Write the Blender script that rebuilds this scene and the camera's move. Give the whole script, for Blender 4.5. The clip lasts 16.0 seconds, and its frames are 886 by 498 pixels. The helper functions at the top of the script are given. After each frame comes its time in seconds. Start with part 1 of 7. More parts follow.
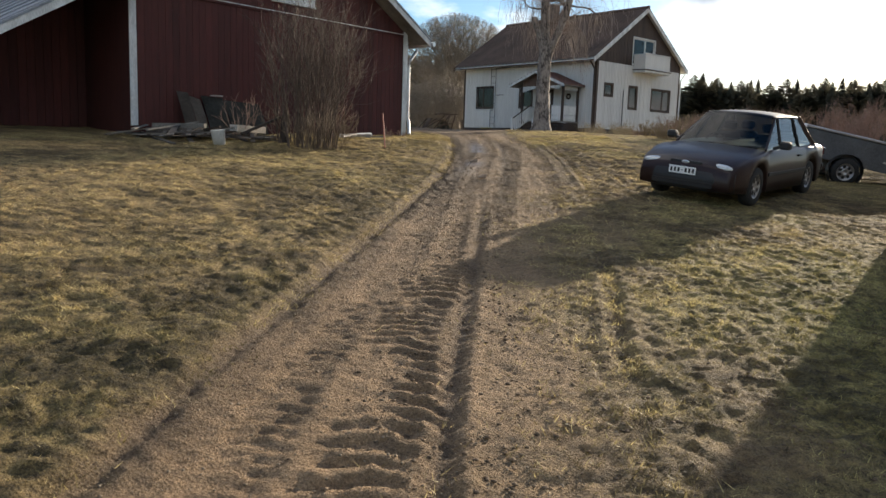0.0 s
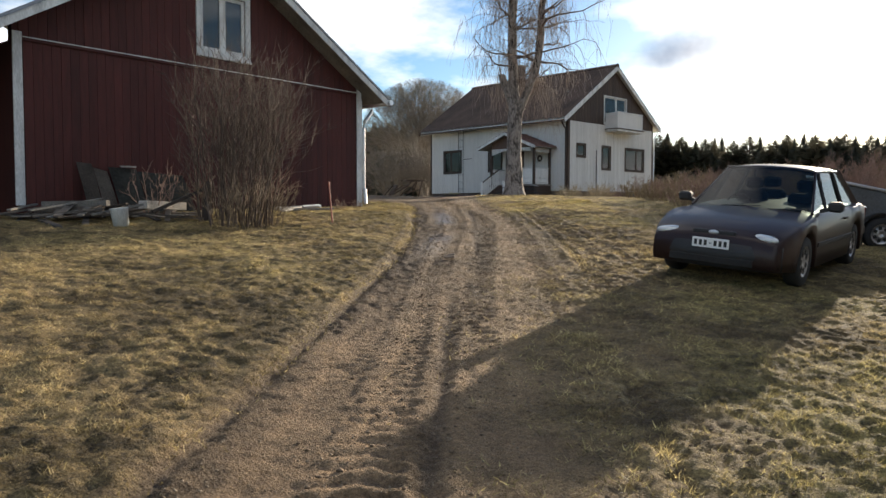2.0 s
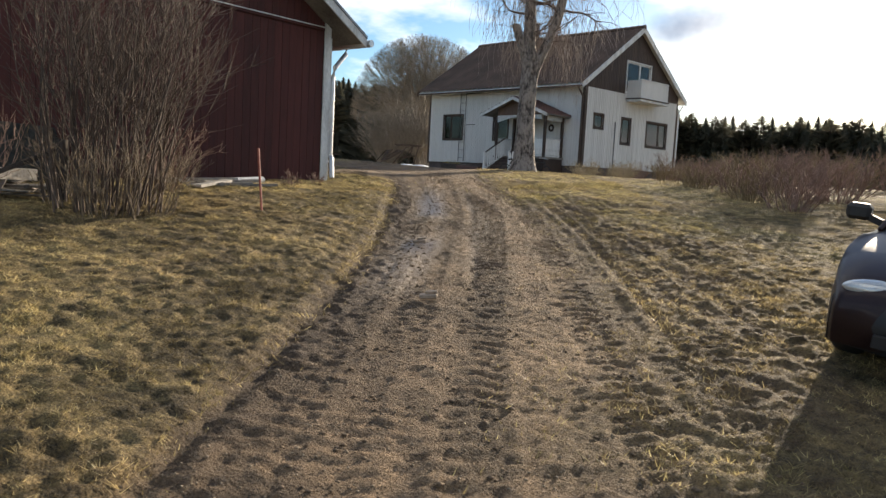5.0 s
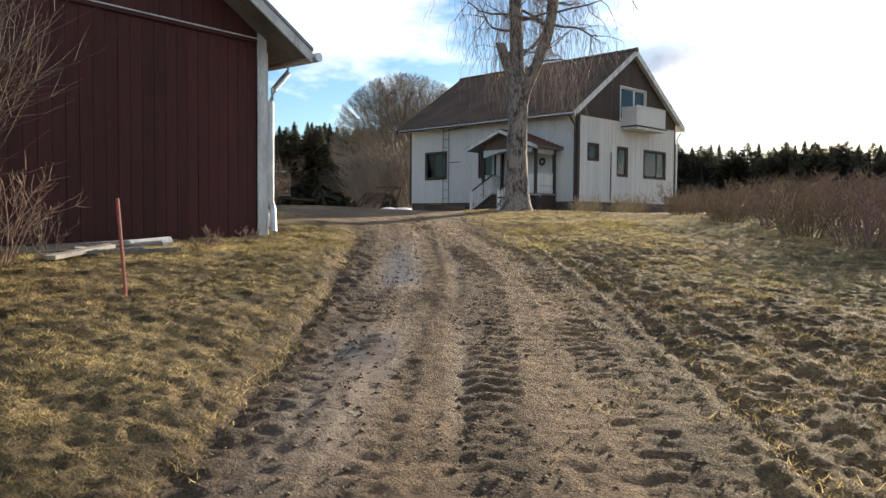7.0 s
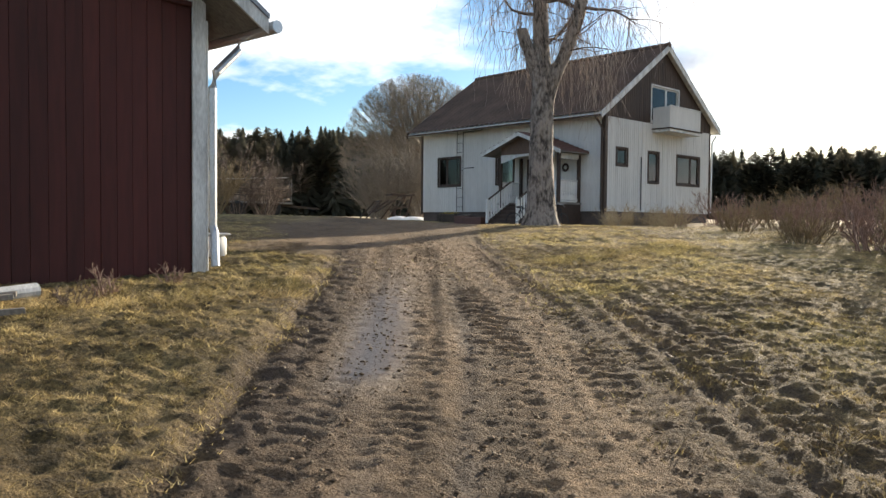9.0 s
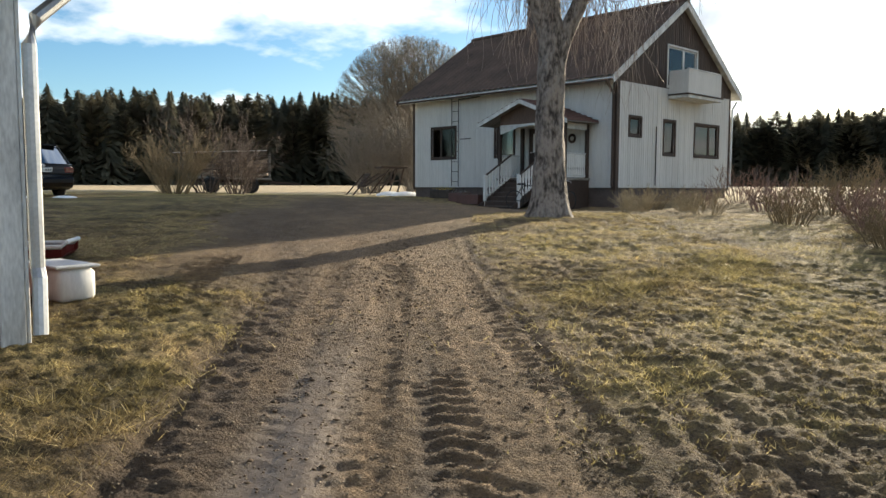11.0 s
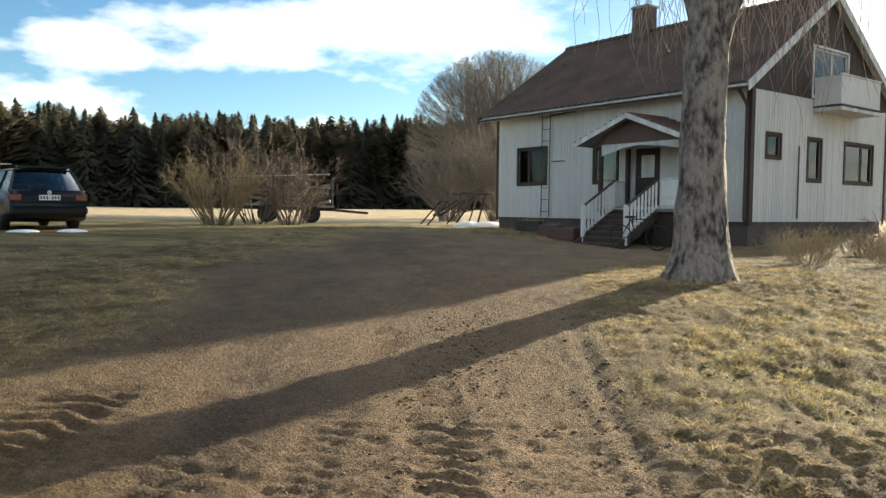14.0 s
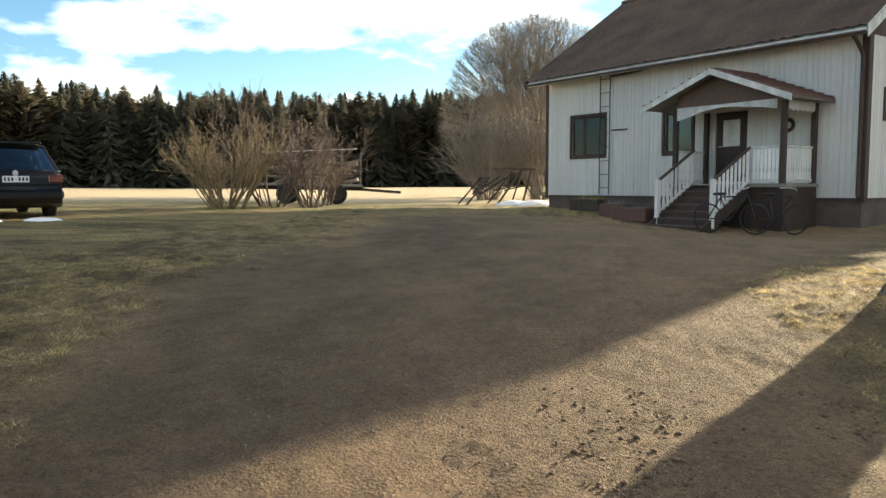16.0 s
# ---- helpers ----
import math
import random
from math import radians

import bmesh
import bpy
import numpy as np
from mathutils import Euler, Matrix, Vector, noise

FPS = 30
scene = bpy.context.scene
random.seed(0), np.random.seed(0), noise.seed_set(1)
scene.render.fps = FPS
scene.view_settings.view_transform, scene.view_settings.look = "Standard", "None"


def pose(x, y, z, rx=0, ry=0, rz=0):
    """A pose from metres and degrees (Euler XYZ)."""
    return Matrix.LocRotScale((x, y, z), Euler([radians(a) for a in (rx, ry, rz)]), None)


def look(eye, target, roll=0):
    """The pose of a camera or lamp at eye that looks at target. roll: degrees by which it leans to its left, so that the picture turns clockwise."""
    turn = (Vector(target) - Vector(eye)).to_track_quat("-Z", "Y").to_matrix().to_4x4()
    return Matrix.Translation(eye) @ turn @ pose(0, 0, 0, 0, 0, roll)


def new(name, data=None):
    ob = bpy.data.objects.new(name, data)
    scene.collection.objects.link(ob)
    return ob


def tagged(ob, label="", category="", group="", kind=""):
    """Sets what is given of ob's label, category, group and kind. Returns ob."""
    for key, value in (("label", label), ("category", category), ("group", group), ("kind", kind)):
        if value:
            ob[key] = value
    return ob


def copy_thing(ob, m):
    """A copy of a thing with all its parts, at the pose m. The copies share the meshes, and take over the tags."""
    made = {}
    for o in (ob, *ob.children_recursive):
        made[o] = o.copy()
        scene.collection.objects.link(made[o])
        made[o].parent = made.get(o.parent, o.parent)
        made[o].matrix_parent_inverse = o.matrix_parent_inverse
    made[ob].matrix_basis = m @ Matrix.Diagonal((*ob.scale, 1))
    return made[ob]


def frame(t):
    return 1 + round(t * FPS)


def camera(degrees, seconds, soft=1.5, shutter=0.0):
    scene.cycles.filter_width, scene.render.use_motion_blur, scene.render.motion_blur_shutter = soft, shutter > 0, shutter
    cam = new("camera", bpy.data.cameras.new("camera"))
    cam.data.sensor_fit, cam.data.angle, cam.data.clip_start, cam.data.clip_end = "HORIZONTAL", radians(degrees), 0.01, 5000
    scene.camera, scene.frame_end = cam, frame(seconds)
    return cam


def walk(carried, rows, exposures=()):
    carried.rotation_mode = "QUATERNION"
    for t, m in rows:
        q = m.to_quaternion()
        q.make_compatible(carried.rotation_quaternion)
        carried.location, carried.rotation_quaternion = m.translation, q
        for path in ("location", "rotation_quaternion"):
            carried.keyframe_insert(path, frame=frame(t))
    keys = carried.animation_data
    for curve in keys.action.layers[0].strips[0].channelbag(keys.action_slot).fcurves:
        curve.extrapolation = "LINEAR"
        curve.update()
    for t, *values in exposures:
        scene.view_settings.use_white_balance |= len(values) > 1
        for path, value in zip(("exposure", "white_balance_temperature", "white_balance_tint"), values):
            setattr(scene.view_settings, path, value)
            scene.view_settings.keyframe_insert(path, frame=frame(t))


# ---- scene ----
cam = camera(60.4, 16.0)
PATH = [
    (0, (-0.298, 2.157, 2.695), (-1.776, 3.478, 2.427), 1.9),
    (0.5, (-0.781, 2.657, 2.694), (-2.213, 4.042, 2.512), -0.1),
    (1, (-1.294, 3.153, 2.748), (-2.744, 4.515, 2.544), 1.7),
    (1.5, (-1.821, 3.66, 2.789), (-3.207, 5.097, 2.663), 0.1),
    (2, (-2.264, 4.172, 2.804), (-3.707, 5.553, 2.707), 0.1),
    (2.5, (-2.798, 4.721, 2.847), (-4.175, 6.165, 2.706), 1.2),
    (3, (-3.266, 5.24, 2.88), (-4.69, 6.627, 2.662), 2.0),
    (3.5, (-3.776, 5.8, 2.912), (-5.174, 7.228, 2.818), 1.2),
    (4, (-4.263, 6.314, 2.938), (-5.704, 7.693, 2.794), 1.0),
    (4.2, (-4.448, 6.507, 2.984), (-5.902, 7.867, 2.799), 2.9),
    (6.3, (-7.014, 8.996, 3.16), (-8.414, 10.415, 2.994), 2.4),
    (6.5, (-7.176, 9.214, 3.134), (-8.605, 10.609, 3.027), 1.8),
    (7, (-7.668, 9.797, 3.211), (-9.089, 11.202, 3.129), 0.4),
    (7.5, (-8.138, 10.334, 3.278), (-9.623, 11.671, 3.2), 1.3),
    (8, (-8.669, 10.894, 3.334), (-10.151, 12.231, 3.203), 0.1),
    (8.5, (-9.198, 11.412, 3.402), (-10.731, 12.693, 3.306), 1.7),
    (9, (-9.708, 11.973, 3.47), (-11.159, 13.348, 3.4), 0.5),
    (9.5, (-10.23, 12.483, 3.503), (-11.739, 13.792, 3.405), 1.4),
    (9.7, (-10.432, 12.698, 3.563), (-11.853, 14.102, 3.467), 1.0),
    (11.8, (-12.625, 15.229, 4.044), (-14.114, 16.554, 3.88), -1.3),
    (12, (-12.844, 15.486, 4.05), (-14.363, 16.785, 3.99), -0.7),
    (12.5, (-13.327, 15.976, 4.071), (-15.009, 17.053, 3.957), 0.9),
    (13, (-13.948, 16.51, 4.118), (-15.554, 17.697, 3.998), 0.0),
    (13.5, (-14.513, 16.908, 4.18), (-16.151, 18.047, 4.042), 1.6),
    (14, (-15.191, 17.291, 4.202), (-16.781, 18.5, 4.1), 0.6),
    (14.5, (-16.029, 17.761, 4.173), (-17.701, 18.852, 4.072), 1.1),
    (15, (-16.752, 18.224, 4.181), (-18.359, 19.411, 4.097), -0.2),
    (15.5, (-17.403, 18.614, 4.195), (-19.061, 19.727, 4.077), 0.7),
    (16, (-18.155, 18.995, 4.23), (-19.788, 20.138, 4.068), -0.1),
]
EXPOSURES = [(0.0, 1.02, 6900, 10), (3.5, 1.02, 6900, 10), (9.0, 1.20, 6900, 9), (12.0, 1.05, 6900, 5), (12.5, 1.08, 6900, 5), (13.0, 1.28, 6950, 4), (13.5, 1.36, 7050, 4), (14.5, 1.26, 7250, 4), (15.0, 1.20, 7300, 4), (16.0, 1.67, 7550, 5)]
walk(cam, [(t, look(eye, target, roll)) for t, eye, target, roll in PATH], EXPOSURES)

# ---- world, sun, exposure ----
SUN_AZ, SUN_EL = -13.7, 13.2          # degrees: clockwise from +y, above the horizon
world = bpy.data.worlds.new("sky_world")
scene.world = world
world.use_nodes = True
wn, wl = world.node_tree.nodes, world.node_tree.links
wn.clear()
w_out = wn.new("ShaderNodeOutputWorld")
w_bg = wn.new("ShaderNodeBackground")
w_bg.inputs["Strength"].default_value = 0.084
w_sky = wn.new("ShaderNodeTexSky")
w_sky.sky_type = "NISHITA"
w_sky.sun_disc = False
w_sky.sun_elevation, w_sky.sun_rotation = radians(SUN_EL), radians(SUN_AZ)
w_sky.air_density, w_sky.dust_density, w_sky.ozone_density = 0.9, 0.35, 3.0
# clouds: flat layers, thinning upward
w_tc = wn.new("ShaderNodeTexCoord")
w_sep = wn.new("ShaderNodeSeparateXYZ")
w_add = wn.new("ShaderNodeMath"); w_add.operation = "ADD"; w_add.inputs[1].default_value = 0.22
w_dx = wn.new("ShaderNodeMath"); w_dx.operation = "DIVIDE"
w_dy = wn.new("ShaderNodeMath"); w_dy.operation = "DIVIDE"
w_com = wn.new("ShaderNodeCombineXYZ")
w_noise = wn.new("ShaderNodeTexNoise")
w_noise.inputs["Scale"].default_value, w_noise.inputs["Detail"].default_value = 1.5, 7.0
w_noise.inputs["Roughness"].default_value = 0.52
w_ramp = wn.new("ShaderNodeValToRGB")
w_ramp.color_ramp.elements[0].position, w_ramp.color_ramp.elements[1].position = 0.49, 0.62
w_mix = wn.new("ShaderNodeMix"); w_mix.data_type = "RGBA"
wl.new(w_tc.outputs["Generated"], w_sep.inputs[0])
wl.new(w_sep.outputs["Z"], w_add.inputs[0])
wl.new(w_sep.outputs["X"], w_dx.inputs[0]); wl.new(w_add.outputs[0], w_dx.inputs[1])
wl.new(w_sep.outputs["Y"], w_dy.inputs[0]); wl.new(w_add.outputs[0], w_dy.inputs[1])
wl.new(w_dx.outputs[0], w_com.inputs[0]); wl.new(w_dy.outputs[0], w_com.inputs[1])
wl.new(w_com.outputs[0], w_noise.inputs["Vector"])
wl.new(w_noise.outputs["Fac"], w_ramp.inputs[0])
wl.new(w_ramp.outputs["Color"], w_mix.inputs[0])
w_sat = wn.new("ShaderNodeHueSaturation"); w_sat.inputs["Saturation"].default_value = 1.15
wl.new(w_sky.outputs["Color"], w_sat.inputs["Color"])
wl.new(w_sat.outputs[0], w_mix.inputs[6])
w_mix.inputs[7].default_value = (9.0, 9.1, 9.4, 1)
# one small grey cloud before the bright sky
CLOUD = Vector((-0.480, 0.856, 0.196)).normalized()
c_side = CLOUD.cross(Vector((0, 0, 1))).normalized()
c_up = c_side.cross(CLOUD)
w_warp = wn.new("ShaderNodeTexNoise"); w_warp.inputs["Scale"].default_value = 11.0; w_warp.inputs["Detail"].default_value = 4.0
wl.new(w_tc.outputs["Generated"], w_warp.inputs["Vector"])
terms = []
for axis, wide in ((c_side + 0.25 * c_up, 0.052), (c_up - 0.18 * c_side, 0.021)):
    dt = wn.new("ShaderNodeVectorMath"); dt.operation = "DOT_PRODUCT"; dt.inputs[1].default_value = axis
    wl.new(w_tc.outputs["Generated"], dt.inputs[0])
    sb = wn.new("ShaderNodeMath"); sb.operation = "SUBTRACT"; sb.inputs[1].default_value = axis.dot(CLOUD)
    wl.new(dt.outputs["Value"], sb.inputs[0])
    dv = wn.new("ShaderNodeMath"); dv.operation = "DIVIDE"; dv.inputs[1].default_value = wide
    wl.new(sb.outputs[0], dv.inputs[0])
    sq = wn.new("ShaderNodeMath"); sq.operation = "POWER"; sq.inputs[1].default_value = 2.0
    ab = wn.new("ShaderNodeMath"); ab.operation = "ABSOLUTE"
    wl.new(dv.outputs[0], ab.inputs[0]); wl.new(ab.outputs[0], sq.inputs[0])
    terms.append(sq)
c_sum = wn.new("ShaderNodeMath"); c_sum.operation = "ADD"
wl.new(terms[0].outputs[0], c_sum.inputs[0]); wl.new(terms[1].outputs[0], c_sum.inputs[1])
c_wob = wn.new("ShaderNodeMath"); c_wob.operation = "MULTIPLY_ADD"; c_wob.inputs[1].default_value = 3.4
wl.new(w_warp.outputs["Fac"], c_wob.inputs[0]); wl.new(c_sum.outputs[0], c_wob.inputs[2])
c_map = wn.new("ShaderNodeMapRange"); c_map.inputs[1].default_value, c_map.inputs[2].default_value, c_map.inputs[3].default_value, c_map.inputs[4].default_value = 1.9, 3.5, 1.0, 0.0
wl.new(c_wob.outputs[0], c_map.inputs[0])
w_grey = wn.new("ShaderNodeMix"); w_grey.data_type = "RGBA"
wl.new(c_map.outputs[0], w_grey.inputs[0]); wl.new(w_mix.outputs[2], w_grey.inputs[6])
w_grey.inputs[7].default_value = (2.0, 2.5, 3.5, 1)
wl.new(w_grey.outputs[2], w_bg.inputs["Color"])
wl.new(w_bg.outputs[0], w_out.inputs[0])

sun_data = bpy.data.lights.new("sun", "SUN")
sun_data.energy, sun_data.angle, sun_data.color = 5.0, radians(0.6), (1.0, 0.87, 0.70)
sun = new("sun", sun_data)
s_az, s_el = radians(SUN_AZ), radians(SUN_EL)
SUN_DIR = Vector((math.sin(s_az) * math.cos(s_el), math.cos(s_az) * math.cos(s_el), math.sin(s_el)))
sun.matrix_basis = look(SUN_DIR * 100, (0, 0, 0))

# ---- materials ----
def mat(name, rgb, rough=0.7, metal=0.0, var=0.25, scale=6.0, fine=60.0, bump=0.2, dist=0.01, stretch=(1, 1, 1), rand=0.0, spec=0.5, dark=None, coat=0.0, lo=0.3, hi=0.68):
    """A surface of one base colour with stains at one scale, grain at another, and relief."""
    m = bpy.data.materials.new(name)
    m.use_nodes = True
    n, l = m.node_tree.nodes, m.node_tree.links
    b = n["Principled BSDF"]
    b.inputs["Roughness"].default_value, b.inputs["Metallic"].default_value = rough, metal
    b.inputs["Specular IOR Level"].default_value = spec
    b.inputs["Coat Weight"].default_value = coat
    tc = n.new("ShaderNodeTexCoord")
    mp = n.new("ShaderNodeMapping"); mp.inputs["Scale"].default_value = stretch
    l.new(tc.outputs["Object"], mp.inputs[0])
    a = n.new("ShaderNodeTexNoise"); a.inputs["Scale"].default_value = scale; a.inputs["Detail"].default_value = 5
    g = n.new("ShaderNodeTexNoise"); g.inputs["Scale"].default_value = fine; g.inputs["Detail"].default_value = 4
    l.new(mp.outputs[0], a.inputs["Vector"]); l.new(mp.outputs[0], g.inputs["Vector"])
    deep = dark or tuple(c * (1 - 1.6 * var) for c in rgb)
    r = n.new("ShaderNodeValToRGB")
    r.color_ramp.elements[0].position, r.color_ramp.elements[1].position = lo, hi
    r.color_ramp.elements[0].color = (*deep, 1)
    r.color_ramp.elements[1].color = (*[min(1, c * (1 + var)) for c in rgb], 1)
    mixf = n.new("ShaderNodeMath"); mixf.operation = "MULTIPLY_ADD"; mixf.inputs[1].default_value = 0.45
    half = n.new("ShaderNodeMath"); half.operation = "MULTIPLY"; half.inputs[1].default_value = 0.55
    l.new(a.outputs["Fac"], half.inputs[0]); l.new(g.outputs["Fac"], mixf.inputs[0]); l.new(half.outputs[0], mixf.inputs[2])
    l.new(mixf.outputs[0], r.inputs[0])
    col = r.outputs["Color"]
    if rand:
        oi = n.new("ShaderNodeObjectInfo")
        hs = n.new("ShaderNodeHueSaturation")
        mr = n.new("ShaderNodeMapRange"); mr.inputs[3].default_value, mr.inputs[4].default_value = 1 - rand, 1 + rand
        l.new(oi.outputs["Random"], mr.inputs[0]); l.new(mr.outputs[0], hs.inputs["Value"]); l.new(col, hs.inputs["Color"])
        col = hs.outputs["Color"]
    l.new(col, b.inputs["Base Color"])
    if bump:
        bp = n.new("ShaderNodeBump"); bp.inputs["Strength"].default_value = bump; bp.inputs["Distance"].default_value = dist
        l.new(mixf.outputs[0], bp.inputs["Height"]); l.new(bp.outputs[0], b.inputs["Normal"])
    return m


def glass_mat(name, tint=(0.8, 0.9, 0.9), rough=0.02, clear=0.5):
    """Thin pane: mirror-like gloss over a see-through sheet."""
    m = bpy.data.materials.new(name)
    m.use_nodes = True
    n, l = m.node_tree.nodes, m.node_tree.links
    n.remove(n["Principled BSDF"])
    out = n["Material Output"]
    tr = n.new("ShaderNodeBsdfTransparent"); tr.inputs[0].default_value = (*tint, 1)
    gl = n.new("ShaderNodeBsdfGlossy"); gl.inputs["Roughness"].default_value = rough
    fr = n.new("ShaderNodeFresnel"); fr.inputs[0].default_value = 1.5
    mx = n.new("ShaderNodeMixShader")
    l.new(fr.outputs[0], mx.inputs[0]); l.new(tr.outputs[0], mx.inputs[1]); l.new(gl.outputs[0], mx.inputs[2])
    l.new(mx.outputs[0], out.inputs[0])
    return m


M_RED = mat("barn_red_boards", (0.062, 0.0145, 0.012), 0.85, var=0.3, scale=1.2, fine=22, bump=0.35, stretch=(1, 1, 0.12), rand=0.16, dark=(0.04, 0.011, 0.009))
M_WHITE = mat("white_paint", (0.72, 0.72, 0.70), 0.6, var=0.10, scale=2.5, fine=40, bump=0.15, stretch=(1, 1, 0.3), rand=0.04)
M_OLDWHITE = mat("worn_white_paint", (0.58, 0.59, 0.58), 0.7, var=0.28, scale=5, fine=60, bump=0.3, stretch=(1, 1, 0.25))
M_CLAD = mat("white_cladding", (0.56, 0.555, 0.535), 0.65, var=0.10, scale=1.2, fine=26, bump=0.15, stretch=(1, 1, 0.15), rand=0.05)
M_BROWN = mat("dark_brown_wood", (0.050, 0.032, 0.024), 0.75, var=0.3, scale=2, fine=30, bump=0.25, stretch=(1, 1, 0.15), rand=0.15)
M_TILE = mat("brown_roof_tile", (0.085, 0.055, 0.042), 0.8, var=0.4, scale=0.9, fine=14, bump=0.3, dist=0.02)
M_PLINTH = mat("dark_plinth_render", (0.11, 0.085, 0.075), 0.9, var=0.35, scale=2, fine=30, bump=0.3)
M_ROOFMETAL = mat("grey_roof_metal", (0.25, 0.26, 0.28), 0.5, 0.6, var=0.2, scale=1.5, fine=20, bump=0.05)
M_REDWOOD = mat("reddish_brown_panel", (0.12, 0.078, 0.060), 0.8, var=0.25, scale=2, fine=25, bump=0.2, stretch=(1, 1, 0.2))
M_REDMETAL = mat("rusty_red_roof_sheet", (0.115, 0.058, 0.048), 0.7, 0.0, var=0.25, scale=1.5, fine=25, bump=0.1)
M_GREYWOOD = mat("weathered_grey_wood", (0.20, 0.185, 0.165), 0.9, var=0.4, scale=3, fine=40, bump=0.4, stretch=(0.3, 1, 1), rand=0.3)
M_METAL = mat("galvanised_metal", (0.55, 0.56, 0.57), 0.42, 0.85, var=0.15, scale=4, fine=40, bump=0.05)
M_BLACK = mat("black_plastic", (0.015, 0.015, 0.016), 0.6, var=0.2, scale=8, fine=80, bump=0.1)
M_DARKIN = mat("dark_interior", (0.02, 0.018, 0.017), 0.9, var=0.3, scale=2, fine=20, bump=0)
M_CURTAIN = mat("pale_curtain", (0.30, 0.29, 0.28), 0.9, var=0.15, scale=3, fine=30, bump=0.1, stretch=(8, 8, 0.4))
M_GLASS = glass_mat("window_glass", (0.62, 0.64, 0.64))
M_CARGLASS = glass_mat("car_glass", (0.42, 0.47, 0.46))
M_CONC = mat("grey_concrete", (0.36, 0.35, 0.33), 0.9, var=0.2, scale=4, fine=50, bump=0.3)
M_BARK = mat("birch_bark", (0.215, 0.185, 0.160), 0.9, var=0.35, scale=3.2, fine=12, bump=1.0, dist=0.12, stretch=(1.6, 1.6, 0.75), dark=(0.042, 0.033, 0.028), lo=0.40, hi=0.56)
# twig colour lightened: sun from behind is painted into the hanging strands
M_STRAND = mat("backlit_birch_strands", (0.30, 0.235, 0.19), 0.7, var=0.3, scale=3, fine=20, bump=0)
M_TWIG = mat("birch_twigs", (0.15, 0.105, 0.085), 0.8, var=0.3, scale=3, fine=20, bump=0)
M_WILLOW = mat("willow_twigs", (0.23, 0.195, 0.155), 0.8, var=0.35, scale=0.4, fine=6, bump=0)
M_DRYSTALK2 = mat("brown_dry_stalks", (0.19, 0.14, 0.09), 0.85, var=0.35, scale=0.8, fine=10, bump=0)
M_LILAC = mat("lilac_stems", (0.095, 0.068, 0.052), 0.85, var=0.4, scale=1.2, fine=12, bump=0)
M_SHRUB = mat("shrub_twigs", (0.129, 0.092, 0.071), 0.85, var=0.35, scale=0.8, fine=10, bump=0)
M_SHRUBY = mat("yellowish_shrub_twigs", (0.26, 0.195, 0.11), 0.85, var=0.3, scale=0.8, fine=10, bump=0)
M_DRYSTALK = mat("dry_straw_stalks", (0.36, 0.285, 0.17), 0.85, var=0.3, scale=0.8, fine=10, bump=0)
M_REDSHRUB = mat("reddish_shrub_twigs", (0.27, 0.175, 0.135), 0.85, var=0.35, scale=0.8, fine=10, bump=0)
M_NEEDLE = mat("spruce_needles", (0.150, 0.145, 0.106), 0.95, var=0.3, scale=0.5, fine=5, bump=0, rand=0.3, spec=0.08)
M_PINE = mat("pine_needles", (0.175, 0.160, 0.112), 0.95, var=0.3, scale=0.5, fine=5, bump=0, rand=0.3, spec=0.08)
for m_ in (M_NEEDLE, M_PINE):
    n_, l_ = m_.node_tree.nodes, m_.node_tree.links
    b_ = n_["Principled BSDF"]
    t_ = n_.new("ShaderNodeBsdfTranslucent")
    x_ = n_.new("ShaderNodeMixShader"); x_.inputs[0].default_value = 0.5
    l_.new(b_.inputs["Base Color"].links[0].from_socket, t_.inputs[0])
    l_.new(b_.outputs[0], x_.inputs[1]); l_.new(t_.outputs[0], x_.inputs[2])
    l_.new(x_.outputs[0], n_["Material Output"].inputs[0])
M_TRUNK = mat("forest_trunk_bark", (0.12, 0.085, 0.065), 0.9, var=0.4, scale=2, fine=14, bump=0.3)
M_PAINT1 = mat("dark_maroon_car_paint", (0.022, 0.011, 0.011), 0.42, 0.0, var=0.2, scale=2, fine=50, bump=0.02, coat=0.12, spec=0.28)
M_PAINT2 = mat("black_blue_car_paint", (0.006, 0.007, 0.009), 0.35, 0.0, var=0.15, scale=3, fine=50, bump=0.02, coat=0.15, spec=0.25)
M_TYRE = mat("rubber_tyre", (0.02, 0.02, 0.02), 0.85, var=0.3, scale=8, fine=60, bump=0.3)
M_RIM = mat("steel_rim", (0.42, 0.42, 0.43), 0.4, 0.8, var=0.15, scale=8, fine=60, bump=0.05)
M_LAMP = mat("clear_headlamp", (0.55, 0.56, 0.55), 0.12, 0.2, var=0.15, scale=20, fine=90, bump=0.15, coat=1.0)
M_REDLAMP = mat("red_tail_lamp", (0.13, 0.008, 0.008), 0.2, 0.0, var=0.1, scale=20, fine=90, bump=0.05, coat=1.0)
M_PLATE = mat("number_plate_white", (0.75, 0.75, 0.73), 0.45, var=0.05, scale=9, fine=90, bump=0.02)
M_SEAT = mat("dark_seat_cloth", (0.04, 0.04, 0.045), 0.95, var=0.2, scale=9, fine=80, bump=0.1)
M_ORANGE = mat("red_marker_paint", (0.36, 0.10, 0.07), 0.6, var=0.2, scale=9, fine=60, bump=0.1)
M_SNOW = mat("old_snow", (0.78, 0.80, 0.83), 0.7, var=0.08, scale=9, fine=60, bump=0.4)
M_BIRCHWHITE = mat("firewood_logs", (0.26, 0.20, 0.15), 0.9, var=0.4, scale=4, fine=30, bump=0.3, rand=0.3)
M_REDPLASTIC = mat("faded_red_plastic", (0.24, 0.045, 0.04), 0.5, var=0.2, scale=6, fine=60, bump=0.05)
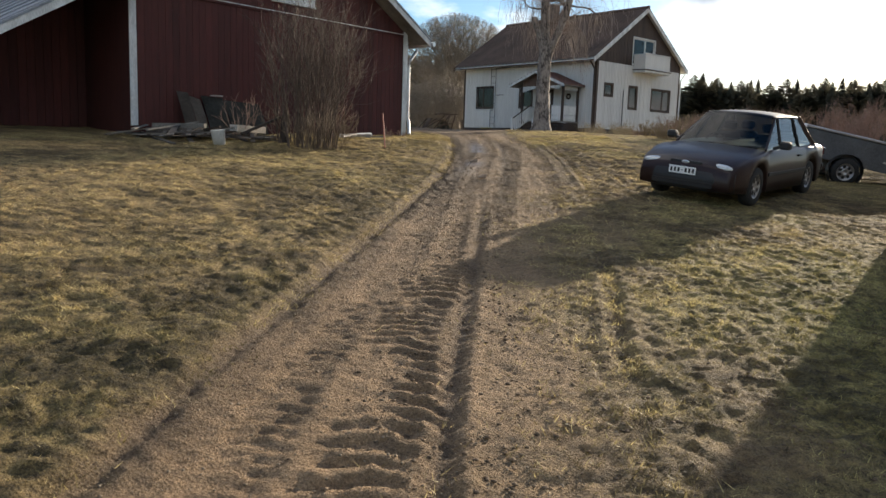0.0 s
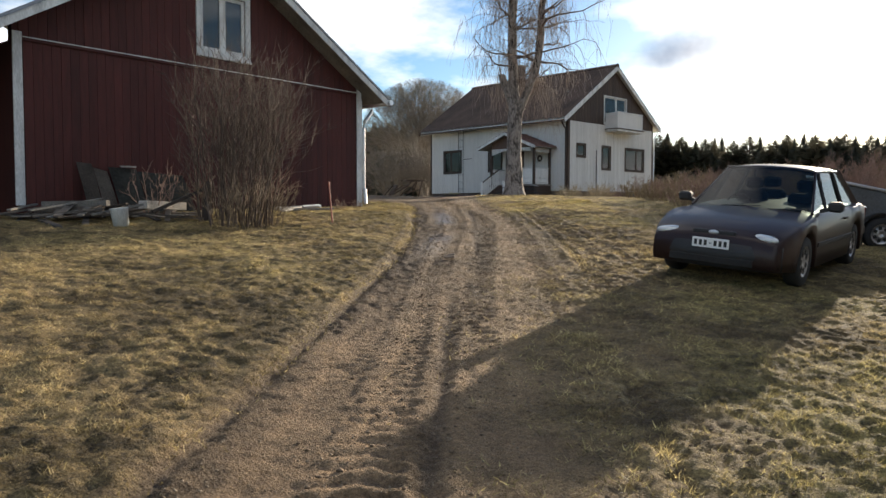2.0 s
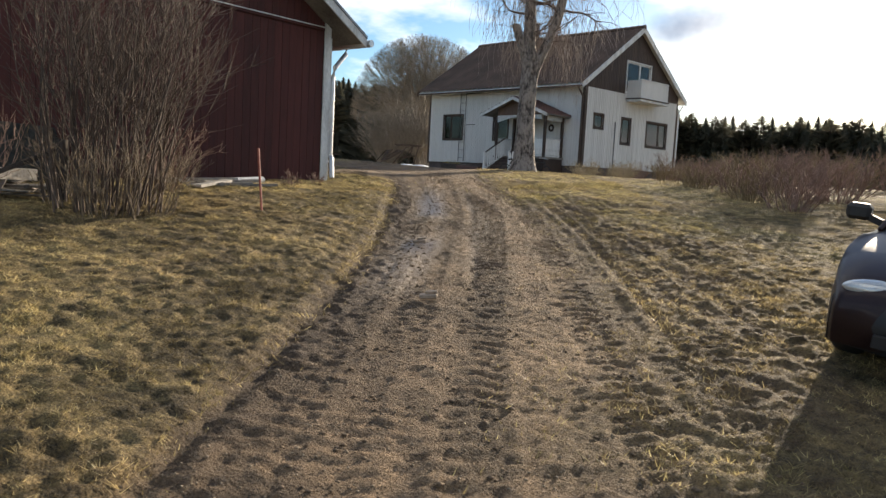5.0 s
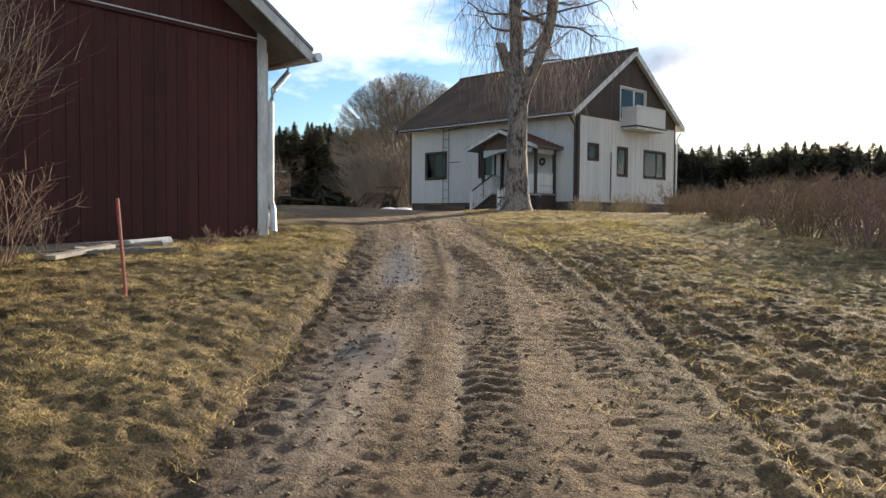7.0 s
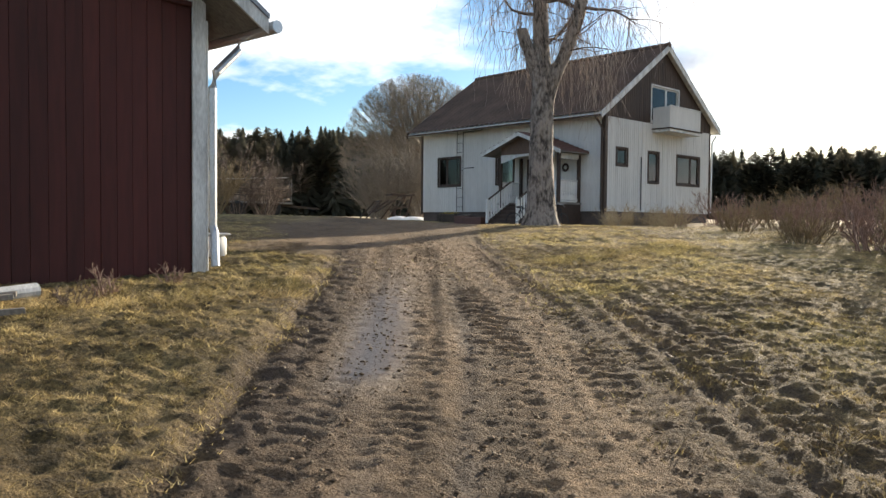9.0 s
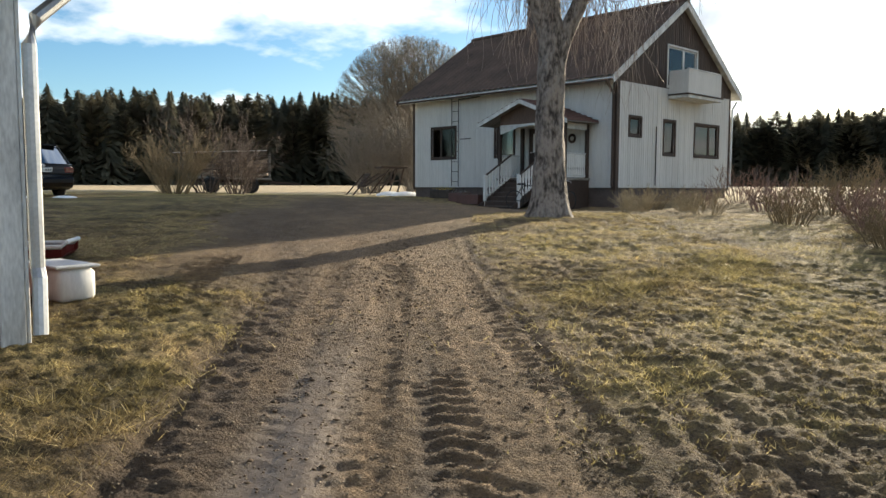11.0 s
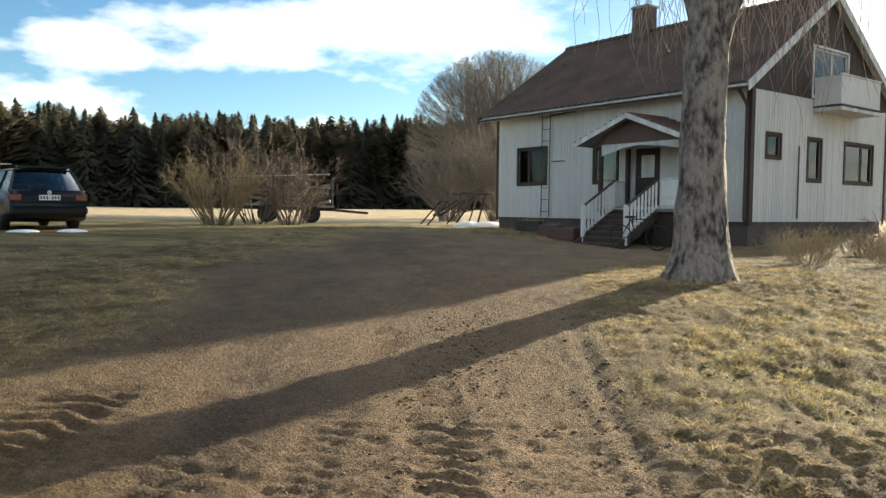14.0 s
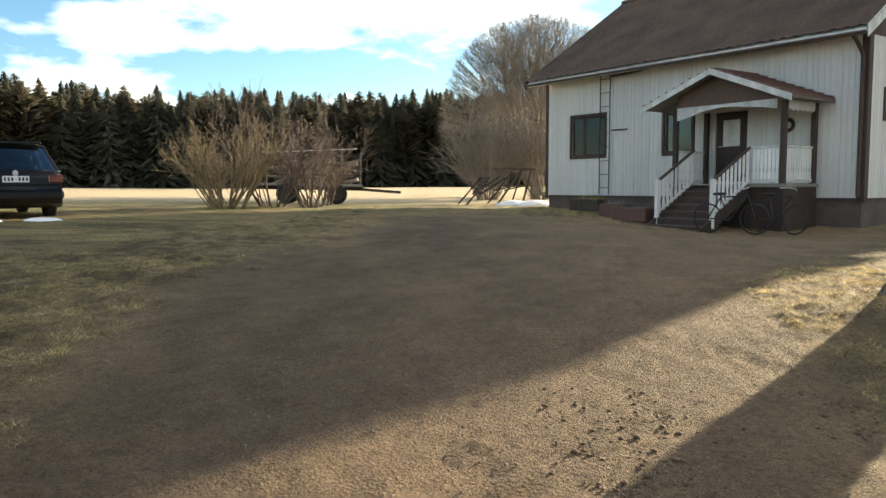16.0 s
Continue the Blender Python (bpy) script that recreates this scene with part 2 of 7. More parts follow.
M_GREEN = mat("evergreen_leaves", (0.07, 0.10, 0.03), 0.8, var=0.4, scale=6, fine=40, bump=0)
M_YELLOW = mat("yellow_flowers", (0.55, 0.42, 0.05), 0.7, var=0.3, scale=9, fine=60, bump=0)


def grass_mat():
    """Dry matted grass with green patches by the plan."""
    m = bpy.data.materials.new("dry_grass_blades")
    m.use_nodes = True
    n, l = m.node_tree.nodes, m.node_tree.links
    b = n["Principled BSDF"]
    b.inputs["Roughness"].default_value = 0.6
    b.inputs["Specular IOR Level"].default_value = 0.3
    ge = n.new("ShaderNodeNewGeometry")
    at = n.new("ShaderNodeAttribute"); at.attribute_name = "green"
    r = n.new("ShaderNodeValToRGB")
    r.color_ramp.elements[0].color, r.color_ramp.elements[1].color = (0.10, 0.070, 0.032, 1), (0.60, 0.475, 0.235, 1)
    g = n.new("ShaderNodeValToRGB")
    g.color_ramp.elements[0].color, g.color_ramp.elements[1].color = (0.10, 0.105, 0.028, 1), (0.38, 0.36, 0.10, 1)
    mx = n.new("ShaderNodeMix"); mx.data_type = "RGBA"
    l.new(ge.outputs["Random Per Island"], r.inputs[0]); l.new(ge.outputs["Random Per Island"], g.inputs[0])
    l.new(at.outputs["Fac"], mx.inputs[0]); l.new(r.outputs[0], mx.inputs[6]); l.new(g.outputs[0], mx.inputs[7])
    ma = n.new("ShaderNodeAttribute"); ma.attribute_name = "matted"
    mf = n.new("ShaderNodeMapRange"); mf.inputs[3].default_value, mf.inputs[4].default_value = 0.38, 1.70
    hs = n.new("ShaderNodeHueSaturation")
    l.new(ma.outputs["Fac"], mf.inputs[0]); l.new(mf.outputs[0], hs.inputs["Value"]); l.new(mx.outputs[2], hs.inputs["Color"])
    l.new(hs.outputs[0], b.inputs["Base Color"])
    tl = n.new("ShaderNodeBsdfTranslucent"); l.new(hs.outputs[0], tl.inputs[0])
    ms = n.new("ShaderNodeMixShader"); ms.inputs[0].default_value = 0.4
    l.new(b.outputs[0], ms.inputs[1]); l.new(tl.outputs[0], ms.inputs[2])
    l.new(ms.outputs[0], n["Material Output"].inputs[0])
    return m


def ground_mat():
    """Gravelly earth on the drive, dry turf beside it, pale stubble on the field."""
    m = bpy.data.materials.new("ground_earth_and_turf")
    m.use_nodes = True
    n, l = m.node_tree.nodes, m.node_tree.links
    b = n["Principled BSDF"]

    def noise_node(scale, detail=6, rough=0.6):
        t = n.new("ShaderNodeTexNoise")
        t.inputs["Scale"].default_value, t.inputs["Detail"].default_value, t.inputs["Roughness"].default_value = scale, detail, rough
        l.new(tc.outputs["Object"], t.inputs["Vector"])
        return t

    def ramp(fac, *stops):
        r = n.new("ShaderNodeValToRGB")
        e = r.color_ramp.elements
        while len(e) < len(stops):
            e.new(0.5)
        for k, (p, c) in zip(e, stops):
            k.position, k.color = p, (*c, 1)
        l.new(fac, r.inputs[0])
        return r.outputs[0]

    def mix(fac, a, c):
        x = n.new("ShaderNodeMix"); x.data_type = "RGBA"
        l.new(fac, x.inputs[0]); l.new(a, x.inputs[6]); l.new(c, x.inputs[7])
        return x.outputs[2]

    def attr(name):
        a = n.new("ShaderNodeAttribute"); a.attribute_name = name
        return a.outputs["Fac"]

    tc = n.new("ShaderNodeTexCoord")
    big, mid, fine, grit = noise_node(0.5), noise_node(4), noise_node(28, 8, 0.7), noise_node(120, 4, 0.7)
    dirt = mix(mid.outputs["Fac"], ramp(fine.outputs["Fac"], (0.36, (0.120, 0.083, 0.054)), (0.64, (0.300, 0.215, 0.140))),
               ramp(grit.outputs["Fac"], (0.38, (0.115, 0.081, 0.054)), (0.62, (0.340, 0.248, 0.165))))
    # single grains and small stones, each with a shade of its own
    grains = []
    for size in (55, 130):
        vo = n.new("ShaderNodeTexVoronoi"); vo.inputs["Scale"].default_value = size
        l.new(tc.outputs["Object"], vo.inputs["Vector"])
        bw_ = n.new("ShaderNodeRGBToBW"); l.new(vo.outputs["Color"], bw_.inputs[0])
        grains.append((vo, bw_.outputs[0]))
    shade = ramp(grains[0][1], (0.12, (0.84, 0.83, 0.81)), (0.5, (1.0, 1.0, 1.0)), (0.92, (1.13, 1.12, 1.10)))
    shade2 = ramp(grains[1][1], (0.1, (0.82, 0.81, 0.79)), (0.5, (1.0, 1.0, 1.0)), (0.95, (1.14, 1.12, 1.10)))
    def times(a, c):
        x = n.new("ShaderNodeMix"); x.data_type = "RGBA"; x.blend_type = "MULTIPLY"; x.inputs[0].default_value = 1.0
        l.new(a, x.inputs[6]); l.new(c, x.inputs[7])
        return x.outputs[2]
    dirt = times(times(dirt, shade), shade2)
    turf = mix(mid.outputs["Fac"], ramp(fine.outputs["Fac"], (0.40, (0.040, 0.028, 0.014)), (0.60, (0.30, 0.205, 0.092))),
               ramp(grit.outputs["Fac"], (0.42, (0.045, 0.034, 0.016)), (0.58, (0.38, 0.275, 0.125))))
    green = ramp(fine.outputs["Fac"], (0.40, (0.04, 0.044, 0.015)), (0.60, (0.24, 0.225, 0.06)))
    field = ramp(mid.outputs["Fac"], (0.3, (0.40, 0.30, 0.175)), (0.7, (0.66, 0.53, 0.34)))
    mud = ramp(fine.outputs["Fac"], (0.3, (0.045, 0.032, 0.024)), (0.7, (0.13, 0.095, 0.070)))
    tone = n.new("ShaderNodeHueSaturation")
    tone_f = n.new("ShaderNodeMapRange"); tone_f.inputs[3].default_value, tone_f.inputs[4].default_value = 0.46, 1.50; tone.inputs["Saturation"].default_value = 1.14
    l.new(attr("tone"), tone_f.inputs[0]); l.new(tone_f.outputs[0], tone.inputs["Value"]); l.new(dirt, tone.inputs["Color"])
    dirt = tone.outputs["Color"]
    col = mix(attr("green"), turf, green)
    matted = n.new("ShaderNodeHueSaturation")
    matted_f = n.new("ShaderNodeMapRange"); matted_f.inputs[3].default_value, matted_f.inputs[4].default_value = 0.42, 1.55
    l.new(attr("matted"), matted_f.inputs[0]); l.new(matted_f.outputs[0], matted.inputs["Value"]); l.new(col, matted.inputs["Color"])
    col = matted.outputs["Color"]
    col = mix(attr("dirt"), col, dirt)
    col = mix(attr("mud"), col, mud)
    damp = ramp(fine.outputs["Fac"], (0.3, (0.070, 0.050, 0.036)), (0.7, (0.125, 0.092, 0.066)))
    col = mix(attr("wet"), col, damp)
    col = mix(attr("field"), col, field)
    l.new(col, b.inputs["Base Color"])
    wet = n.new("ShaderNodeMapRange"); wet.inputs[3].default_value, wet.inputs[4].default_value = 0.94, 0.38
    l.new(attr("wet"), wet.inputs[0]); l.new(wet.outputs[0], b.inputs["Roughness"])
    b.inputs["Specular IOR Level"].default_value = 0.35
    b1 = n.new("ShaderNodeBump"); b1.inputs["Strength"].default_value = 1.0; b1.inputs["Distance"].default_value = 0.05
    b2 = n.new("ShaderNodeBump"); b2.inputs["Strength"].default_value = 0.9; b2.inputs["Distance"].default_value = 0.012
    b3 = n.new("ShaderNodeBump"); b3.invert = True; b3.inputs["Strength"].default_value = 0.5; b3.inputs["Distance"].default_value = 0.006
    l.new(grains[0][0].outputs["Distance"], b3.inputs["Height"]); l.new(b2.outputs[0], b3.inputs["Normal"])
    l.new(fine.outputs["Fac"], b1.inputs["Height"]); l.new(grit.outputs["Fac"], b2.inputs["Height"])
    flat = n.new("ShaderNodeMapRange"); flat.inputs[3].default_value, flat.inputs[4].default_value = 0.9, 0.10
    l.new(attr("wet"), flat.inputs[0])
    for bn in (b1, b2, b3):
        l.new(flat.outputs[0], bn.inputs["Strength"])
    l.new(b1.outputs[0], b2.inputs["Normal"]); l.new(b3.outputs[0], b.inputs["Normal"])
    return m


M_GROUND, M_GRASS = ground_mat(), grass_mat()

# ---- building helpers ----
def world_of(o):
    m = Matrix.Identity(4)
    while o:
        m = o.matrix_parent_inverse @ o.matrix_basis @ m if o.parent else o.matrix_basis @ m
        o = o.parent
    return m


def thing(name, label, category, m=None, group="", kind=""):
    o = new(name)
    o.empty_display_size = 0.2
    if m is not None:
        o.matrix_basis = m
    return tagged(o, label, category, group, kind)


def to_mesh(name, bm):
    me = bpy.data.meshes.new(name)
    bm.to_mesh(me)
    bm.free()
    return me


def part(name, bm, material, parent=None, label="", smooth=False):
    """One mesh object under a thing or a part; its coordinates are the thing's own."""
    me = to_mesh(name, bm) if isinstance(bm, bmesh.types.BMesh) else bm
    if not me.materials:
        me.materials.append(material)
    if smooth:
        me.polygons.foreach_set("use_smooth", [True] * len(me.polygons))
    o = new(name, me)
    if parent:
        o.parent = parent
    if label:
        o["label"] = label
    return o


def box(bm, x0, x1, y0, y1, z0, z1, bevel=0.0, m=None):
    vs = [bm.verts.new((x, y, z)) for x in (x0, x1) for y in (y0, y1) for z in (z0, z1)]
    fs = [bm.faces.new([vs[i] for i in f]) for f in ((0, 1, 3, 2), (4, 6, 7, 5), (0, 4, 5, 1), (2, 3, 7, 6), (0, 2, 6, 4), (1, 5, 7, 3))]
    if bevel:
        es = list({e for f in fs for e in f.edges})
        r = bmesh.ops.bevel(bm, geom=es, offset=bevel, segments=1, affect="EDGES")
        vs = list({v for f in r["faces"] for v in f.verts} | {v for v in vs if v.is_valid})
    if m is not None:
        bmesh.ops.transform(bm, matrix=m, verts=[v for v in vs if v.is_valid])
    return bm


def boxm(*a, bevel=0.0, m=None):
    return box(bmesh.new(), *a, bevel=bevel, m=m)


def beam(a, b, w, h, bevel=0.0):
    """A bar from a to b, w wide and h high."""
    a, b = Vector(a), Vector(b)
    d = b - a
    q = d.to_track_quat("X", "Z").to_matrix().to_4x4()
    return boxm(0, d.length, -w / 2, w / 2, -h / 2, h / 2, bevel=bevel, m=Matrix.Translation(a) @ q)


def tube(points, radius, sides=10, cap=True):
    """A pipe along points; radius is one number or one for each point."""
    bm = bmesh.new()
    rs = radius if isinstance(radius, (list, tuple)) else [radius] * len(points)
    rings = []
    pts = [Vector(p) for p in points]
    for i, p in enumerate(pts):
        d = (pts[min(i + 1, len(pts) - 1)] - pts[max(i - 1, 0)]).normalized()
        u = d.cross(Vector((0, 0, 1)) if abs(d.z) < 0.95 else Vector((1, 0, 0))).normalized()
        v = u.cross(d)
        rings.append([bm.verts.new(p + rs[i] * (math.cos(k * math.tau / sides) * u + math.sin(k * math.tau / sides) * v)) for k in range(sides)])
    for r0, r1 in zip(rings, rings[1:]):
        for k in range(sides):
            bm.faces.new((r0[k], r0[(k + 1) % sides], r1[(k + 1) % sides], r1[k]))
    if cap:
        bm.faces.new(rings[0][::-1]); bm.faces.new(rings[-1])
    return bm


def lathe(profile, sides=24, m=None):
    """A turned form about z from (radius, height) pairs."""
    bm = bmesh.new()
    rings = [[bm.verts.new((r * math.cos(k * math.tau / sides), r * math.sin(k * math.tau / sides), z)) for k in range(sides)] for r, z in profile]
    for r0, r1 in zip(rings, rings[1:]):
        for k in range(sides):
            bm.faces.new((r0[k], r0[(k + 1) % sides], r1[(k + 1) % sides], r1[k]))
    if m is not None:
        bmesh.ops.transform(bm, matrix=m, verts=bm.verts)
    return bm


def prism(poly, axis, a, b):
    """A flat outline of (u, v) pairs swept along an axis ('x', 'y') from a to b."""
    bm = bmesh.new()
    def put(u, v, w):
        return (w, u, v) if axis == "x" else (u, w, v)
    r0 = [bm.verts.new(put(u, v, a)) for u, v in poly]
    r1 = [bm.verts.new(put(u, v, b)) for u, v in poly]
    k = len(poly)
    for i in range(k):
        bm.faces.new((r0[i], r0[(i + 1) % k], r1[(i + 1) % k], r1[i]))
    bm.faces.new(r0[::-1]); bm.faces.new(r1)
    bmesh.ops.recalc_face_normals(bm, faces=bm.faces)
    return bm


def holed(axis, at, thick, u0, u1, z0, z1, holes):
    """A wall in a plane with rectangular openings through it. axis 'x': the plane x = at; u runs along the other axis."""
    us = sorted({u0, u1, *[v for h in holes for v in h[:2]]})
    zs = sorted({z0, z1, *[v for h in holes for v in h[2:]]})
    bm = bmesh.new()
    for ua, ub in zip(us, us[1:]):
        for za, zb in zip(zs, zs[1:]):
            uc, zc = (ua + ub) / 2, (za + zb) / 2
            if any(h[0] < uc < h[1] and h[2] < zc < h[3] for h in holes):
                continue
            if axis == "x":
                box(bm, at - thick, at, ua, ub, za, zb)
            else:
                box(bm, ua, ub, at, at + thick, za, zb)
    bmesh.ops.remove_doubles(bm, verts=bm.verts, dist=0.0005)
    return bm


def arrays(name, verts, faces, material, parent=None, label="", smooth=False):
    me = bpy.data.meshes.new(name)
    verts, faces = np.asarray(verts, dtype=np.float32), np.asarray(faces, dtype=np.int32)
    me.vertices.add(len(verts)); me.vertices.foreach_set("co", verts.ravel())
    k = faces.shape[1]
    me.loops.add(faces.size); me.loops.foreach_set("vertex_index", faces.ravel())
    me.polygons.add(len(faces)); me.polygons.foreach_set("loop_start", np.arange(0, faces.size, k, dtype=np.int32))
    me.update(calc_edges=True)
    return part(name, me, material, parent, label, smooth)


# ---- the lie of the land ----
# s runs up the drive, c across it to the right
R2 = math.sqrt(0.5)

def value_noise(x, y, seed=0):
    xi, yi = np.floor(x).astype(np.int64), np.floor(y).astype(np.int64)
    fx, fy = x - xi, y - yi
    fx, fy = fx * fx * (3 - 2 * fx), fy * fy * (3 - 2 * fy)
    def h(a, b):
        v = (a * 374761393 + b * 668265263 + seed * 974634533) & 0xFFFFFFFF
        v = ((v ^ (v >> 13)) * 1274126177) & 0xFFFFFFFF
        return ((v ^ (v >> 16)) & 0xFFFF) / 65535.0
    return (h(xi, yi) * (1 - fx) + h(xi + 1, yi) * fx) * (1 - fy) + (h(xi, yi + 1) * (1 - fx) + h(xi + 1, yi + 1) * fx) * fy


def sig(v):
    return 1 / (1 + np.exp(-np.clip(v, -40, 40)))


def road_edges(s):
    """The left and right edge of the drive, across, at s."""
    left = -0.30 + 0.72 * np.exp(-((s - 16.5) / 8.5) ** 2) - 1.2 * sig((s - 28.5) / 1.5)
    right = 1.95 + 1.1 * np.exp(-((s - 18) / 6.2) ** 2)
    return left, right


def land(x, y):
    """The ground's height at a place, without the small relief."""
    x, y = np.asarray(x, dtype=float), np.asarray(y, dtype=float)
    s, c = (y - x) * R2, (x + y) * R2
    z = 2.187 + 1.302 * np.tanh((s - 14) / 15) - 0.0476 * np.clip(c, -9, 12) * sig((22 - s) / 3)
    l, r = road_edges(s)
    inside = sig((c - l) / 0.14) * sig((r - c) / 0.35) * sig((27 - s) / 2)
    z = z + 0.03 - 0.09 * inside
    # banks by the barn wall, the birch's mound
    z = z + 0.05 * np.exp(-((x + 14.6) / 0.9) ** 2) * sig((y - 9) / 1) * sig((16 - y) / 0.6)
    # the turf under the parked hatchback stands a little higher
    z = z + 0.06 * np.exp(-((x + 6.6) / 2.2) ** 2 - ((y - 14.6) / 3.0) ** 2)
    z = z + 0.10 * np.exp(-((x + 20) ** 2 + (y - 25) ** 2) / 9)
    # the yard's far side and the field climb gently
    z = z + 0.22 * sig((-x - 29) / 2) * sig((32 - y) / 2)
    z = z - 0.34 * np.exp(-((x + 27.5) / 5.5) ** 2 - ((y - 34.5) / 4.5) ** 2)
    far = np.hypot(x + 20, y - 20)
    z = z + 0.75 * sig((far - 70) / 14)
    return z


def land_at(x, y):
    return float(land(x, y))

# ---- ground sheet ----
def spread(lo, hi, step, reach, grow=1.22):
    """Even steps from lo to hi, then ever wider ones out to reach on both sides."""
    mid = list(np.arange(lo, hi + step / 2, step))
    up, d = [], step
    while (mid + up)[-1] < reach:
        d *= grow
        up.append((mid + up)[-1] + d)
    down, d = [], step
    while (down[-1] if down else lo) > -reach:
        d *= grow
        down.append((down[-1] if down else lo) - d)
    return np.array(down[::-1] + mid + up)


TRACKS = (
    # stations up the drive, places across it, half width, lug height, pitch, stretch
    ((0, 5, 6.3, 9), (0.98, 0.92, 0.86, 0.95), 0.27, 0.018, 0.165, (-2, 8.2)),
    ((8, 11, 17, 20, 26), (0.92, 1.04, 1.22, 1.28, 1.10), 0.16, 0.005, 0.13, (8, 26.5)),
    ((0, 5, 8, 11, 17.5, 20.4, 25, 29), (0.32, 0.40, 0.50, 0.62, 0.78, 0.85, 0.55, 0.2), 0.15, 0.005, 0.13, (-2, 29)),
    ((0, 5, 8, 11, 17.5, 20.4, 25, 28), (1.42, 1.42, 1.40, 1.46, 1.80, 1.86, 1.32, 0.7), 0.17, 0.009, 0.15, (8, 28)),
    ((0, 5, 8, 11, 14, 17.5, 22, 26), (1.98, 1.98, 2.05, 2.30, 2.42, 2.46, 2.35, 1.8), 0.16, 0.007, 0.14, (-2, 26)),
    ((12, 15, 18, 21, 25), (2.85, 3.12, 3.22, 3.10, 2.6), 0.18, 0.007, 0.14, (12.5, 24)),
    ((12, 15, 18, 21, 25), (4.10, 4.10, 3.95, 3.62, 3.1), 0.18, 0.007, 0.14, (13, 22)),
    ((22, 25, 29), (-0.38, -0.80, -1.28), 0.26, 0.014, 0.15, (23, 28.8)),
    ((25, 29.8), (1.60, -0.10), 0.25, 0.012, 0.17, (26.0, 29.6)),
)


def churned(s, c):
    """How far the turf beside the drive is torn up by wheels, 0 to 1."""
    _, r = road_edges(s)
    d = c - r
    return np.clip(value_noise(s * 1.1, c * 1.3, 61) * 2.0 - 0.35, 0, 1) * sig((d + 0.1) / 0.2) * sig((1.75 - d) / 0.45) * sig((s - 9.5) / 1.5) * sig((24 - s) / 1.5)


def relief(s, c):
    """Ruts, lug prints and clods: height, and a mud measure that also darkens hollows."""
    l, r = road_edges(s)
    on = sig((c - l) / 0.12) * sig((r - c) / 0.12) * sig((29 - s) / 1.5)
    z = np.zeros_like(s)
    mud = np.zeros_like(s)
    wob = 0.10 * (value_noise(s * 0.35, s * 0 + 3.1, 5) - 0.5)
    for k, (at, across, width, lug, pitch, (s0, s1)) in enumerate(TRACKS):
        d = c - (np.interp(s, at, across) + wob)
        here = sig((s - s0) / 0.6) * sig((s1 - s) / 0.6)
        inr = np.exp(-(d / width) ** 6) * here
        torn = value_noise(s * 7, c * 7, 35 + k)
        ph = (s + 0.45 * np.abs(d) + 0.14 * (value_noise(s * 1.6, c * 1.6, 33 + k) - 0.5) + 0.05 * (value_noise(s * 6, c * 6, 45 + k) - 0.5)) * math.tau / pitch
        wave = np.tanh(2.2 * (np.sin(ph) + 1.1 * (torn - 0.5)))
        patch = np.clip(value_noise(s * 0.9, c * 1.6 + k * 7.3, 11) * 2.8 - 0.85, 0.03, 1)
        z = z + inr * (-0.008 + lug * (wave * patch + 0.5 * (value_noise(s * 16, c * 16, 81 + k) - 0.5)))
        z = z + 0.004 * here * np.exp(-((np.abs(d) - width * 1.12) / 0.035) ** 2)
        # darker colour in the hollows of the prints
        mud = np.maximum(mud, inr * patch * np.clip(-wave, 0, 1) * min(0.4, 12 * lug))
    # sharp rut lines pressed by narrow tyres
    for at, across, s0, s1, deep in (((0, 6.4, 8, 12), (1.22, 1.18, 1.20, 1.25), -1, 12, 0.022), ((4, 6.5, 8, 10.5), (2.10, 2.20, 2.34, 2.45), 5.6, 10, 0.026), ((14, 17.5, 20.4, 23), (1.62, 1.60, 1.62, 1.5), 15, 23, 0.008),
                                 ((14, 18, 22), (2.95, 3.03, 2.85), 14, 23, 0.020), ((11, 18, 24), (3.75, 3.55, 2.95), 12, 24, 0.012), ((22, 25, 27.5, 29.5), (2.42, 2.12, 1.86, 1.72), 22.4, 29.4, 0.012)):
        d = c - (np.interp(s, at, across) + 0.5 * wob)
        cut = np.exp(-(d / 0.055) ** 2) * sig((s - s0) / 0.5) * sig((s1 - s) / 0.5)
        z = z - deep * cut + 0.6 * deep * np.exp(-((np.abs(d) - 0.11) / 0.04) ** 2) * sig((s - s0) / 0.5) * sig((s1 - s) / 0.5)
        # darker colour along the bottom of each line
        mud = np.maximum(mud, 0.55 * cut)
    # churned edge beside the bank
    d = c - l - 0.22
    churn = np.exp(-(d / 0.24) ** 2) * sig((s - 11.5) / 2) * sig((28 - s) / 1.5)
    z = z + churn * (0.034 * (value_noise(s * 12, c * 7, 21) - 0.6) + 0.034 * (value_noise(s * 25, c * 19, 23) - 0.5))
    mud = np.maximum(mud, churn * (0.35 + 0.6 * value_noise(s * 7, c * 5, 22)))
    # torn turf to the right of the drive
    torn = churned(s, c)
    z = z + torn * (0.018 * (value_noise(s * 15, c * 12, 62) - 0.5) + 0.022 * (value_noise(s * 25, c * 23, 63) - 0.5))
    mud = np.maximum(mud, torn * np.clip(value_noise(s * 5, c * 6, 64) * 1.4 - 0.35, 0, 0.3))
    # the lane along the bank is damp and dark
    lane = sig((c - l - 0.02) / 0.05) * sig((l + 0.85 + 0.6 * (value_noise(s * 0.7, c * 1.5, 38) - 0.5) - c) / 0.2) * sig((s - 12) / 2) * sig((26 - s) / 2)
    mud = np.maximum(mud, lane * (0.35 + 0.4 * value_noise(s * 3, c * 3, 39)))
    # a thin rut along the left edge
    d = c - l - 0.10
    cut = np.exp(-(d / 0.06) ** 2) * sig((s - 3) / 0.6) * sig((24 - s) / 0.8)
    z = z - 0.034 * cut + 0.010 * np.exp(-((d + 0.12) / 0.06) ** 2) * sig((s - 3) / 0.6) * sig((24 - s) / 0.8)
    # darker colour along the bottom of this rut
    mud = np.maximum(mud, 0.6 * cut)
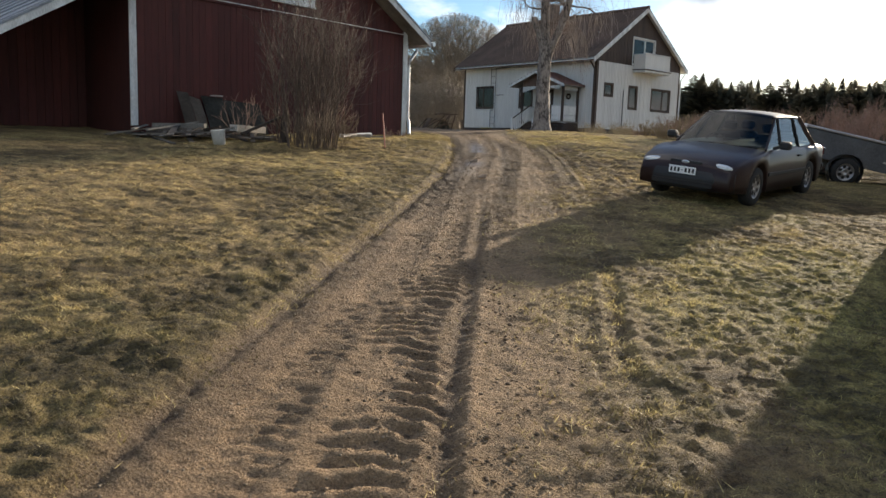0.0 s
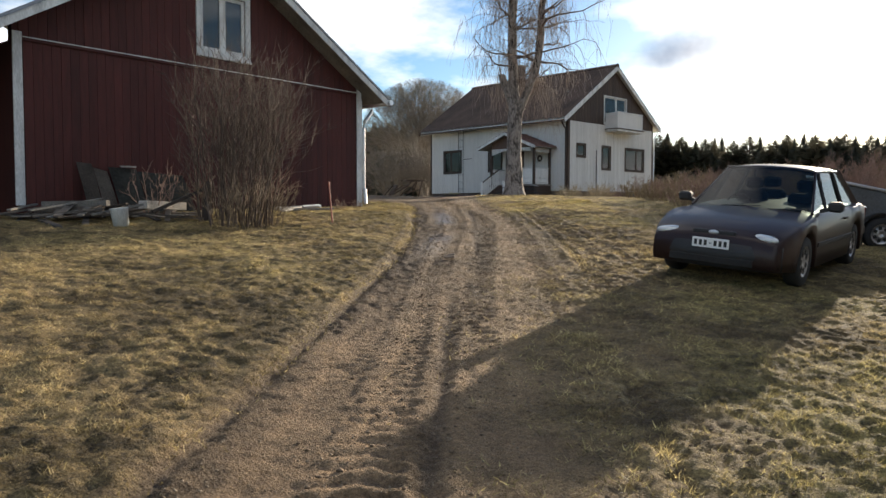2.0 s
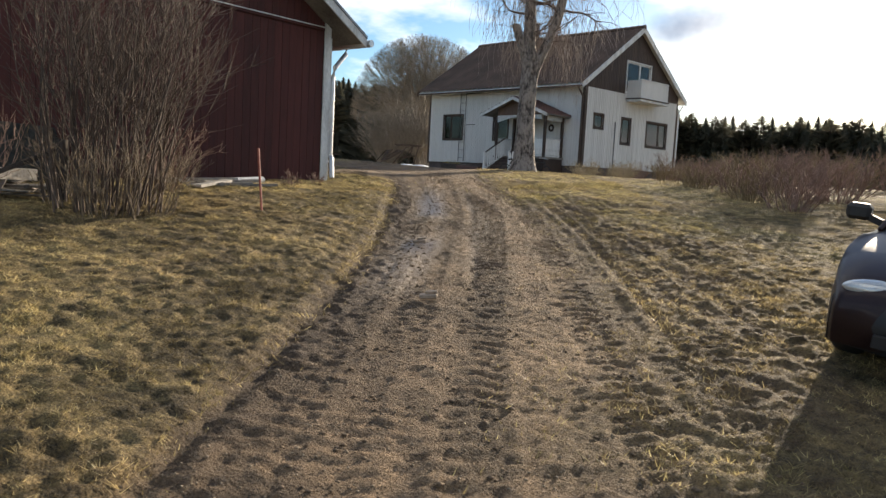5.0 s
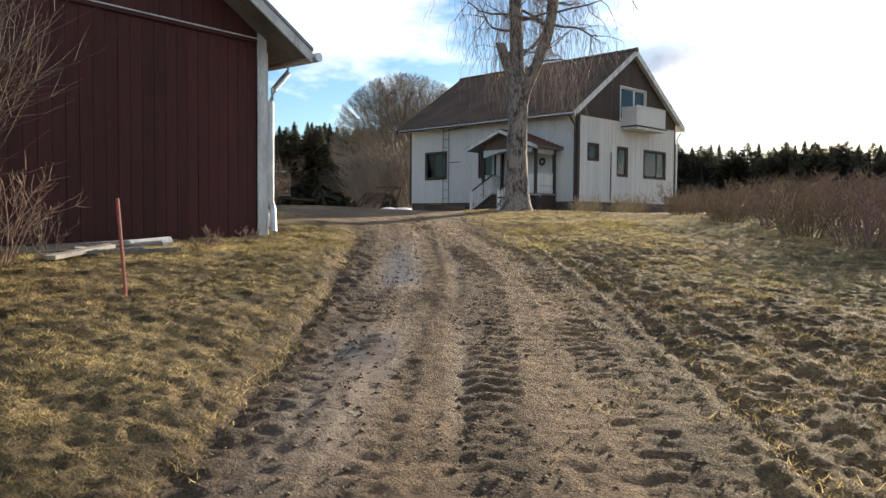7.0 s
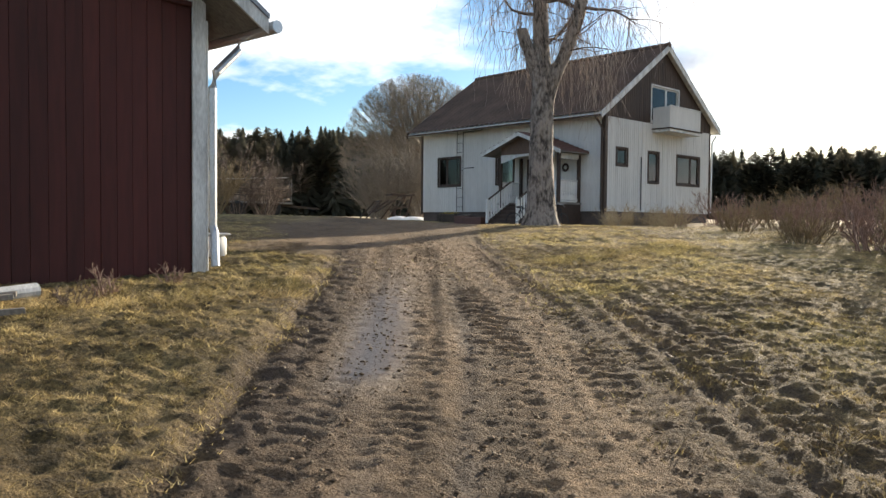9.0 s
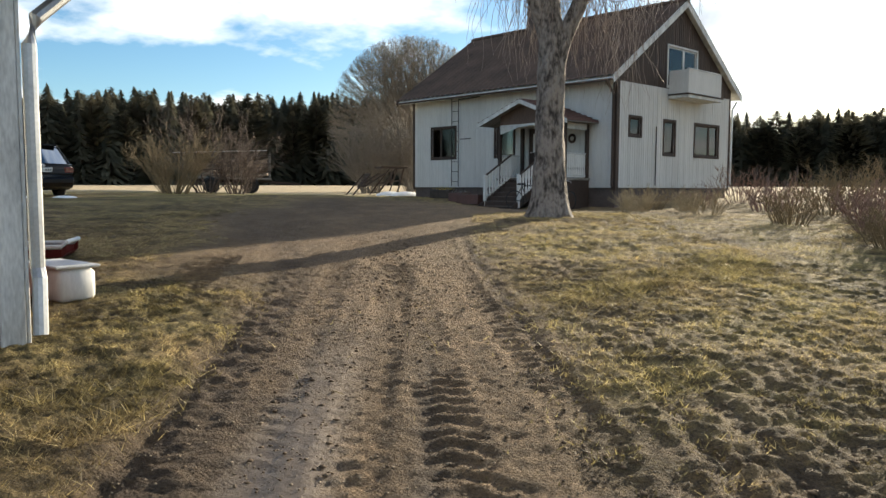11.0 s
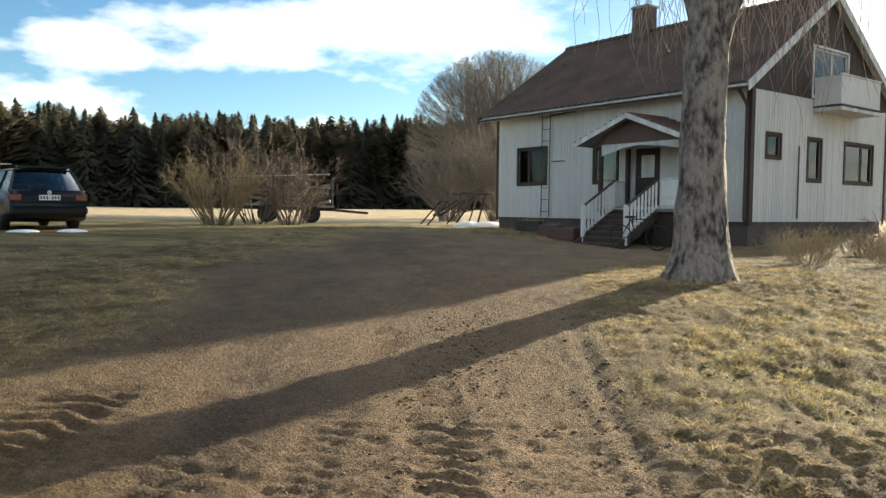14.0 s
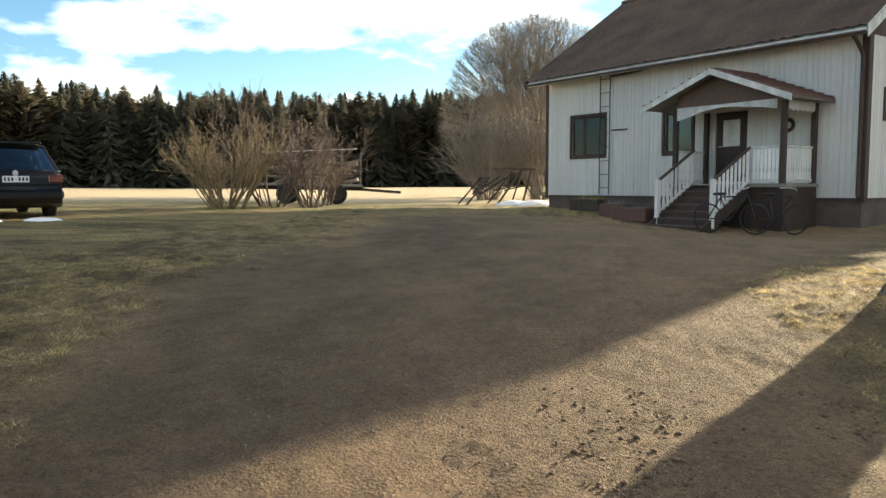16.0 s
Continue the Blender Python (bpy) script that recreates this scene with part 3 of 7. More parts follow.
    return z, mud, on


def matted_tone(s, c):
    """How pale the matted grass lies, from dark hollows to straw."""
    v = 0.5 + 0.6 * (value_noise(s * 0.55, c * 0.7, 51) - 0.5) + 0.7 * (value_noise(s * 2.3, c * 2.0, 52) - 0.5) + 0.8 * (value_noise(s * 8, c * 5, 53) - 0.5) + 0.9 * (value_noise(s * 20, c * 13, 54) - 0.5)
    # brown dead grass along the drive's left edge
    l, _ = road_edges(s)
    return np.clip(v - 0.28 * np.exp(-((c - l + 0.3) / 0.45) ** 2) * sig((20 - s) / 2), 0, 1)


def turf_lumps(s, c):
    """Tussocks and hollows of the matted turf."""
    return (value_noise(s * 3.2, c * 4.2, 6) - 0.45) * 0.018 + (value_noise(s * 8, c * 9, 7) - 0.45) * 0.018 + (value_noise(s * 18, c * 18, 27) - 0.45) * 0.032 + (value_noise(s * 29, c * 29, 28) - 0.45) * 0.016


def build_ground():
    ss = spread(-1.5, 27.0, 0.028, 900)
    ss = np.concatenate([ss[ss <= 27.0], np.arange(27.07, 42, 0.09), spread(0, 0.1, 0.1, 900)[3:] + 42])
    ss = np.unique(ss)
    cs = spread(-5.0, 6.5, 0.05, 900)
    cs = np.unique(np.concatenate([cs[(cs < -1.02) | (cs > 4.62)], np.arange(-1.0, 4.6, 0.029)]))
    S, C = np.meshgrid(ss, cs, indexing="ij")
    X, Y = (C - S) * R2, (S + C) * R2
    near = sig((70 - np.hypot(X + 15, Y - 15)) / 6)
    z, mud, on = relief(S, C)
    clod = (value_noise(S * 3.1, C * 3.1, 1) - 0.5) * 0.014 + (value_noise(S * 8, C * 8, 2) - 0.5) * 0.013 + (value_noise(S * 19, C * 19, 3) - 0.5) * 0.028 + (value_noise(S * 31, C * 31, 71) - 0.5) * 0.022
    hump = (value_noise(S * 0.9, C * 0.9, 4) - 0.5) * 0.05
    turfy = turf_lumps(S, C)
    # bare earth: the drive and the yard before the steps
    yard_l = np.maximum(-0.75 - 0.36 * (S - 26), -3.0) - 1.0 * np.exp(-((S - 26.2) / 1.3) ** 2)
    yard_r = np.where(S < 33, 1.9, 1.9 + 0.55 * (S - 33))
    yard = sig((C - yard_l + 0.8 * (value_noise(S * 0.8, C * 0.8, 9) - 0.5)) / 0.25) * sig((yard_r - C) / 0.25) * sig((S - 25.2) / 0.5) * sig((45 - S) / 1.5)
    l, r = road_edges(S)
    jit = 0.5 * (value_noise(S * 1.7, C * 1.7, 8) - 0.5)
    edge_l, edge_r = sig((C - l - 0.08 + jit * 0.3) / 0.05), sig((r - C + jit * (1.1 - 0.8 * sig((S - 22) / 1))) / (0.22 - 0.14 * sig((S - 22) / 1)))
    drive = edge_l * edge_r * sig((29 - S) / 1.0)
    dirt = np.maximum(drive, yard)
    wet_at = np.interp(S, (15, 17.5, 20, 23), (0.88, 1.0, 1.05, 0.9))
    wet = drive * (np.exp(-((C - wet_at) / 0.24) ** 4) + 0.25 * np.exp(-((C - wet_at - 0.62) / 0.10) ** 2)) * sig((S - 15.6) / 0.6) * sig((22.8 - S) / 0.8) * np.clip(value_noise(S * 1.1, C * 2, 19) * 2.0 - 0.2, 0, 1)
    # the turf right of the drive is worn thin
    worn = 0.55 * np.exp(-((C - r - 0.5) / 0.7) ** 2) * np.clip(value_noise(S * 2.2, C * 2.2, 14) * 2 - 0.55, 0, 1)
    worn = np.maximum(worn, 0.45 * churned(S, C))
    Z = land(X, Y) + near * (z + hump * (1 - 0.6 * dirt) + clod * (0.35 + 0.15 * dirt) * (1 - 0.75 * wet) + turfy * (1 - dirt))
    far_field = sig((-X - 45.5 + 0.25 * (Y - 30)) / 1.5) + sig((Y - 52) / 3) + sig((np.hypot(X + 15, Y - 18) - 48) / 4)
    green = np.clip(value_noise(X * 0.22, Y * 0.22, 17) * 1.7 - 0.5, 0, 1) * 0.30 + 0.9 * np.exp(-((C - 4.6) / 1.8) ** 2) * sig((9.5 - S) / 2)
    green = np.clip(green + 0.75 * sig((-X - 35.0) / 1.5), 0, 1) * np.clip(value_noise(S * 1.3, C * 1.3, 18) * 1.6 - 0.1, 0, 1)
    # packed wheel lanes are pale, loose earth between them dark
    lanes = np.zeros_like(S)
    for off, wd, k in ((-0.62, 0.13, 0.55), (-0.20, 0.14, 0.5), (0.42, 0.12, 0.5), (0.70, 0.15, 0.6), (1.25, 0.10, -0.5), (0.12, 0.15, -0.45), (-1.0, 0.35, -0.55), (1.0, 0.10, -0.35)):
        lanes = lanes + k * np.exp(-((C - (l + r) / 2 - off + 0.12 * (value_noise(S * 0.5, S * 0, 41) - 0.5)) / wd) ** 2) * (0.4 + value_noise(S * 0.9, C * 3, 42))
    # sunlight painted in: yard earth paler over its lit stretch, s 24 to 29
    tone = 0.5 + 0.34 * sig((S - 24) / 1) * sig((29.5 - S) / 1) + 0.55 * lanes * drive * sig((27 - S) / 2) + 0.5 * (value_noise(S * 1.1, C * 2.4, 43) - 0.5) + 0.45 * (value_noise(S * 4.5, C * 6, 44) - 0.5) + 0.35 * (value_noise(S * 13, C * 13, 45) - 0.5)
    # lower tone on the yard's left and, for s 13 to 24, the drive's left half
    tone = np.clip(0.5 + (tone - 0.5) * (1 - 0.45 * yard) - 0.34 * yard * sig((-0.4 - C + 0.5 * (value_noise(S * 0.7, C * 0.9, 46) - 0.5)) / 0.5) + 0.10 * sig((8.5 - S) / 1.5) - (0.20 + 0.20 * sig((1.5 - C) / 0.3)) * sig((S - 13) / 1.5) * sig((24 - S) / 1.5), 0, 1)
    matted = matted_tone(S, C)
    v = np.stack([X, Y, Z], -1).reshape(-1, 3)
    a, b = S.shape
    idx = np.arange(a * b).reshape(a, b)
    f = np.stack([idx[:-1, :-1], idx[1:, :-1], idx[1:, 1:], idx[:-1, 1:]], -1).reshape(-1, 4)
    o = arrays("ground", v, f, M_GROUND, smooth=True)
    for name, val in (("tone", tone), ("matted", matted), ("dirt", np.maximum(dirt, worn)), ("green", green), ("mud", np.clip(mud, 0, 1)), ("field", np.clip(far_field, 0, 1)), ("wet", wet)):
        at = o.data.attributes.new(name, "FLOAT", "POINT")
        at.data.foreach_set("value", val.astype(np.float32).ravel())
    return tagged(o, "rutted earth drive between dry spring turf and a pale field", "ground", kind="structure")


ground = build_ground()

# ---- branching plants ----
def tubes(segs, sides=4):
    """Tapered bars (p0, p1, r0, r1) as one set of vertices and faces."""
    a = np.array([(*p, *q, r, t) for p, q, r, t in segs], dtype=np.float64)
    p, q, r0, r1 = a[:, 0:3], a[:, 3:6], a[:, 6], a[:, 7]
    d = q - p
    d /= np.maximum(np.linalg.norm(d, axis=1, keepdims=True), 1e-9)
    ref = np.where(np.abs(d[:, 2:3]) < 0.9, [[0, 0, 1.0]], [[1.0, 0, 0]])
    u = np.cross(d, ref); u /= np.linalg.norm(u, axis=1, keepdims=True)
    v = np.cross(u, d)
    rings = []
    for k in range(sides):
        t = k * math.tau / sides
        o = math.cos(t) * u + math.sin(t) * v
        rings.append((p + o * r0[:, None], q + o * r1[:, None]))
    n = len(a)
    verts = np.concatenate([np.stack([x[0] for x in rings], 1), np.stack([x[1] for x in rings], 1)], 1).reshape(-1, 3)
    base = (np.arange(n) * 2 * sides)[:, None]
    faces = np.concatenate([np.stack([base[:, 0] + k, base[:, 0] + (k + 1) % sides, base[:, 0] + sides + (k + 1) % sides, base[:, 0] + sides + k], 1) for k in range(sides)])
    return verts, faces


def unit(v):
    return v / max(np.linalg.norm(v), 1e-9)


def limb(rng, p, d, length, r, out, steps=5, wander=0.18, pull=(0, 0, 0), taper=0.5):
    """A wandering limb; returns its points with direction and radius."""
    pts = []
    p, d = np.array(p, float), unit(np.array(d, float))
    for i in range(steps):
        r1 = r * (1 - (1 - taper) * (i + 1) / steps)
        r0 = r * (1 - (1 - taper) * i / steps)
        d = unit(d + rng.normal(0, wander, 3) + np.array(pull) / steps)
        q = p + d * length / steps
        out.append((p, q, r0, r1))
        pts.append((q, d, r1))
        p = q
    return pts


def sprout(rng, pts, out, depth, length, ratio, count, spread_a, pull, minr=0.003, wander=0.2, steps=4):
    """Side limbs along a limb, to the given depth."""
    for i in range(count):
        q, d, r = pts[rng.integers(max(0, len(pts) // 4), len(pts))]
        side = unit(np.cross(d, rng.normal(0, 1, 3)))
        dd = unit(d * (1 - spread_a) + side * spread_a)
        l = length * rng.uniform(0.6, 1.15)
        sub = limb(rng, q, dd, l, max(r * ratio, minr), out[depth], steps, wander, pull, 0.35)
        if depth + 1 < len(out):
            sprout(rng, sub, out, depth + 1, length * 0.58, ratio, count, spread_a, pull, minr, wander, max(2, steps - 1))


def plant(name, layers, mats, names, label, category, m=None, group="", sides=(10, 6, 4, 3, 3)):
    t = thing(name, label, category, m, group)
    joined = {}
    for i, segs in enumerate(layers):
        if not segs:
            continue
        v, f = tubes(segs, sides[min(i, len(sides) - 1)])
        joined.setdefault(names[i], []).append((v, f, mats[i]))
    for nm, lst in joined.items():
        off, vs, fs = 0, [], []
        for v, f, _ in lst:
            vs.append(v); fs.append(f + off); off += len(v)
        o = arrays(nm, np.concatenate(vs), np.concatenate(fs), lst[0][2], t, smooth=True)
        if nm.endswith("mass"):
            tagged(o, kind="stuff")
    return t


def trunk_mesh(path, radii, sides=20, seed=3, rough=0.06, flare=None):
    """A trunk skin round a path, uneven like bark; flare: root buttresses at the foot."""
    bm = bmesh.new()
    rings = []
    for i, (p, r) in enumerate(zip(path, radii)):
        ring = []
        for k in range(sides):
            a = k * math.tau / sides
            rr = r * (1 + rough * (noise.noise(Vector((math.cos(a) * 2.2 + seed, math.sin(a) * 2.2, p[2] * 1.7))) + 0.6 * noise.noise(Vector((math.cos(a) * 6, math.sin(a) * 6 + seed, p[2] * 3)))))
            if flare:
                rr *= 1 + flare * max(0, 1 - (p[2] - path[0][2]) / 0.55) ** 2 * (0.6 + 0.6 * math.cos(a * 5 + seed) ** 2)
            ring.append(bm.verts.new((p[0] + rr * math.cos(a), p[1] + rr * math.sin(a), p[2])))
        rings.append(ring)
    for r0, r1 in zip(rings, rings[1:]):
        for k in range(sides):
            bm.faces.new((r0[k], r0[(k + 1) % sides], r1[(k + 1) % sides], r1[k]))
    bm.faces.new(rings[-1])
    return bm


def smooth_path(keys, n):
    """Points on a smooth line through keys of (x, y, z, r)."""
    keys = np.array(keys, float)
    t = np.linspace(0, len(keys) - 1, n)
    out = []
    for v in t:
        i = min(int(v), len(keys) - 2)
        f = v - i
        f0, f3 = keys[max(i - 1, 0)], keys[min(i + 2, len(keys) - 1)]
        a, b = keys[i], keys[i + 1]
        m0, m1 = (b - f0) / 2, (f3 - a) / 2
        out.append((2 * f ** 3 - 3 * f * f + 1) * a + (f ** 3 - 2 * f * f + f) * m0 + (-2 * f ** 3 + 3 * f * f) * b + (f ** 3 - f * f) * m1)
    return np.array(out)


def birch():
    rng = np.random.default_rng(4)
    bx, by = -20.62, 25.33
    t = thing("birch_tree", "old birch with rough pale bark, forked trunk and bare drooping twigs", "tree", pose(bx, by, land_at(bx, by) - 0.08))
    right = np.array([0.69, 0.73])
    keys = [(0, 0, 0, 0.37), (0.0, 0.0, 0.5, 0.325), (-0.02, 0.02, 1.4, 0.265), (0.0, 0.0, 2.6, 0.245), (0.0, 0.0, 3.3, 0.23), (-0.04, -0.04, 4.4, 0.17), (-0.08, -0.06, 6.5, 0.155), (0.05, 0.05, 9, 0.14), (0.1, 0.1, 12, 0.08), (0.1, 0.15, 14.5, 0.02)]
    tr = smooth_path(keys, 60)
    part("trunk", trunk_mesh(tr[:, :3], tr[:, 3], 26, 3, 0.14, 0.32), M_BARK, t, smooth=True)
    fork = smooth_path([(*(right * 0.05), 2.6, 0.17), (*(right * 0.22), 3.3, 0.165), (*(right * 0.56), 4.1, 0.15), (*(right * 0.86), 5.2, 0.15), (*(right * 0.98), 7.0, 0.12), (*(right * 1.2), 9.5, 0.07), (*(right * 1.2), 12, 0.02)], 40)
    part("limb", trunk_mesh(fork[:, :3], fork[:, 3], 16, 9, 0.09), M_BARK, t, smooth=True)
    stub = smooth_path([(*(-right * 0.05), 3.2, 0.17), (*(-right * 0.22), 3.75, 0.15), (*(-right * 0.42), 4.25, 0.14), (*(-right * 0.47), 4.45, 0.12)], 14)
    part("broken_limb", trunk_mesh(stub[:, :3], stub[:, 3], 14, 5, 0.12), M_BARK, t, "snapped-off limb", smooth=True)
    arms, twigs = [], []
    for src, z0 in ((tr, 4.6), (fork, 4.8), (tr, 4.4)):
        pts = [q for q in src if q[2] > z0]
        for i in range(17):
            q = pts[rng.integers(0, len(pts))]
            a = rng.uniform(0, math.tau)
            l = rng.uniform(1.4, 3.4) * (1.1 - 0.03 * q[2])
            sub = limb(rng, q[:3], (math.cos(a), math.sin(a), 0.25), l, min(0.045, q[3] * 0.45), arms, 7, 0.2, (0, 0, 0.1), 0.25)
            for k in range(7):
                p2, d2, r2 = sub[rng.integers(1, len(sub))]
                s2 = limb(rng, p2, d2 + rng.normal(0, 0.7, 3), rng.uniform(0.4, 1.0), 0.011, arms, 4, 0.25, (0, 0, -0.4), 0.4)
                for h in range(6):
                    p3, d3, r3 = s2[rng.integers(0, len(s2))]
                    limb(rng, p3, (*(rng.normal(0, 0.5, 2)), -0.5), rng.uniform(0.4, 1.2), 0.0055, twigs, 6, 0.28, (0, 0, -3.0), 0.5)
    # long strands that hang from the lowest boughs
    for i in range(46):
        src = (tr, fork)[i % 2]
        pts = [q for q in src if 3.9 < q[2] < 7.0]
        q = pts[rng.integers(0, len(pts))]
        a = rng.uniform(0, math.tau)
        sub = limb(rng, q[:3], (math.cos(a), math.sin(a), 0.35), rng.uniform(1.2, 2.7), 0.016, arms, 9, 0.20, (0, 0, -0.2), 0.2)
        for k in range(16):
            p3, d3, r3 = sub[rng.integers(2, len(sub))]
            limb(rng, p3 + rng.normal(0, 0.12, 3), (*(rng.normal(0, 0.4, 2)), -0.7), rng.uniform(0.6, 2.0), 0.0055, twigs, 10, 0.20, (0, 0, -3.8), 0.5)
    for nm, segs, sd, mt, label in (("bough_mass", arms, 5, M_TWIG, ""), ("twig_mass", twigs, 3, M_STRAND, "thin hanging twigs, coloured pale as if backlit")):
        v, f = tubes(segs, sd)
        tagged(arrays(nm, v, f, mt, t, label, smooth=True), kind="stuff")
    return t


birch()


def bush(name, at, height, width, stems, mat_, label, seed, lean=0.5, depth=2, count=4, group="", twig=0.004, stem_r=0.014, category="bush"):
    rng = np.random.default_rng(seed)
    layers = [[] for _ in range(depth + 1)]
    for i in range(stems):
        a = rng.uniform(0, math.tau)
        rad = width * 0.3 * math.sqrt(rng.uniform())
        d = np.array([math.cos(a) * lean * rng.uniform(0.2, 1), math.sin(a) * lean * rng.uniform(0.2, 1), 1.0])
        l = height * rng.uniform(0.65, 1.05)
        pts = limb(rng, (rad * math.cos(a) * 0.6, rad * math.sin(a) * 0.6, -0.05), d, l, stem_r * rng.uniform(0.6, 1.3), layers[0], 6, 0.09, (0, 0, 0.25), 0.35)
        sprout(rng, pts, layers, 1, l * 0.36, 0.5, count, 0.42, (0, 0, 0.35), twig, 0.14, 3)
    return plant(name, layers, [mat_] * (depth + 1), ["stem_mass"] + ["twig_mass"] * depth, label, category, pose(at[0], at[1], land_at(*at)), group, (5, 3, 3, 3))


def big_willow():
    """Broad bare tree with a domed crown behind the house."""
    rng = np.random.default_rng(12)
    layers = [[] for _ in range(5)]
    H = 11.2
    base = limb(rng, (0, 0, 0), (0, 0, 1), 1.6, 0.45, layers[0], 4, 0.05, (0, 0, 0), 0.8)
    for i in range(26):
        a = i * 2.4 + rng.uniform(-0.3, 0.3)
        tilt = rng.uniform(0.10, 1.40)
        l = H * (0.58 if tilt > 0.75 else 0.70)
        pts = limb(rng, base[-1][0], (math.cos(a) * math.sin(tilt), math.sin(a) * math.sin(tilt), math.cos(tilt)), l, 0.19, layers[1], 9, 0.12, (0, 0, 0.25), 0.22)
        sprout(rng, pts, layers, 2, l * 0.44, 0.5, 7, 0.42, (0, 0, 0.3), 0.012, 0.14, 5)
    # fine rising twigs at the rim of the dome
    for i in range(1300):
        a, e = rng.uniform(0, math.tau), math.asin(rng.uniform(-0.15, 1))
        d = np.array([math.cos(a) * math.cos(e), math.sin(a) * math.cos(e), math.sin(e)])
        p = np.array([0, 0, 4.9]) + d * 6.6 * rng.uniform(0.66, 0.84)
        q = np.array([0, 0, 4.9]) + d * 6.7 * rng.uniform(0.93, 1.0)
        l = float(np.linalg.norm(q - p))
        sub = limb(rng, p, (q - p) / l + (0, 0, 0.10), l, 0.017, layers[3], 4, 0.08, (0, 0, 0.3), 0.4)
        for k in range(4):
            p2, d2, r2 = sub[rng.integers(1, len(sub))]
            limb(rng, p2, d2 + rng.normal(0, 0.28, 3), rng.uniform(0.4, 0.9), 0.009, layers[4], 2, 0.10, (0, 0, 0.4), 0.4)
    kept = []
    cz, rx, rz = 4.9, 6.6, 6.9
    for segs in layers:
        kept.append([g for g in segs if (np.hypot(g[1][0], g[1][1]) / rx) ** 2 + ((g[1][2] - cz) / rz) ** 2 < 1.0])
    at = (-56.0, 53.0)
    return plant("willow_tree", kept, [M_TRUNK, M_WILLOW, M_WILLOW, M_WILLOW, M_WILLOW], ["trunk", "bough_mass", "bough_mass", "twig_mass", "twig_mass"],
                 "broad bare willow with a dense domed crown behind the house", "tree", pose(at[0], at[1], land_at(*at)), sides=(9, 6, 4, 3, 3))


big_willow()


# ---- forest round the field ----
def spruce(seed, pine=False):
    rng = np.random.default_rng(seed)
    t = thing("pine_tree" if pine else "spruce_tree", "tall dark pine at the forest edge" if pine else "tall dark spruce at the forest edge", "tree", None, "forest edge trees")
    h = 1.0
    tv, tf = tubes([((0, 0, -0.03), (0, 0, 0.5), 0.013, 0.009), ((0, 0, 0.5), (0, 0, 0.98), 0.009, 0.002)], 6)
    arrays("trunk", tv, tf, M_TRUNK, t)
    verts, faces = [], []
    layers = 950 if not pine else 640
    for i in range(layers):
        f = (i / (layers - 1)) ** 0.8
        z = (0.03 + 0.95 * f) if not pine else (0.30 + 0.66 * f)
        rad = (0.23 * (1 - f) ** 0.75 + 0.012) if not pine else 0.19 * math.sin(math.pi * (0.25 + 0.72 * f)) + 0.01
        for k in range(1):
            a = rng.uniform(0, math.tau)
            l = rad * rng.uniform(0.55, 1.15)
            drop = l * rng.uniform(0.25, 0.6) * (1 if not pine else -0.6)
            w = max(l * 0.085, 0.004)
            cx, sx = math.cos(a), math.sin(a)
            zz = z + rng.uniform(-0.02, 0.02)
            for tilt in (0.35, -0.35):
                b = len(verts)
                verts += [(0, 0, zz + 0.02), (cx * l * 0.6 - sx * w, sx * l * 0.6 + cx * w, zz - drop * 0.5 - tilt * w), (cx * l, sx * l, zz - drop), (cx * l * 0.6 + sx * w, sx * l * 0.6 - cx * w, zz - drop * 0.5 + tilt * w)]
                faces.append((b, b + 1, b + 2, b + 3))
    arrays("crown", verts, faces, M_PINE if pine else M_NEEDLE, t)
    return t


def forest():
    rng = np.random.default_rng(8)
    protos = [spruce(30 + i, pine=(i % 2 == 1)) for i in range(8)]
    first = list(protos)
    k = 0
    for row in range(5):
        a = 84.0
        while a < 206:
            ang = radians(a)
            D = np.interp(a, [84, 104, 125, 140, 160, 180, 206], [150, 165, 170, 125, 98, 90, 88]) + row * 4 + rng.uniform(-2, 2)
            x, y = -18 + D * math.cos(ang), 18 + D * math.sin(ang)
            hh = np.interp(a, [84, 104, 122, 140, 160, 206], [12.8, 12.8, 14.4, 14.6, 11.2, 10.8]) * (rng.uniform(0.70, 1.20) if a < 128 else rng.uniform(0.84, 1.10)) + row * 0.5
            m = pose(x, y, land_at(x, y) - 0.1, rng.uniform(-1.5, 1.5), rng.uniform(-1.5, 1.5), rng.uniform(0, 360))
            wide = rng.uniform(1.1, 1.55)
            p = protos[rng.integers(0, len(protos))]
            if first:
                p = first.pop()
                o = p
                o.matrix_basis = m
            else:
                keep = p.scale.copy()
                p.scale = (1, 1, 1)
                o = copy_thing(p, m)
                p.scale = keep
            o.scale = (hh * wide, hh * wide, hh)
            a += math.degrees(rng.uniform(1.2, 2.3) / D) * (1.0 if a > 130 else 1.5)


forest()

# ---- red barn ----
# the barn's own frame: u along the gable wall, w out of it
BL = 7.86
BARN_M = Matrix.Translation((-16.161, 7.756, 0)) @ Matrix.Rotation(math.atan2(0.9928, -0.1201), 4, "Z")
# local x = u, local y points into the barn


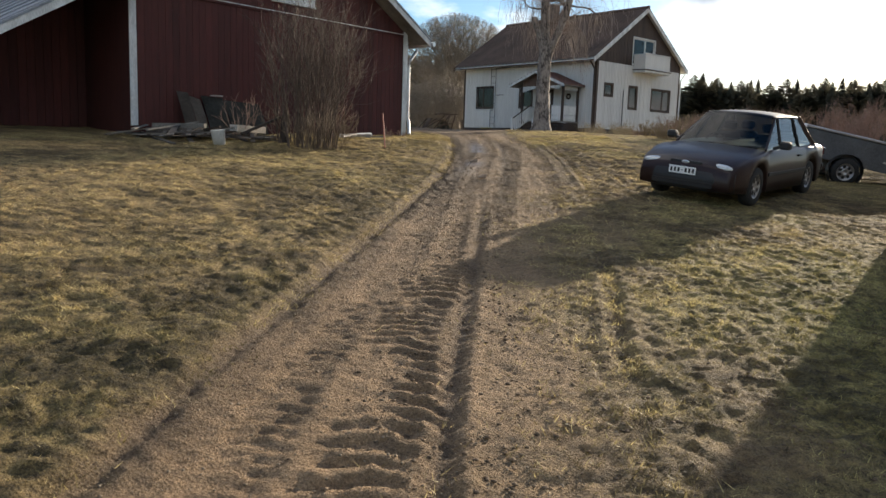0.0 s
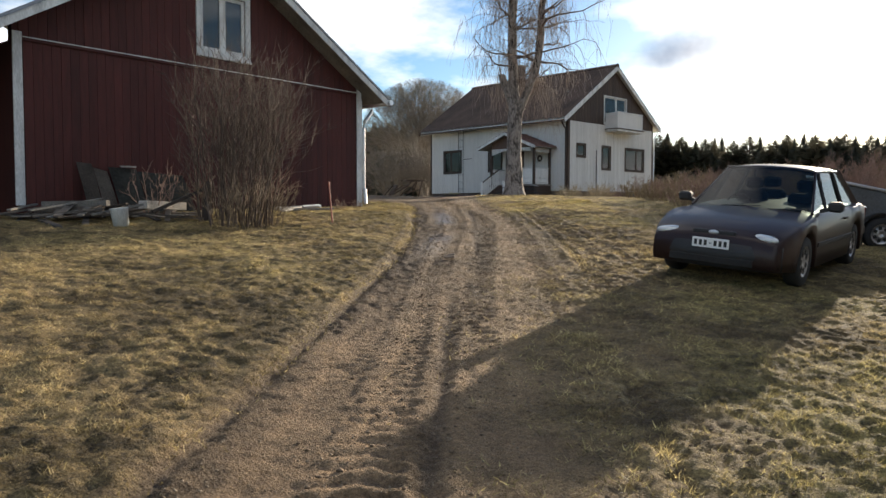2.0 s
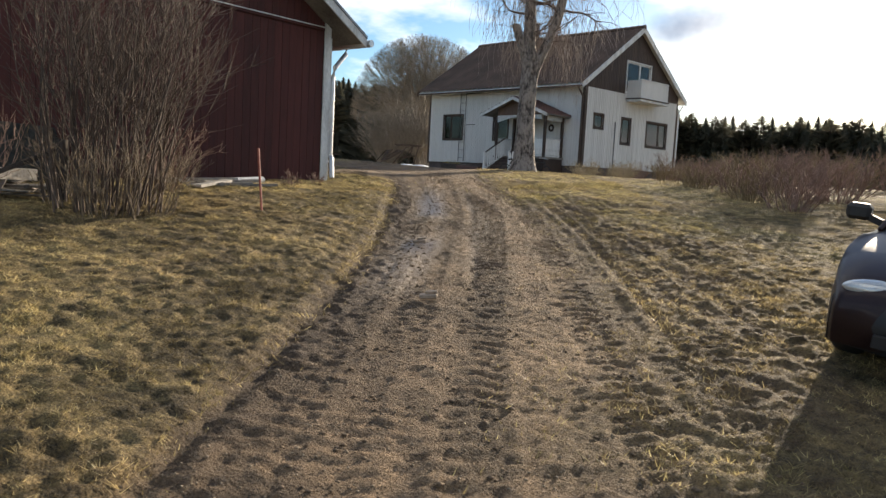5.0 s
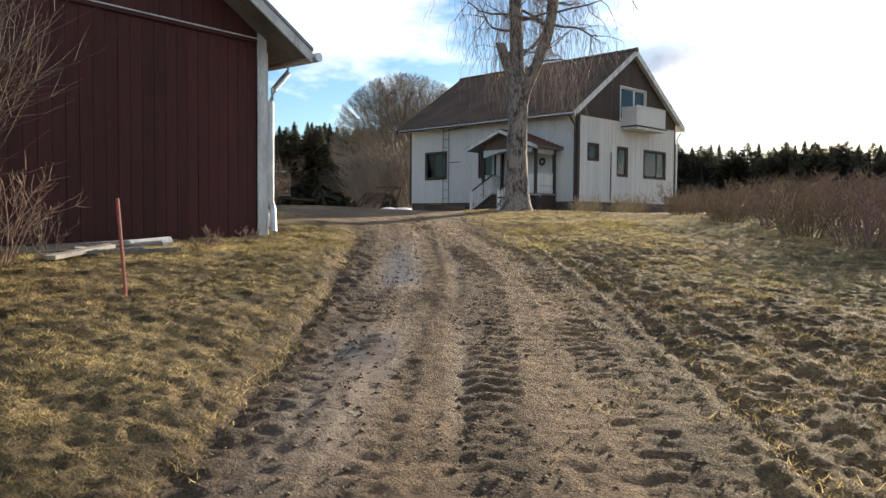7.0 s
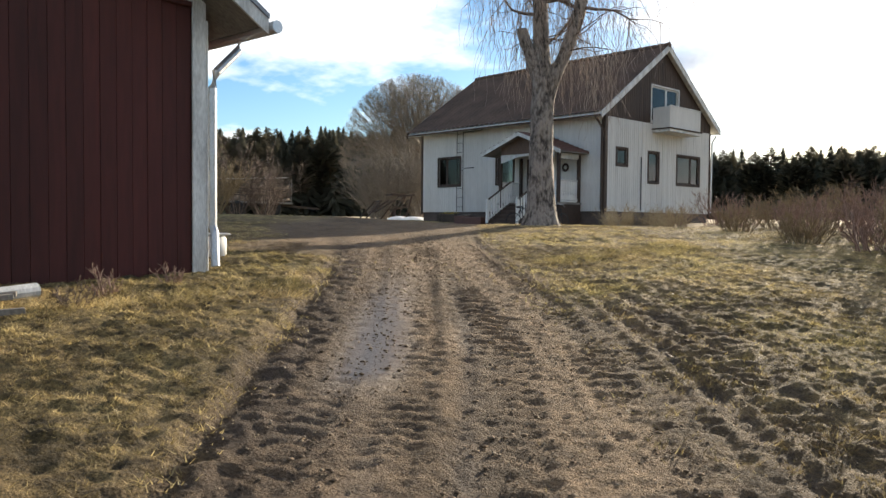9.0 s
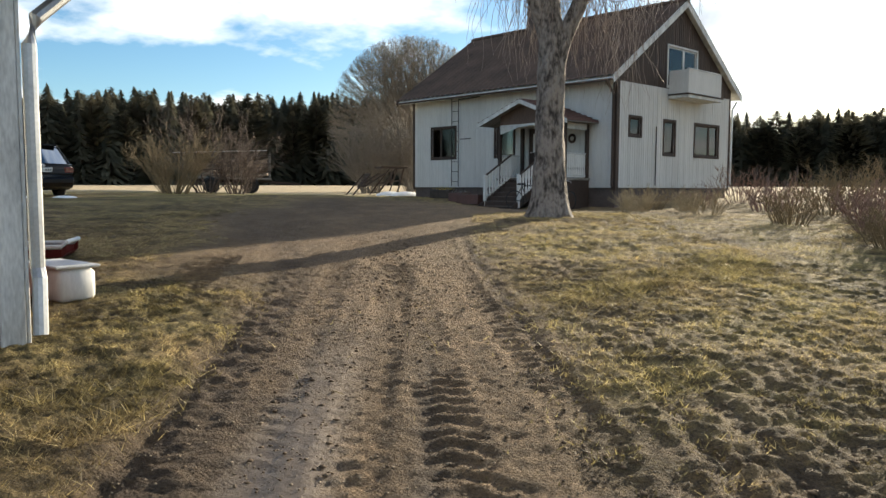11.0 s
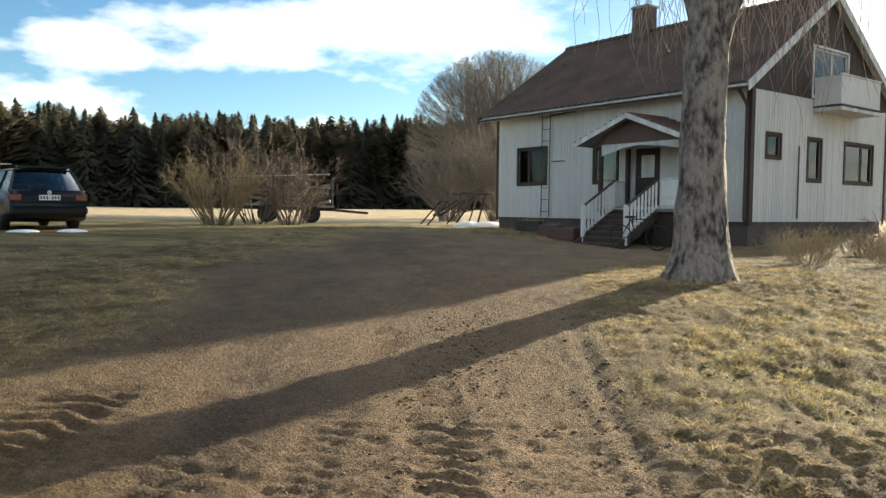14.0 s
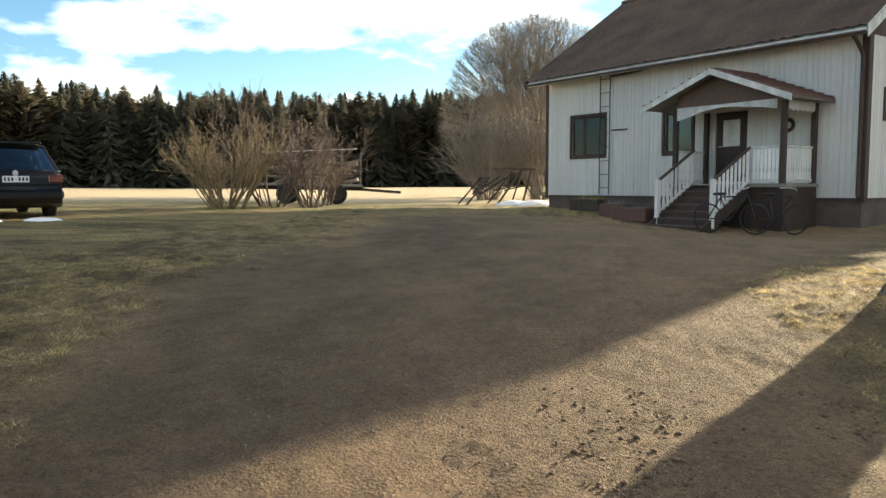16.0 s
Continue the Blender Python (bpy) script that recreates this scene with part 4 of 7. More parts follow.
def boards(parent, mat_, u0, u1, wide, top, bottom, face, holes=(), along="x", thick=0.022, name="board", seed=1, gap=0.006, sign=-1):
    """Upright boards side by side on a wall's face; each one its own piece."""
    rng = random.Random(seed)
    n = max(1, round((u1 - u0) / wide))
    for i in range(n):
        a, b = u0 + (u1 - u0) * i / n + gap / 2, u0 + (u1 - u0) * (i + 1) / n - gap / 2
        mid = (a + b) / 2
        cuts = sorted([(h[2], h[3]) for h in holes if h[0] < mid < h[1]])
        lo, pieces = bottom, []
        for h0, h1 in cuts:
            pieces.append((lo, h0, h0)); lo = h1
        pieces.append((lo, top(a), top(b)))
        out = thick + rng.uniform(-0.004, 0.004)
        for z0, za, zb in pieces:
            if min(za, zb) - z0 < 0.03:
                continue
            bm = bmesh.new()
            e = 0.004
            q0, q1 = face, face + sign * out
            def P(u, w, z):
                return bm.verts.new((u, w, z)) if along == "x" else bm.verts.new((w, u, z))
            back = [P(a, q0, z0), P(b, q0, z0), P(b, q0, zb), P(a, q0, za)]
            mid_ = [P(a, q1 - sign * e, z0), P(b, q1 - sign * e, z0), P(b, q1 - sign * e, zb), P(a, q1 - sign * e, za)]
            fr = [P(a + e, q1, z0), P(b - e, q1, z0), P(b - e, q1, zb), P(a + e, q1, za)]
            for r0, r1 in ((back, mid_), (mid_, fr)):
                for k in range(4):
                    bm.faces.new((r0[k], r0[(k + 1) % 4], r1[(k + 1) % 4], r1[k]))
            bm.faces.new(fr)
            bmesh.ops.recalc_face_normals(bm, faces=bm.faces)
            part(name, bm, mat_, parent)


def window(parent, along, face, u0, u1, z0, z1, frame_mat, casing=0.09, mullions=(0.5,), bar=0.05, glass=None, depth=0.10, sign=-1, label="", curtain=None, sill=True, cross=()):
    """A window in a wall's opening: casing, sash bars, panes, sill; the panes set back in the wall."""
    def B(ua, ub, wa, wb, za, zb, bev=0.004):
        wa, wb = sorted((face + sign * wa, face + sign * wb))
        return boxm(ua, ub, wa, wb, za, zb, bevel=bev) if along == "x" else boxm(wa, wb, ua, ub, za, zb, bevel=bev)
    bm = B(u0 - casing, u0, 0.0, 0.05, z0 - casing, z1 + casing)
    for a in ((u1, u1 + casing, z0 - casing, z1 + casing), (u0, u1, z1, z1 + casing), (u0, u1, z0 - casing, z0)):
        t = B(a[0], a[1], 0.0, 0.05, a[2], a[3])
        me = to_mesh("tmp", t); bm.from_mesh(me); bpy.data.meshes.remove(me)
    w = part("window", bm, frame_mat, parent, label)
    us = [u0, *[u0 + (u1 - u0) * f for f in mullions], u1]
    zs = [z0, *[z0 + (z1 - z0) * f for f in cross], z1]
    fr = bmesh.new()
    for ua, ub in zip(us, us[1:]):
        for za, zb in zip(zs, zs[1:]):
            for r in ((ua, ua + bar, za, zb), (ub - bar, ub, za, zb), (ua + bar, ub - bar, za, za + bar), (ua + bar, ub - bar, zb - bar, zb)):
                t = B(r[0], r[1], -0.05, -0.01, r[2], r[3], 0.003)
                me = to_mesh("tmp", t); fr.from_mesh(me); bpy.data.meshes.remove(me)
            g = part("pane", B(ua + bar, ub - bar, -0.036, -0.03, za + bar, zb - bar, 0), glass or M_GLASS, w)
            g.visible_shadow = False
    part("sash", fr, frame_mat, w)
    if sill:
        part("sill", B(u0 - casing, u1 + casing, 0.0, 0.09, z0 - casing - 0.04, z0 - casing), frame_mat, w)
    if curtain:
        for a, b in curtain:
            part("curtain", B(u0 + (u1 - u0) * a, u0 + (u1 - u0) * b, -0.16, -0.14, z0 + 0.03, z1 - 0.03, 0), M_CURTAIN, w)
    return w


def rake(u, eave_u, eave_z, peak_u, peak_z):
    return eave_z + (peak_z - eave_z) * (u - eave_u) / (peak_u - eave_u)


def barn():
    t = thing("barn", "red-painted board barn with white corner boards and a grey metal roof", "barn", BARN_M)
    z0, peak_u, peak_z, slope = 2.55, 3.75, 8.20, 0.60
    L = 10.0
    def top(u):
        return peak_z - slope * abs(u - peak_u) - 0.02
    hole = (3.50, 4.55, 6.02, 7.15)
    # front wall with its gable, back and sides
    front = holed("y", 0.0, 0.14, 0.0, BL, z0, 5.60, [])
    part("wall", front, M_RED, t)
    # gable in strips, open at the window
    g = bmesh.new()
    cuts = [0.0, 0.7, 1.6, 2.6, 3.50, 3.75, 4.55, 5.4, 6.4, 7.2, BL]
    for a, b in zip(cuts, cuts[1:]):
        spans = [(5.60, None)] if not (a >= 3.5 and b <= 4.55) else [(5.60, 6.02), (7.15, None)]
        for lo, hi in spans:
            pts = [(a, lo), (b, lo), (b, hi or top(b)), (a, hi or top(a))]
            me = to_mesh("tmp", prism(pts, "y", 0.0, 0.14)); g.from_mesh(me); bpy.data.meshes.remove(me)
    part("gable_wall", g, M_RED, t)
    part("wall", boxm(BL - 0.14, BL, 0.14, L, z0, 5.60), M_RED, t)
    part("wall", boxm(0.0, 0.14, 0.14, L, z0, 5.60), M_RED, t)
    part("wall", boxm(0.0, BL, L, L + 0.14, z0, 5.60), M_RED, t)
    boards(t, M_RED, 0.16, BL - 0.14, 0.155, lambda u: 5.60, z0 + 0.28, 0.0, (), "x", seed=2, gap=0.003)
    boards(t, M_RED, 0.10, BL - 0.06, 0.155, top, 5.64, 0.0, [hole], "x", seed=3, gap=0.003)
    boards(t, M_RED, 0.05, L, 0.19, lambda u: 5.55, z0 + 0.3, BL, (), "y", seed=4, sign=1)
    # white trim
    for u in (-0.01, BL - 0.13):
        part("corner_board", boxm(u, u + 0.15, -0.055, -0.026, z0 + 0.35, 5.74, bevel=0.005), M_OLDWHITE, t)
    part("corner_board", boxm(BL + 0.026, BL + 0.05, -0.05, 0.12, z0 + 0.35, 5.5, bevel=0.005), M_OLDWHITE, t)
    part("trim_board", boxm(0.14, BL - 0.14, -0.06, -0.026, 5.60, 5.66, bevel=0.006), M_RED, t, "moulded drip board, edge worn pale")
    part("trim_edge", boxm(0.14, BL - 0.14, -0.066, -0.061, 5.652, 5.668), M_OLDWHITE, t)
    window(t, "x", 0.0, *hole, M_OLDWHITE, casing=0.11, mullions=(0.5,), bar=0.07, label="white-framed loft window", curtain=[(0.0, 1.0)])
    part("loft_darkness", boxm(3.2, 4.9, 0.6, 0.65, 5.8, 7.5), M_DARKIN, t)
    # roof: right slope, left slope that runs on over the lean-to
    over, th = 0.50, 0.09
    def slab(ua, ub, name):
        za, zb = peak_z - slope * abs(ua - peak_u), peak_z - slope * abs(ub - peak_u)
        return part(name, prism([(ua, za), (ub, zb), (ub, zb + th), (ua, za + th)], "y", -over, L + 0.5), M_ROOFMETAL, t, "grey seamed metal sheet")
    slab(peak_u, 8.30, "roof"); slab(-6.2, peak_u, "roof")
    part("soffit", prism([(peak_u, peak_z - 0.06), (8.25, rake(8.25, 8.25, peak_z - slope * 4.5 - 0.06, peak_u, peak_z - 0.06)), (8.25, peak_z - slope * 4.5 - 0.015), (peak_u, peak_z - 0.015)], "y", -over + 0.03, L), M_GREYWOOD, t)
    for ua, ub in ((peak_u, 8.30), (-6.2, peak_u)):
        za, zb = peak_z - slope * abs(ua - peak_u), peak_z - slope * abs(ub - peak_u)
        part("verge_board", prism([(ua, za - 0.10), (ub, zb - 0.10), (ub, zb + 0.055), (ua, za + 0.055)], "y", -over - 0.03, -over - 0.004), M_OLDWHITE, t, "white barge board")
        part("verge_capping", prism([(ua, za + 0.058), (ub, zb + 0.058), (ub, zb + 0.105), (ua, za + 0.105)], "y", -over - 0.05, -over + 0.10), M_ROOFMETAL, t)
    # standing seams
    k = -0.3
    while k < L:
        for ua, ub in ((peak_u, 8.30), (-6.2, peak_u)):
            za, zb = peak_z - slope * abs(ua - peak_u) + th, peak_z - slope * abs(ub - peak_u) + th
            part("roof_seam", prism([(ua, za), (ub, zb), (ub, zb + 0.03), (ua, za + 0.03)], "y", k, k + 0.02), M_ROOFMETAL, t)
        k += 0.9
    # gutter and downpipe at the right eave
    ez = peak_z - slope * 4.55 - 0.02
    part("gutter", tube([(8.36, -over - 0.1, ez), (8.36, L, ez - 0.05)], 0.065, 10), M_METAL, t, "grey half-round gutter")
    part("downpipe", tube([(8.36, 0.05, ez - 0.03), (8.34, 0.05, ez - 0.16), (8.02, -0.02, ez - 0.45), (7.97, -0.03, ez - 0.62), (7.97, -0.03, 3.42), (7.96, -0.08, 3.35), (7.93, -0.14, 3.0)], 0.045, 10), M_METAL, t, "white downpipe with an elbow")
    # lean-to on the other side, its front set back
    back = 2.0
    part("wall", prism([(-5.6, z0), (0.0, z0), (0.0, peak_z - slope * 3.75 - 0.05), (-5.6, peak_z - slope * 9.35 - 0.05)], "y", back, back + 0.12), M_RED, t)
    boards(t, M_RED, -5.6, -0.02, 0.17, lambda u: peak_z - slope * (peak_u - u) - 0.05, z0 + 0.2, back, (), "x", seed=6)
    part("wall", boxm(-5.6, -5.48, back, L, z0, 2.6), M_RED, t)
    part("door_batten", boxm(-2.55, -2.47, back - 0.06, back - 0.03, z0 + 0.2, 4.1), M_RED, t)
    return t


barn()

# ---- white house ----
HX0, HX1, HY0, HY1, HZ, HT = -37.65, -27.0, 37.0, 45.36, 3.96, 7.68
RY, RZ, SL = 41.18, 10.98, 0.683


M_STEP = mat("worn_brown_step_paint", (0.075, 0.056, 0.046), 0.8, var=0.35, scale=4, fine=40, bump=0.2)


def house():
    t = thing("house", "white board-clad house with brown gable, corner boards and tiled roof", "house", pose(0, 0, 0))
    g0 = 2.7
    part("plinth", boxm(HX0 + 0.06, HX1 - 0.06, HY0 + 0.06, HY1 - 0.06, g0, HZ), M_PLINTH, t, "dark rendered plinth")
    long_holes = [(-36.42, -34.98, 5.22, 6.48), (-32.66, -31.72, 5.20, 6.32), (-30.98, -30.02, 4.36, 6.22)]
    gable_holes = [(37.80, 38.50, 5.84, 6.46), (40.12, 40.88, 5.24, 6.46), (42.44, 44.36, 5.24, 6.46)]
    part("wall", holed("y", HY0, 0.16, HX0, HX1, HZ, HT, long_holes), M_CLAD, t)
    part("wall", holed("x", HX1, 0.16, HY0 + 0.16, HY1, HZ, HT, gable_holes), M_CLAD, t)
    part("wall", boxm(HX0, HX0 + 0.16, HY0 + 0.16, HY1, HZ, HT), M_CLAD, t)
    part("wall", boxm(HX0 + 0.16, HX1 - 0.16, HY1 - 0.16, HY1, HZ, HT), M_CLAD, t)
    part("floor_boards", boxm(HX0 + 0.16, HX1 - 0.16, HY0 + 0.16, HY1 - 0.16, HZ, HZ + 0.1), M_DARKIN, t)
    part("inner_wall", boxm(HX0 + 0.16, HX1 - 0.16, HY0 + 2.6, HY0 + 2.7, HZ + 0.1, HT), M_PLINTH, t)
    part("inner_wall", boxm(HX1 - 2.7, HX1 - 2.6, HY0 + 2.7, HY1 - 0.16, HZ + 0.1, HT), M_PLINTH, t)
    part("loft_floor", boxm(HX0 + 0.16, HX1 - 0.16, HY0 + 0.16, HY1 - 0.16, HT, HT + 0.1), M_DARKIN, t)
    m_long = [(h[0] - 0.09, h[1] + 0.09, h[2] - 0.09, h[3] + 0.09) for h in long_holes]
    m_gab = [(h[0] - 0.09, h[1] + 0.09, h[2] - 0.09, h[3] + 0.09) for h in gable_holes]
    boards(t, M_CLAD, HX0 + 0.1, HX1 - 0.14, 0.145, lambda u: HT, HZ, HY0, m_long, "x", seed=11, gap=0.005)
    boards(t, M_CLAD, HY0 + 0.14, HY1 - 0.08, 0.145, lambda u: HT, HZ, HX1, m_gab, "y", seed=12, gap=0.012, sign=1)
    # brown gable
    def gtop(y):
        return RZ - SL * abs(y - RY) - 0.03
    up = (40.28, 42.42, 7.78, 9.26)
    for xa, xb in ((HX0, HX0 + 0.12),):
        part("gable_wall", prism([(HY0, HT), (HY1, HT), (HY1, gtop(HY1)), (RY, gtop(RY)), (HY0, gtop(HY0))], "x", xa, xb), M_BROWN, t)
    g = bmesh.new()
    cuts = [HY0, 38.2, 39.3, up[0], RY, up[1], 43.4, 44.4, HY1]
    for a, b in zip(cuts, cuts[1:]):
        inside = a >= up[0] - 0.01 and b <= up[1] + 0.01
        for lo, hi in ([(HT, up[2]), (up[3], None)] if inside else [(HT, None)]):
            me = to_mesh("tmp", prism([(a, lo), (b, lo), (b, hi or gtop(b)), (a, hi or gtop(a))], "x", HX1 - 0.12, HX1)); g.from_mesh(me); bpy.data.meshes.remove(me)
    part("gable_wall", g, M_BROWN, t, "dark brown boarded gable")
    boards(t, M_BROWN, HY0, HY1, 0.14, gtop, HT + 0.004, HX1, [(up[0] - 0.08, up[1] + 0.08, up[2] - 0.08, up[3] + 0.08)], "y", seed=13, gap=0.01, sign=1, thick=0.03)
    part("loft_back", boxm(HX1 - 1.6, HX1 - 1.5, 39.0, 43.4, HT + 0.1, 9.6), M_CURTAIN, t)
    # corner boards
    part("corner_board", boxm(HX1 - 0.14, HX1 + 0.034, HY0 - 0.034, HY0, HZ - 0.1, HT), M_BROWN, t, "dark brown corner board")
    part("corner_board", boxm(HX1, HX1 + 0.034, HY0, HY0 + 0.14, HZ - 0.1, HT), M_BROWN, t, "dark brown corner board")
    part("corner_board", boxm(HX0 - 0.03, HX0 + 0.1, HY0 - 0.034, HY0, HZ - 0.1, HT), M_BROWN, t, "dark brown corner board")
    part("corner_board", boxm(HX1, HX1 + 0.034, HY1 - 0.08, HY1 + 0.03, HZ - 0.1, HT), M_BROWN, t, "dark brown corner board")
    # windows
    window(t, "x", HY0, *long_holes[0], M_BROWN, casing=0.08, mullions=(0.36,), bar=0.05, label="brown-framed window with net curtain", curtain=[(0.05, 0.34), (0.4, 0.95)], sill=False)
    window(t, "x", HY0, *long_holes[1], M_BROWN, casing=0.08, mullions=(), bar=0.06, label="brown-framed window", sill=False)
    for h, mu in zip(gable_holes, ((), (), (0.62,))):
        window(t, "y", HX1, *h, M_BROWN, casing=0.08, mullions=mu, bar=0.06, sign=1, label="brown-framed window", sill=False, curtain=[(0.08, 0.58)] if mu else None)
    window(t, "y", HX1, *up, M_OLDWHITE, casing=0.07, mullions=(0.56,), bar=0.06, sign=1, label="white-framed balcony window and door", sill=False)
    # entrance door
    d = part("door", boxm(-30.96, -30.04, HY0 + 0.03, HY0 + 0.08, 4.37, 6.20), M_BROWN, t, "brown entrance door")
    part("door_handle", tube([(-30.86, HY0 + 0.03, 5.3), (-30.86, HY0 - 0.02, 5.3), (-30.75, HY0 - 0.02, 5.3)], 0.012, 8), M_METAL, d)
    part("door_pane", boxm(-30.75, -30.25, HY0 + 0.02, HY0 + 0.028, 5.3, 6.0), M_OLDWHITE, d)
    # roof: waved tiles on both slopes
    for side in (-1, 1):
        run = 4.78 if side < 0 else 4.66
        nu, nv = 310, 30
        us = np.linspace(-38.1, -26.70, nu)
        vs, zs = [], []
        for k in range(nv):
            f0, f1 = k / nv, (k + 1) / nv
            for f, lift in ((f0, 0.0), (f1, 0.028)):
                vs.append(f * run); zs.append(lift)
        V, U = np.meshgrid(np.array(vs), us, indexing="ij")
        Lf, _ = np.meshgrid(np.array(zs), us, indexing="ij")
        wave = 0.022 * np.sin(U * math.tau / 0.30)
        Z = RZ + 0.05 - SL * V + Lf + wave
        Y = RY + side * V
        v = np.stack([U, Y, Z], -1).reshape(-1, 3)
        a, b = U.shape
        idx = np.arange(a * b).reshape(a, b)
        f = np.stack([idx[:-1, :-1], idx[:-1, 1:], idx[1:, 1:], idx[1:, :-1]], -1).reshape(-1, 4)
        if side > 0:
            f = f[:, ::-1]
        arrays("roof", v, f, M_TILE, t, "brown interlocking roof tiles")
        part("roof_deck", prism([(RY, RZ - 0.10), (RY + side * run, RZ - 0.10 - SL * run), (RY + side * run, RZ - 0.02 - SL * run), (RY, RZ - 0.02)], "x", -38.02, -26.79), M_OLDWHITE, t)
        for xv in (-38.12, -26.75):
            part("barge_board", prism([(RY, RZ - 0.20), (RY + side * (run + 0.02), RZ - 0.20 - SL * run), (RY + side * (run + 0.02), RZ + 0.07 - SL * run), (RY, RZ + 0.07)], "x", xv, xv + 0.035), M_OLDWHITE if xv > -30 else M_BROWN, t, "barge board")
        ez = RZ - SL * run - 0.06
        part("gutter", tube([(-38.1, RY + side * (run + 0.05), ez - 0.01), (-26.78, RY + side * (run + 0.05), ez - 0.03)], 0.04, 8), M_BROWN if side < 0 else M_METAL, t)
        part("fascia", boxm(-38.0, -26.80, RY + side * run - 0.012, RY + side * run + 0.012, ez - 0.07, ez + 0.05), M_OLDWHITE, t)
    k = 0
    x = -38.1
    while x < -26.95:
        part("ridge_tile", tube([(x, RY, RZ + 0.055), (x + 0.36, RY, RZ + 0.075)], [0.10, 0.115], 10), M_TILE, t)
        x += 0.345
    part("downpipe", tube([(-27.15, HY0 - 0.42, 7.62), (-27.12, HY0 - 0.30, 7.48), (-27.08, HY0 - 0.09, 7.2), (-27.08, HY0 - 0.09, 4.0)], 0.05, 10), M_BROWN, t, "dark brown downpipe")
    part("downpipe", tube([(-26.95, HY1 + 0.5, 7.6), (-26.93, HY1 + 0.1, 7.25), (-26.93, HY1 + 0.06, 4.0)], 0.045, 10), M_METAL, t)
    ch = part("chimney", boxm(-34.42, -33.72, 40.9, 41.5, 10.6, 11.95, bevel=0.01), M_PLINTH, t, "dark rendered chimney")
    part("chimney_cap", boxm(-34.47, -33.67, 40.85, 41.55, 11.95, 12.03, bevel=0.01), M_CONC, ch)
    # balcony on the gable
    b = part("balcony", boxm(HX1 + 0.03, -26.15, 40.35, 42.95, 7.30, 7.42, bevel=0.01), M_OLDWHITE, t, "white boarded balcony")
    part("balcony_edge", boxm(HX1 + 0.03, -26.10, 40.30, 43.0, 7.42, 7.47, bevel=0.006), M_BROWN, b)
    part("balcony_front", boxm(-26.20, -26.17, 40.38, 42.92, 7.47, 8.34, bevel=0.004), M_CLAD, b)
    part("balcony_side", boxm(HX1 + 0.03, -26.20, 40.38, 40.41, 7.47, 8.34, bevel=0.004), M_CLAD, b)
    part("balcony_side", boxm(HX1 + 0.03, -26.20, 42.89, 42.92, 7.47, 8.34, bevel=0.004), M_CLAD, b)
    part("balcony_rail", boxm(-26.22, -26.14, 40.36, 42.94, 8.34, 8.38, bevel=0.006), M_OLDWHITE, b)
    part("vent_pipe", tube([(HX1 + 0.07, 39.50, 4.05), (HX1 + 0.07, 39.50, 6.22)], 0.022, 8), M_BLACK, t)
    # ladder to the roof
    l = part("ladder", tube([(-35.10, HY0 - 0.12, 4.0), (-35.10, HY0 - 0.12, 7.72)], 0.018, 6), M_BLACK, t, "thin metal roof ladder")
    part("ladder_rail", tube([(-34.70, HY0 - 0.12, 4.0), (-34.70, HY0 - 0.12, 7.72)], 0.018, 6), M_BLACK, l)
    for i in range(9):
        part("rung", tube([(-35.10, HY0 - 0.12, 4.2 + 0.42 * i), (-34.70, HY0 - 0.12, 4.2 + 0.42 * i)], 0.012, 6), M_BLACK, l)
    part("wall_bracket", tube([(-34.68, HY0 - 0.05, 5.98), (-34.05, HY0 - 0.05, 5.98)], 0.02, 6), M_BLACK, t)
    part("wall_lamp", tube([(-34.6, HY0 - 0.2, 7.60), (-33.4, HY0 - 0.2, 7.64)], 0.03, 6), M_BLACK, t)
    # porch
    py, pf = 35.55, 4.30
    px0, px1 = -31.25, -28.10
    deck = part("porch_floor", boxm(px0, px1 + 0.05, py - 0.1, HY0 - 0.03, pf - 0.08, pf), M_GREYWOOD, t)
    part("porch_skirt", boxm(px0 + 0.05, px1, py, py + 0.05, g0 + 0.1, pf - 0.08), M_BROWN, t)
    part("porch_skirt", boxm(px1 - 0.05, px1, py + 0.05, HY0 - 0.03, g0 + 0.1, pf - 0.08), M_BROWN, t)
    for u, w in ((px0 + 0.06, py), (px1 - 0.06, py), (px1 - 0.06, HY0 - 0.16), (px0 + 0.06, HY0 - 0.16)):
        part("porch_post", boxm(u - 0.06, u + 0.06, w, w + 0.12, pf, 6.22, bevel=0.008), M_BROWN, t)
    # porch roof with its gable to the yard
    pk, pz = -29.86, 7.08
    for a, b, zb in ((pk, -31.95, 6.30), (pk, -27.72, 6.26)):
        part("porch_roof", prism([(a, pz), (b, zb), (b, zb + 0.05), (a, pz + 0.05)], "y", 35.15, HY0 - 0.02), M_REDMETAL, t, "rusty red sheet roof")
        part("porch_ceiling", prism([(a, pz - 0.05), (b, zb - 0.05), (b, zb - 0.005), (a, pz - 0.005)], "y", 35.2, HY0 - 0.02), M_GREYWOOD, t)
        part("porch_verge", prism([(a, pz - 0.12), (b, zb - 0.12), (b, zb + 0.03), (a, pz + 0.03)], "y", 35.12, 35.145), M_OLDWHITE, t, "white verge board")
        for q in np.linspace(0.06, 0.98, 9):
            u0 = a + (b - a) * q
            part("roof_rib", prism([(u0 - 0.015, pz + (zb - pz) * q + 0.055), (u0 + 0.015, pz + (zb - pz) * q + 0.055), (u0 + 0.01, pz + (zb - pz) * q + 0.085), (u0 - 0.01, pz + (zb - pz) * q + 0.085)], "y", 35.15, HY0 - 0.02), M_REDMETAL, t)
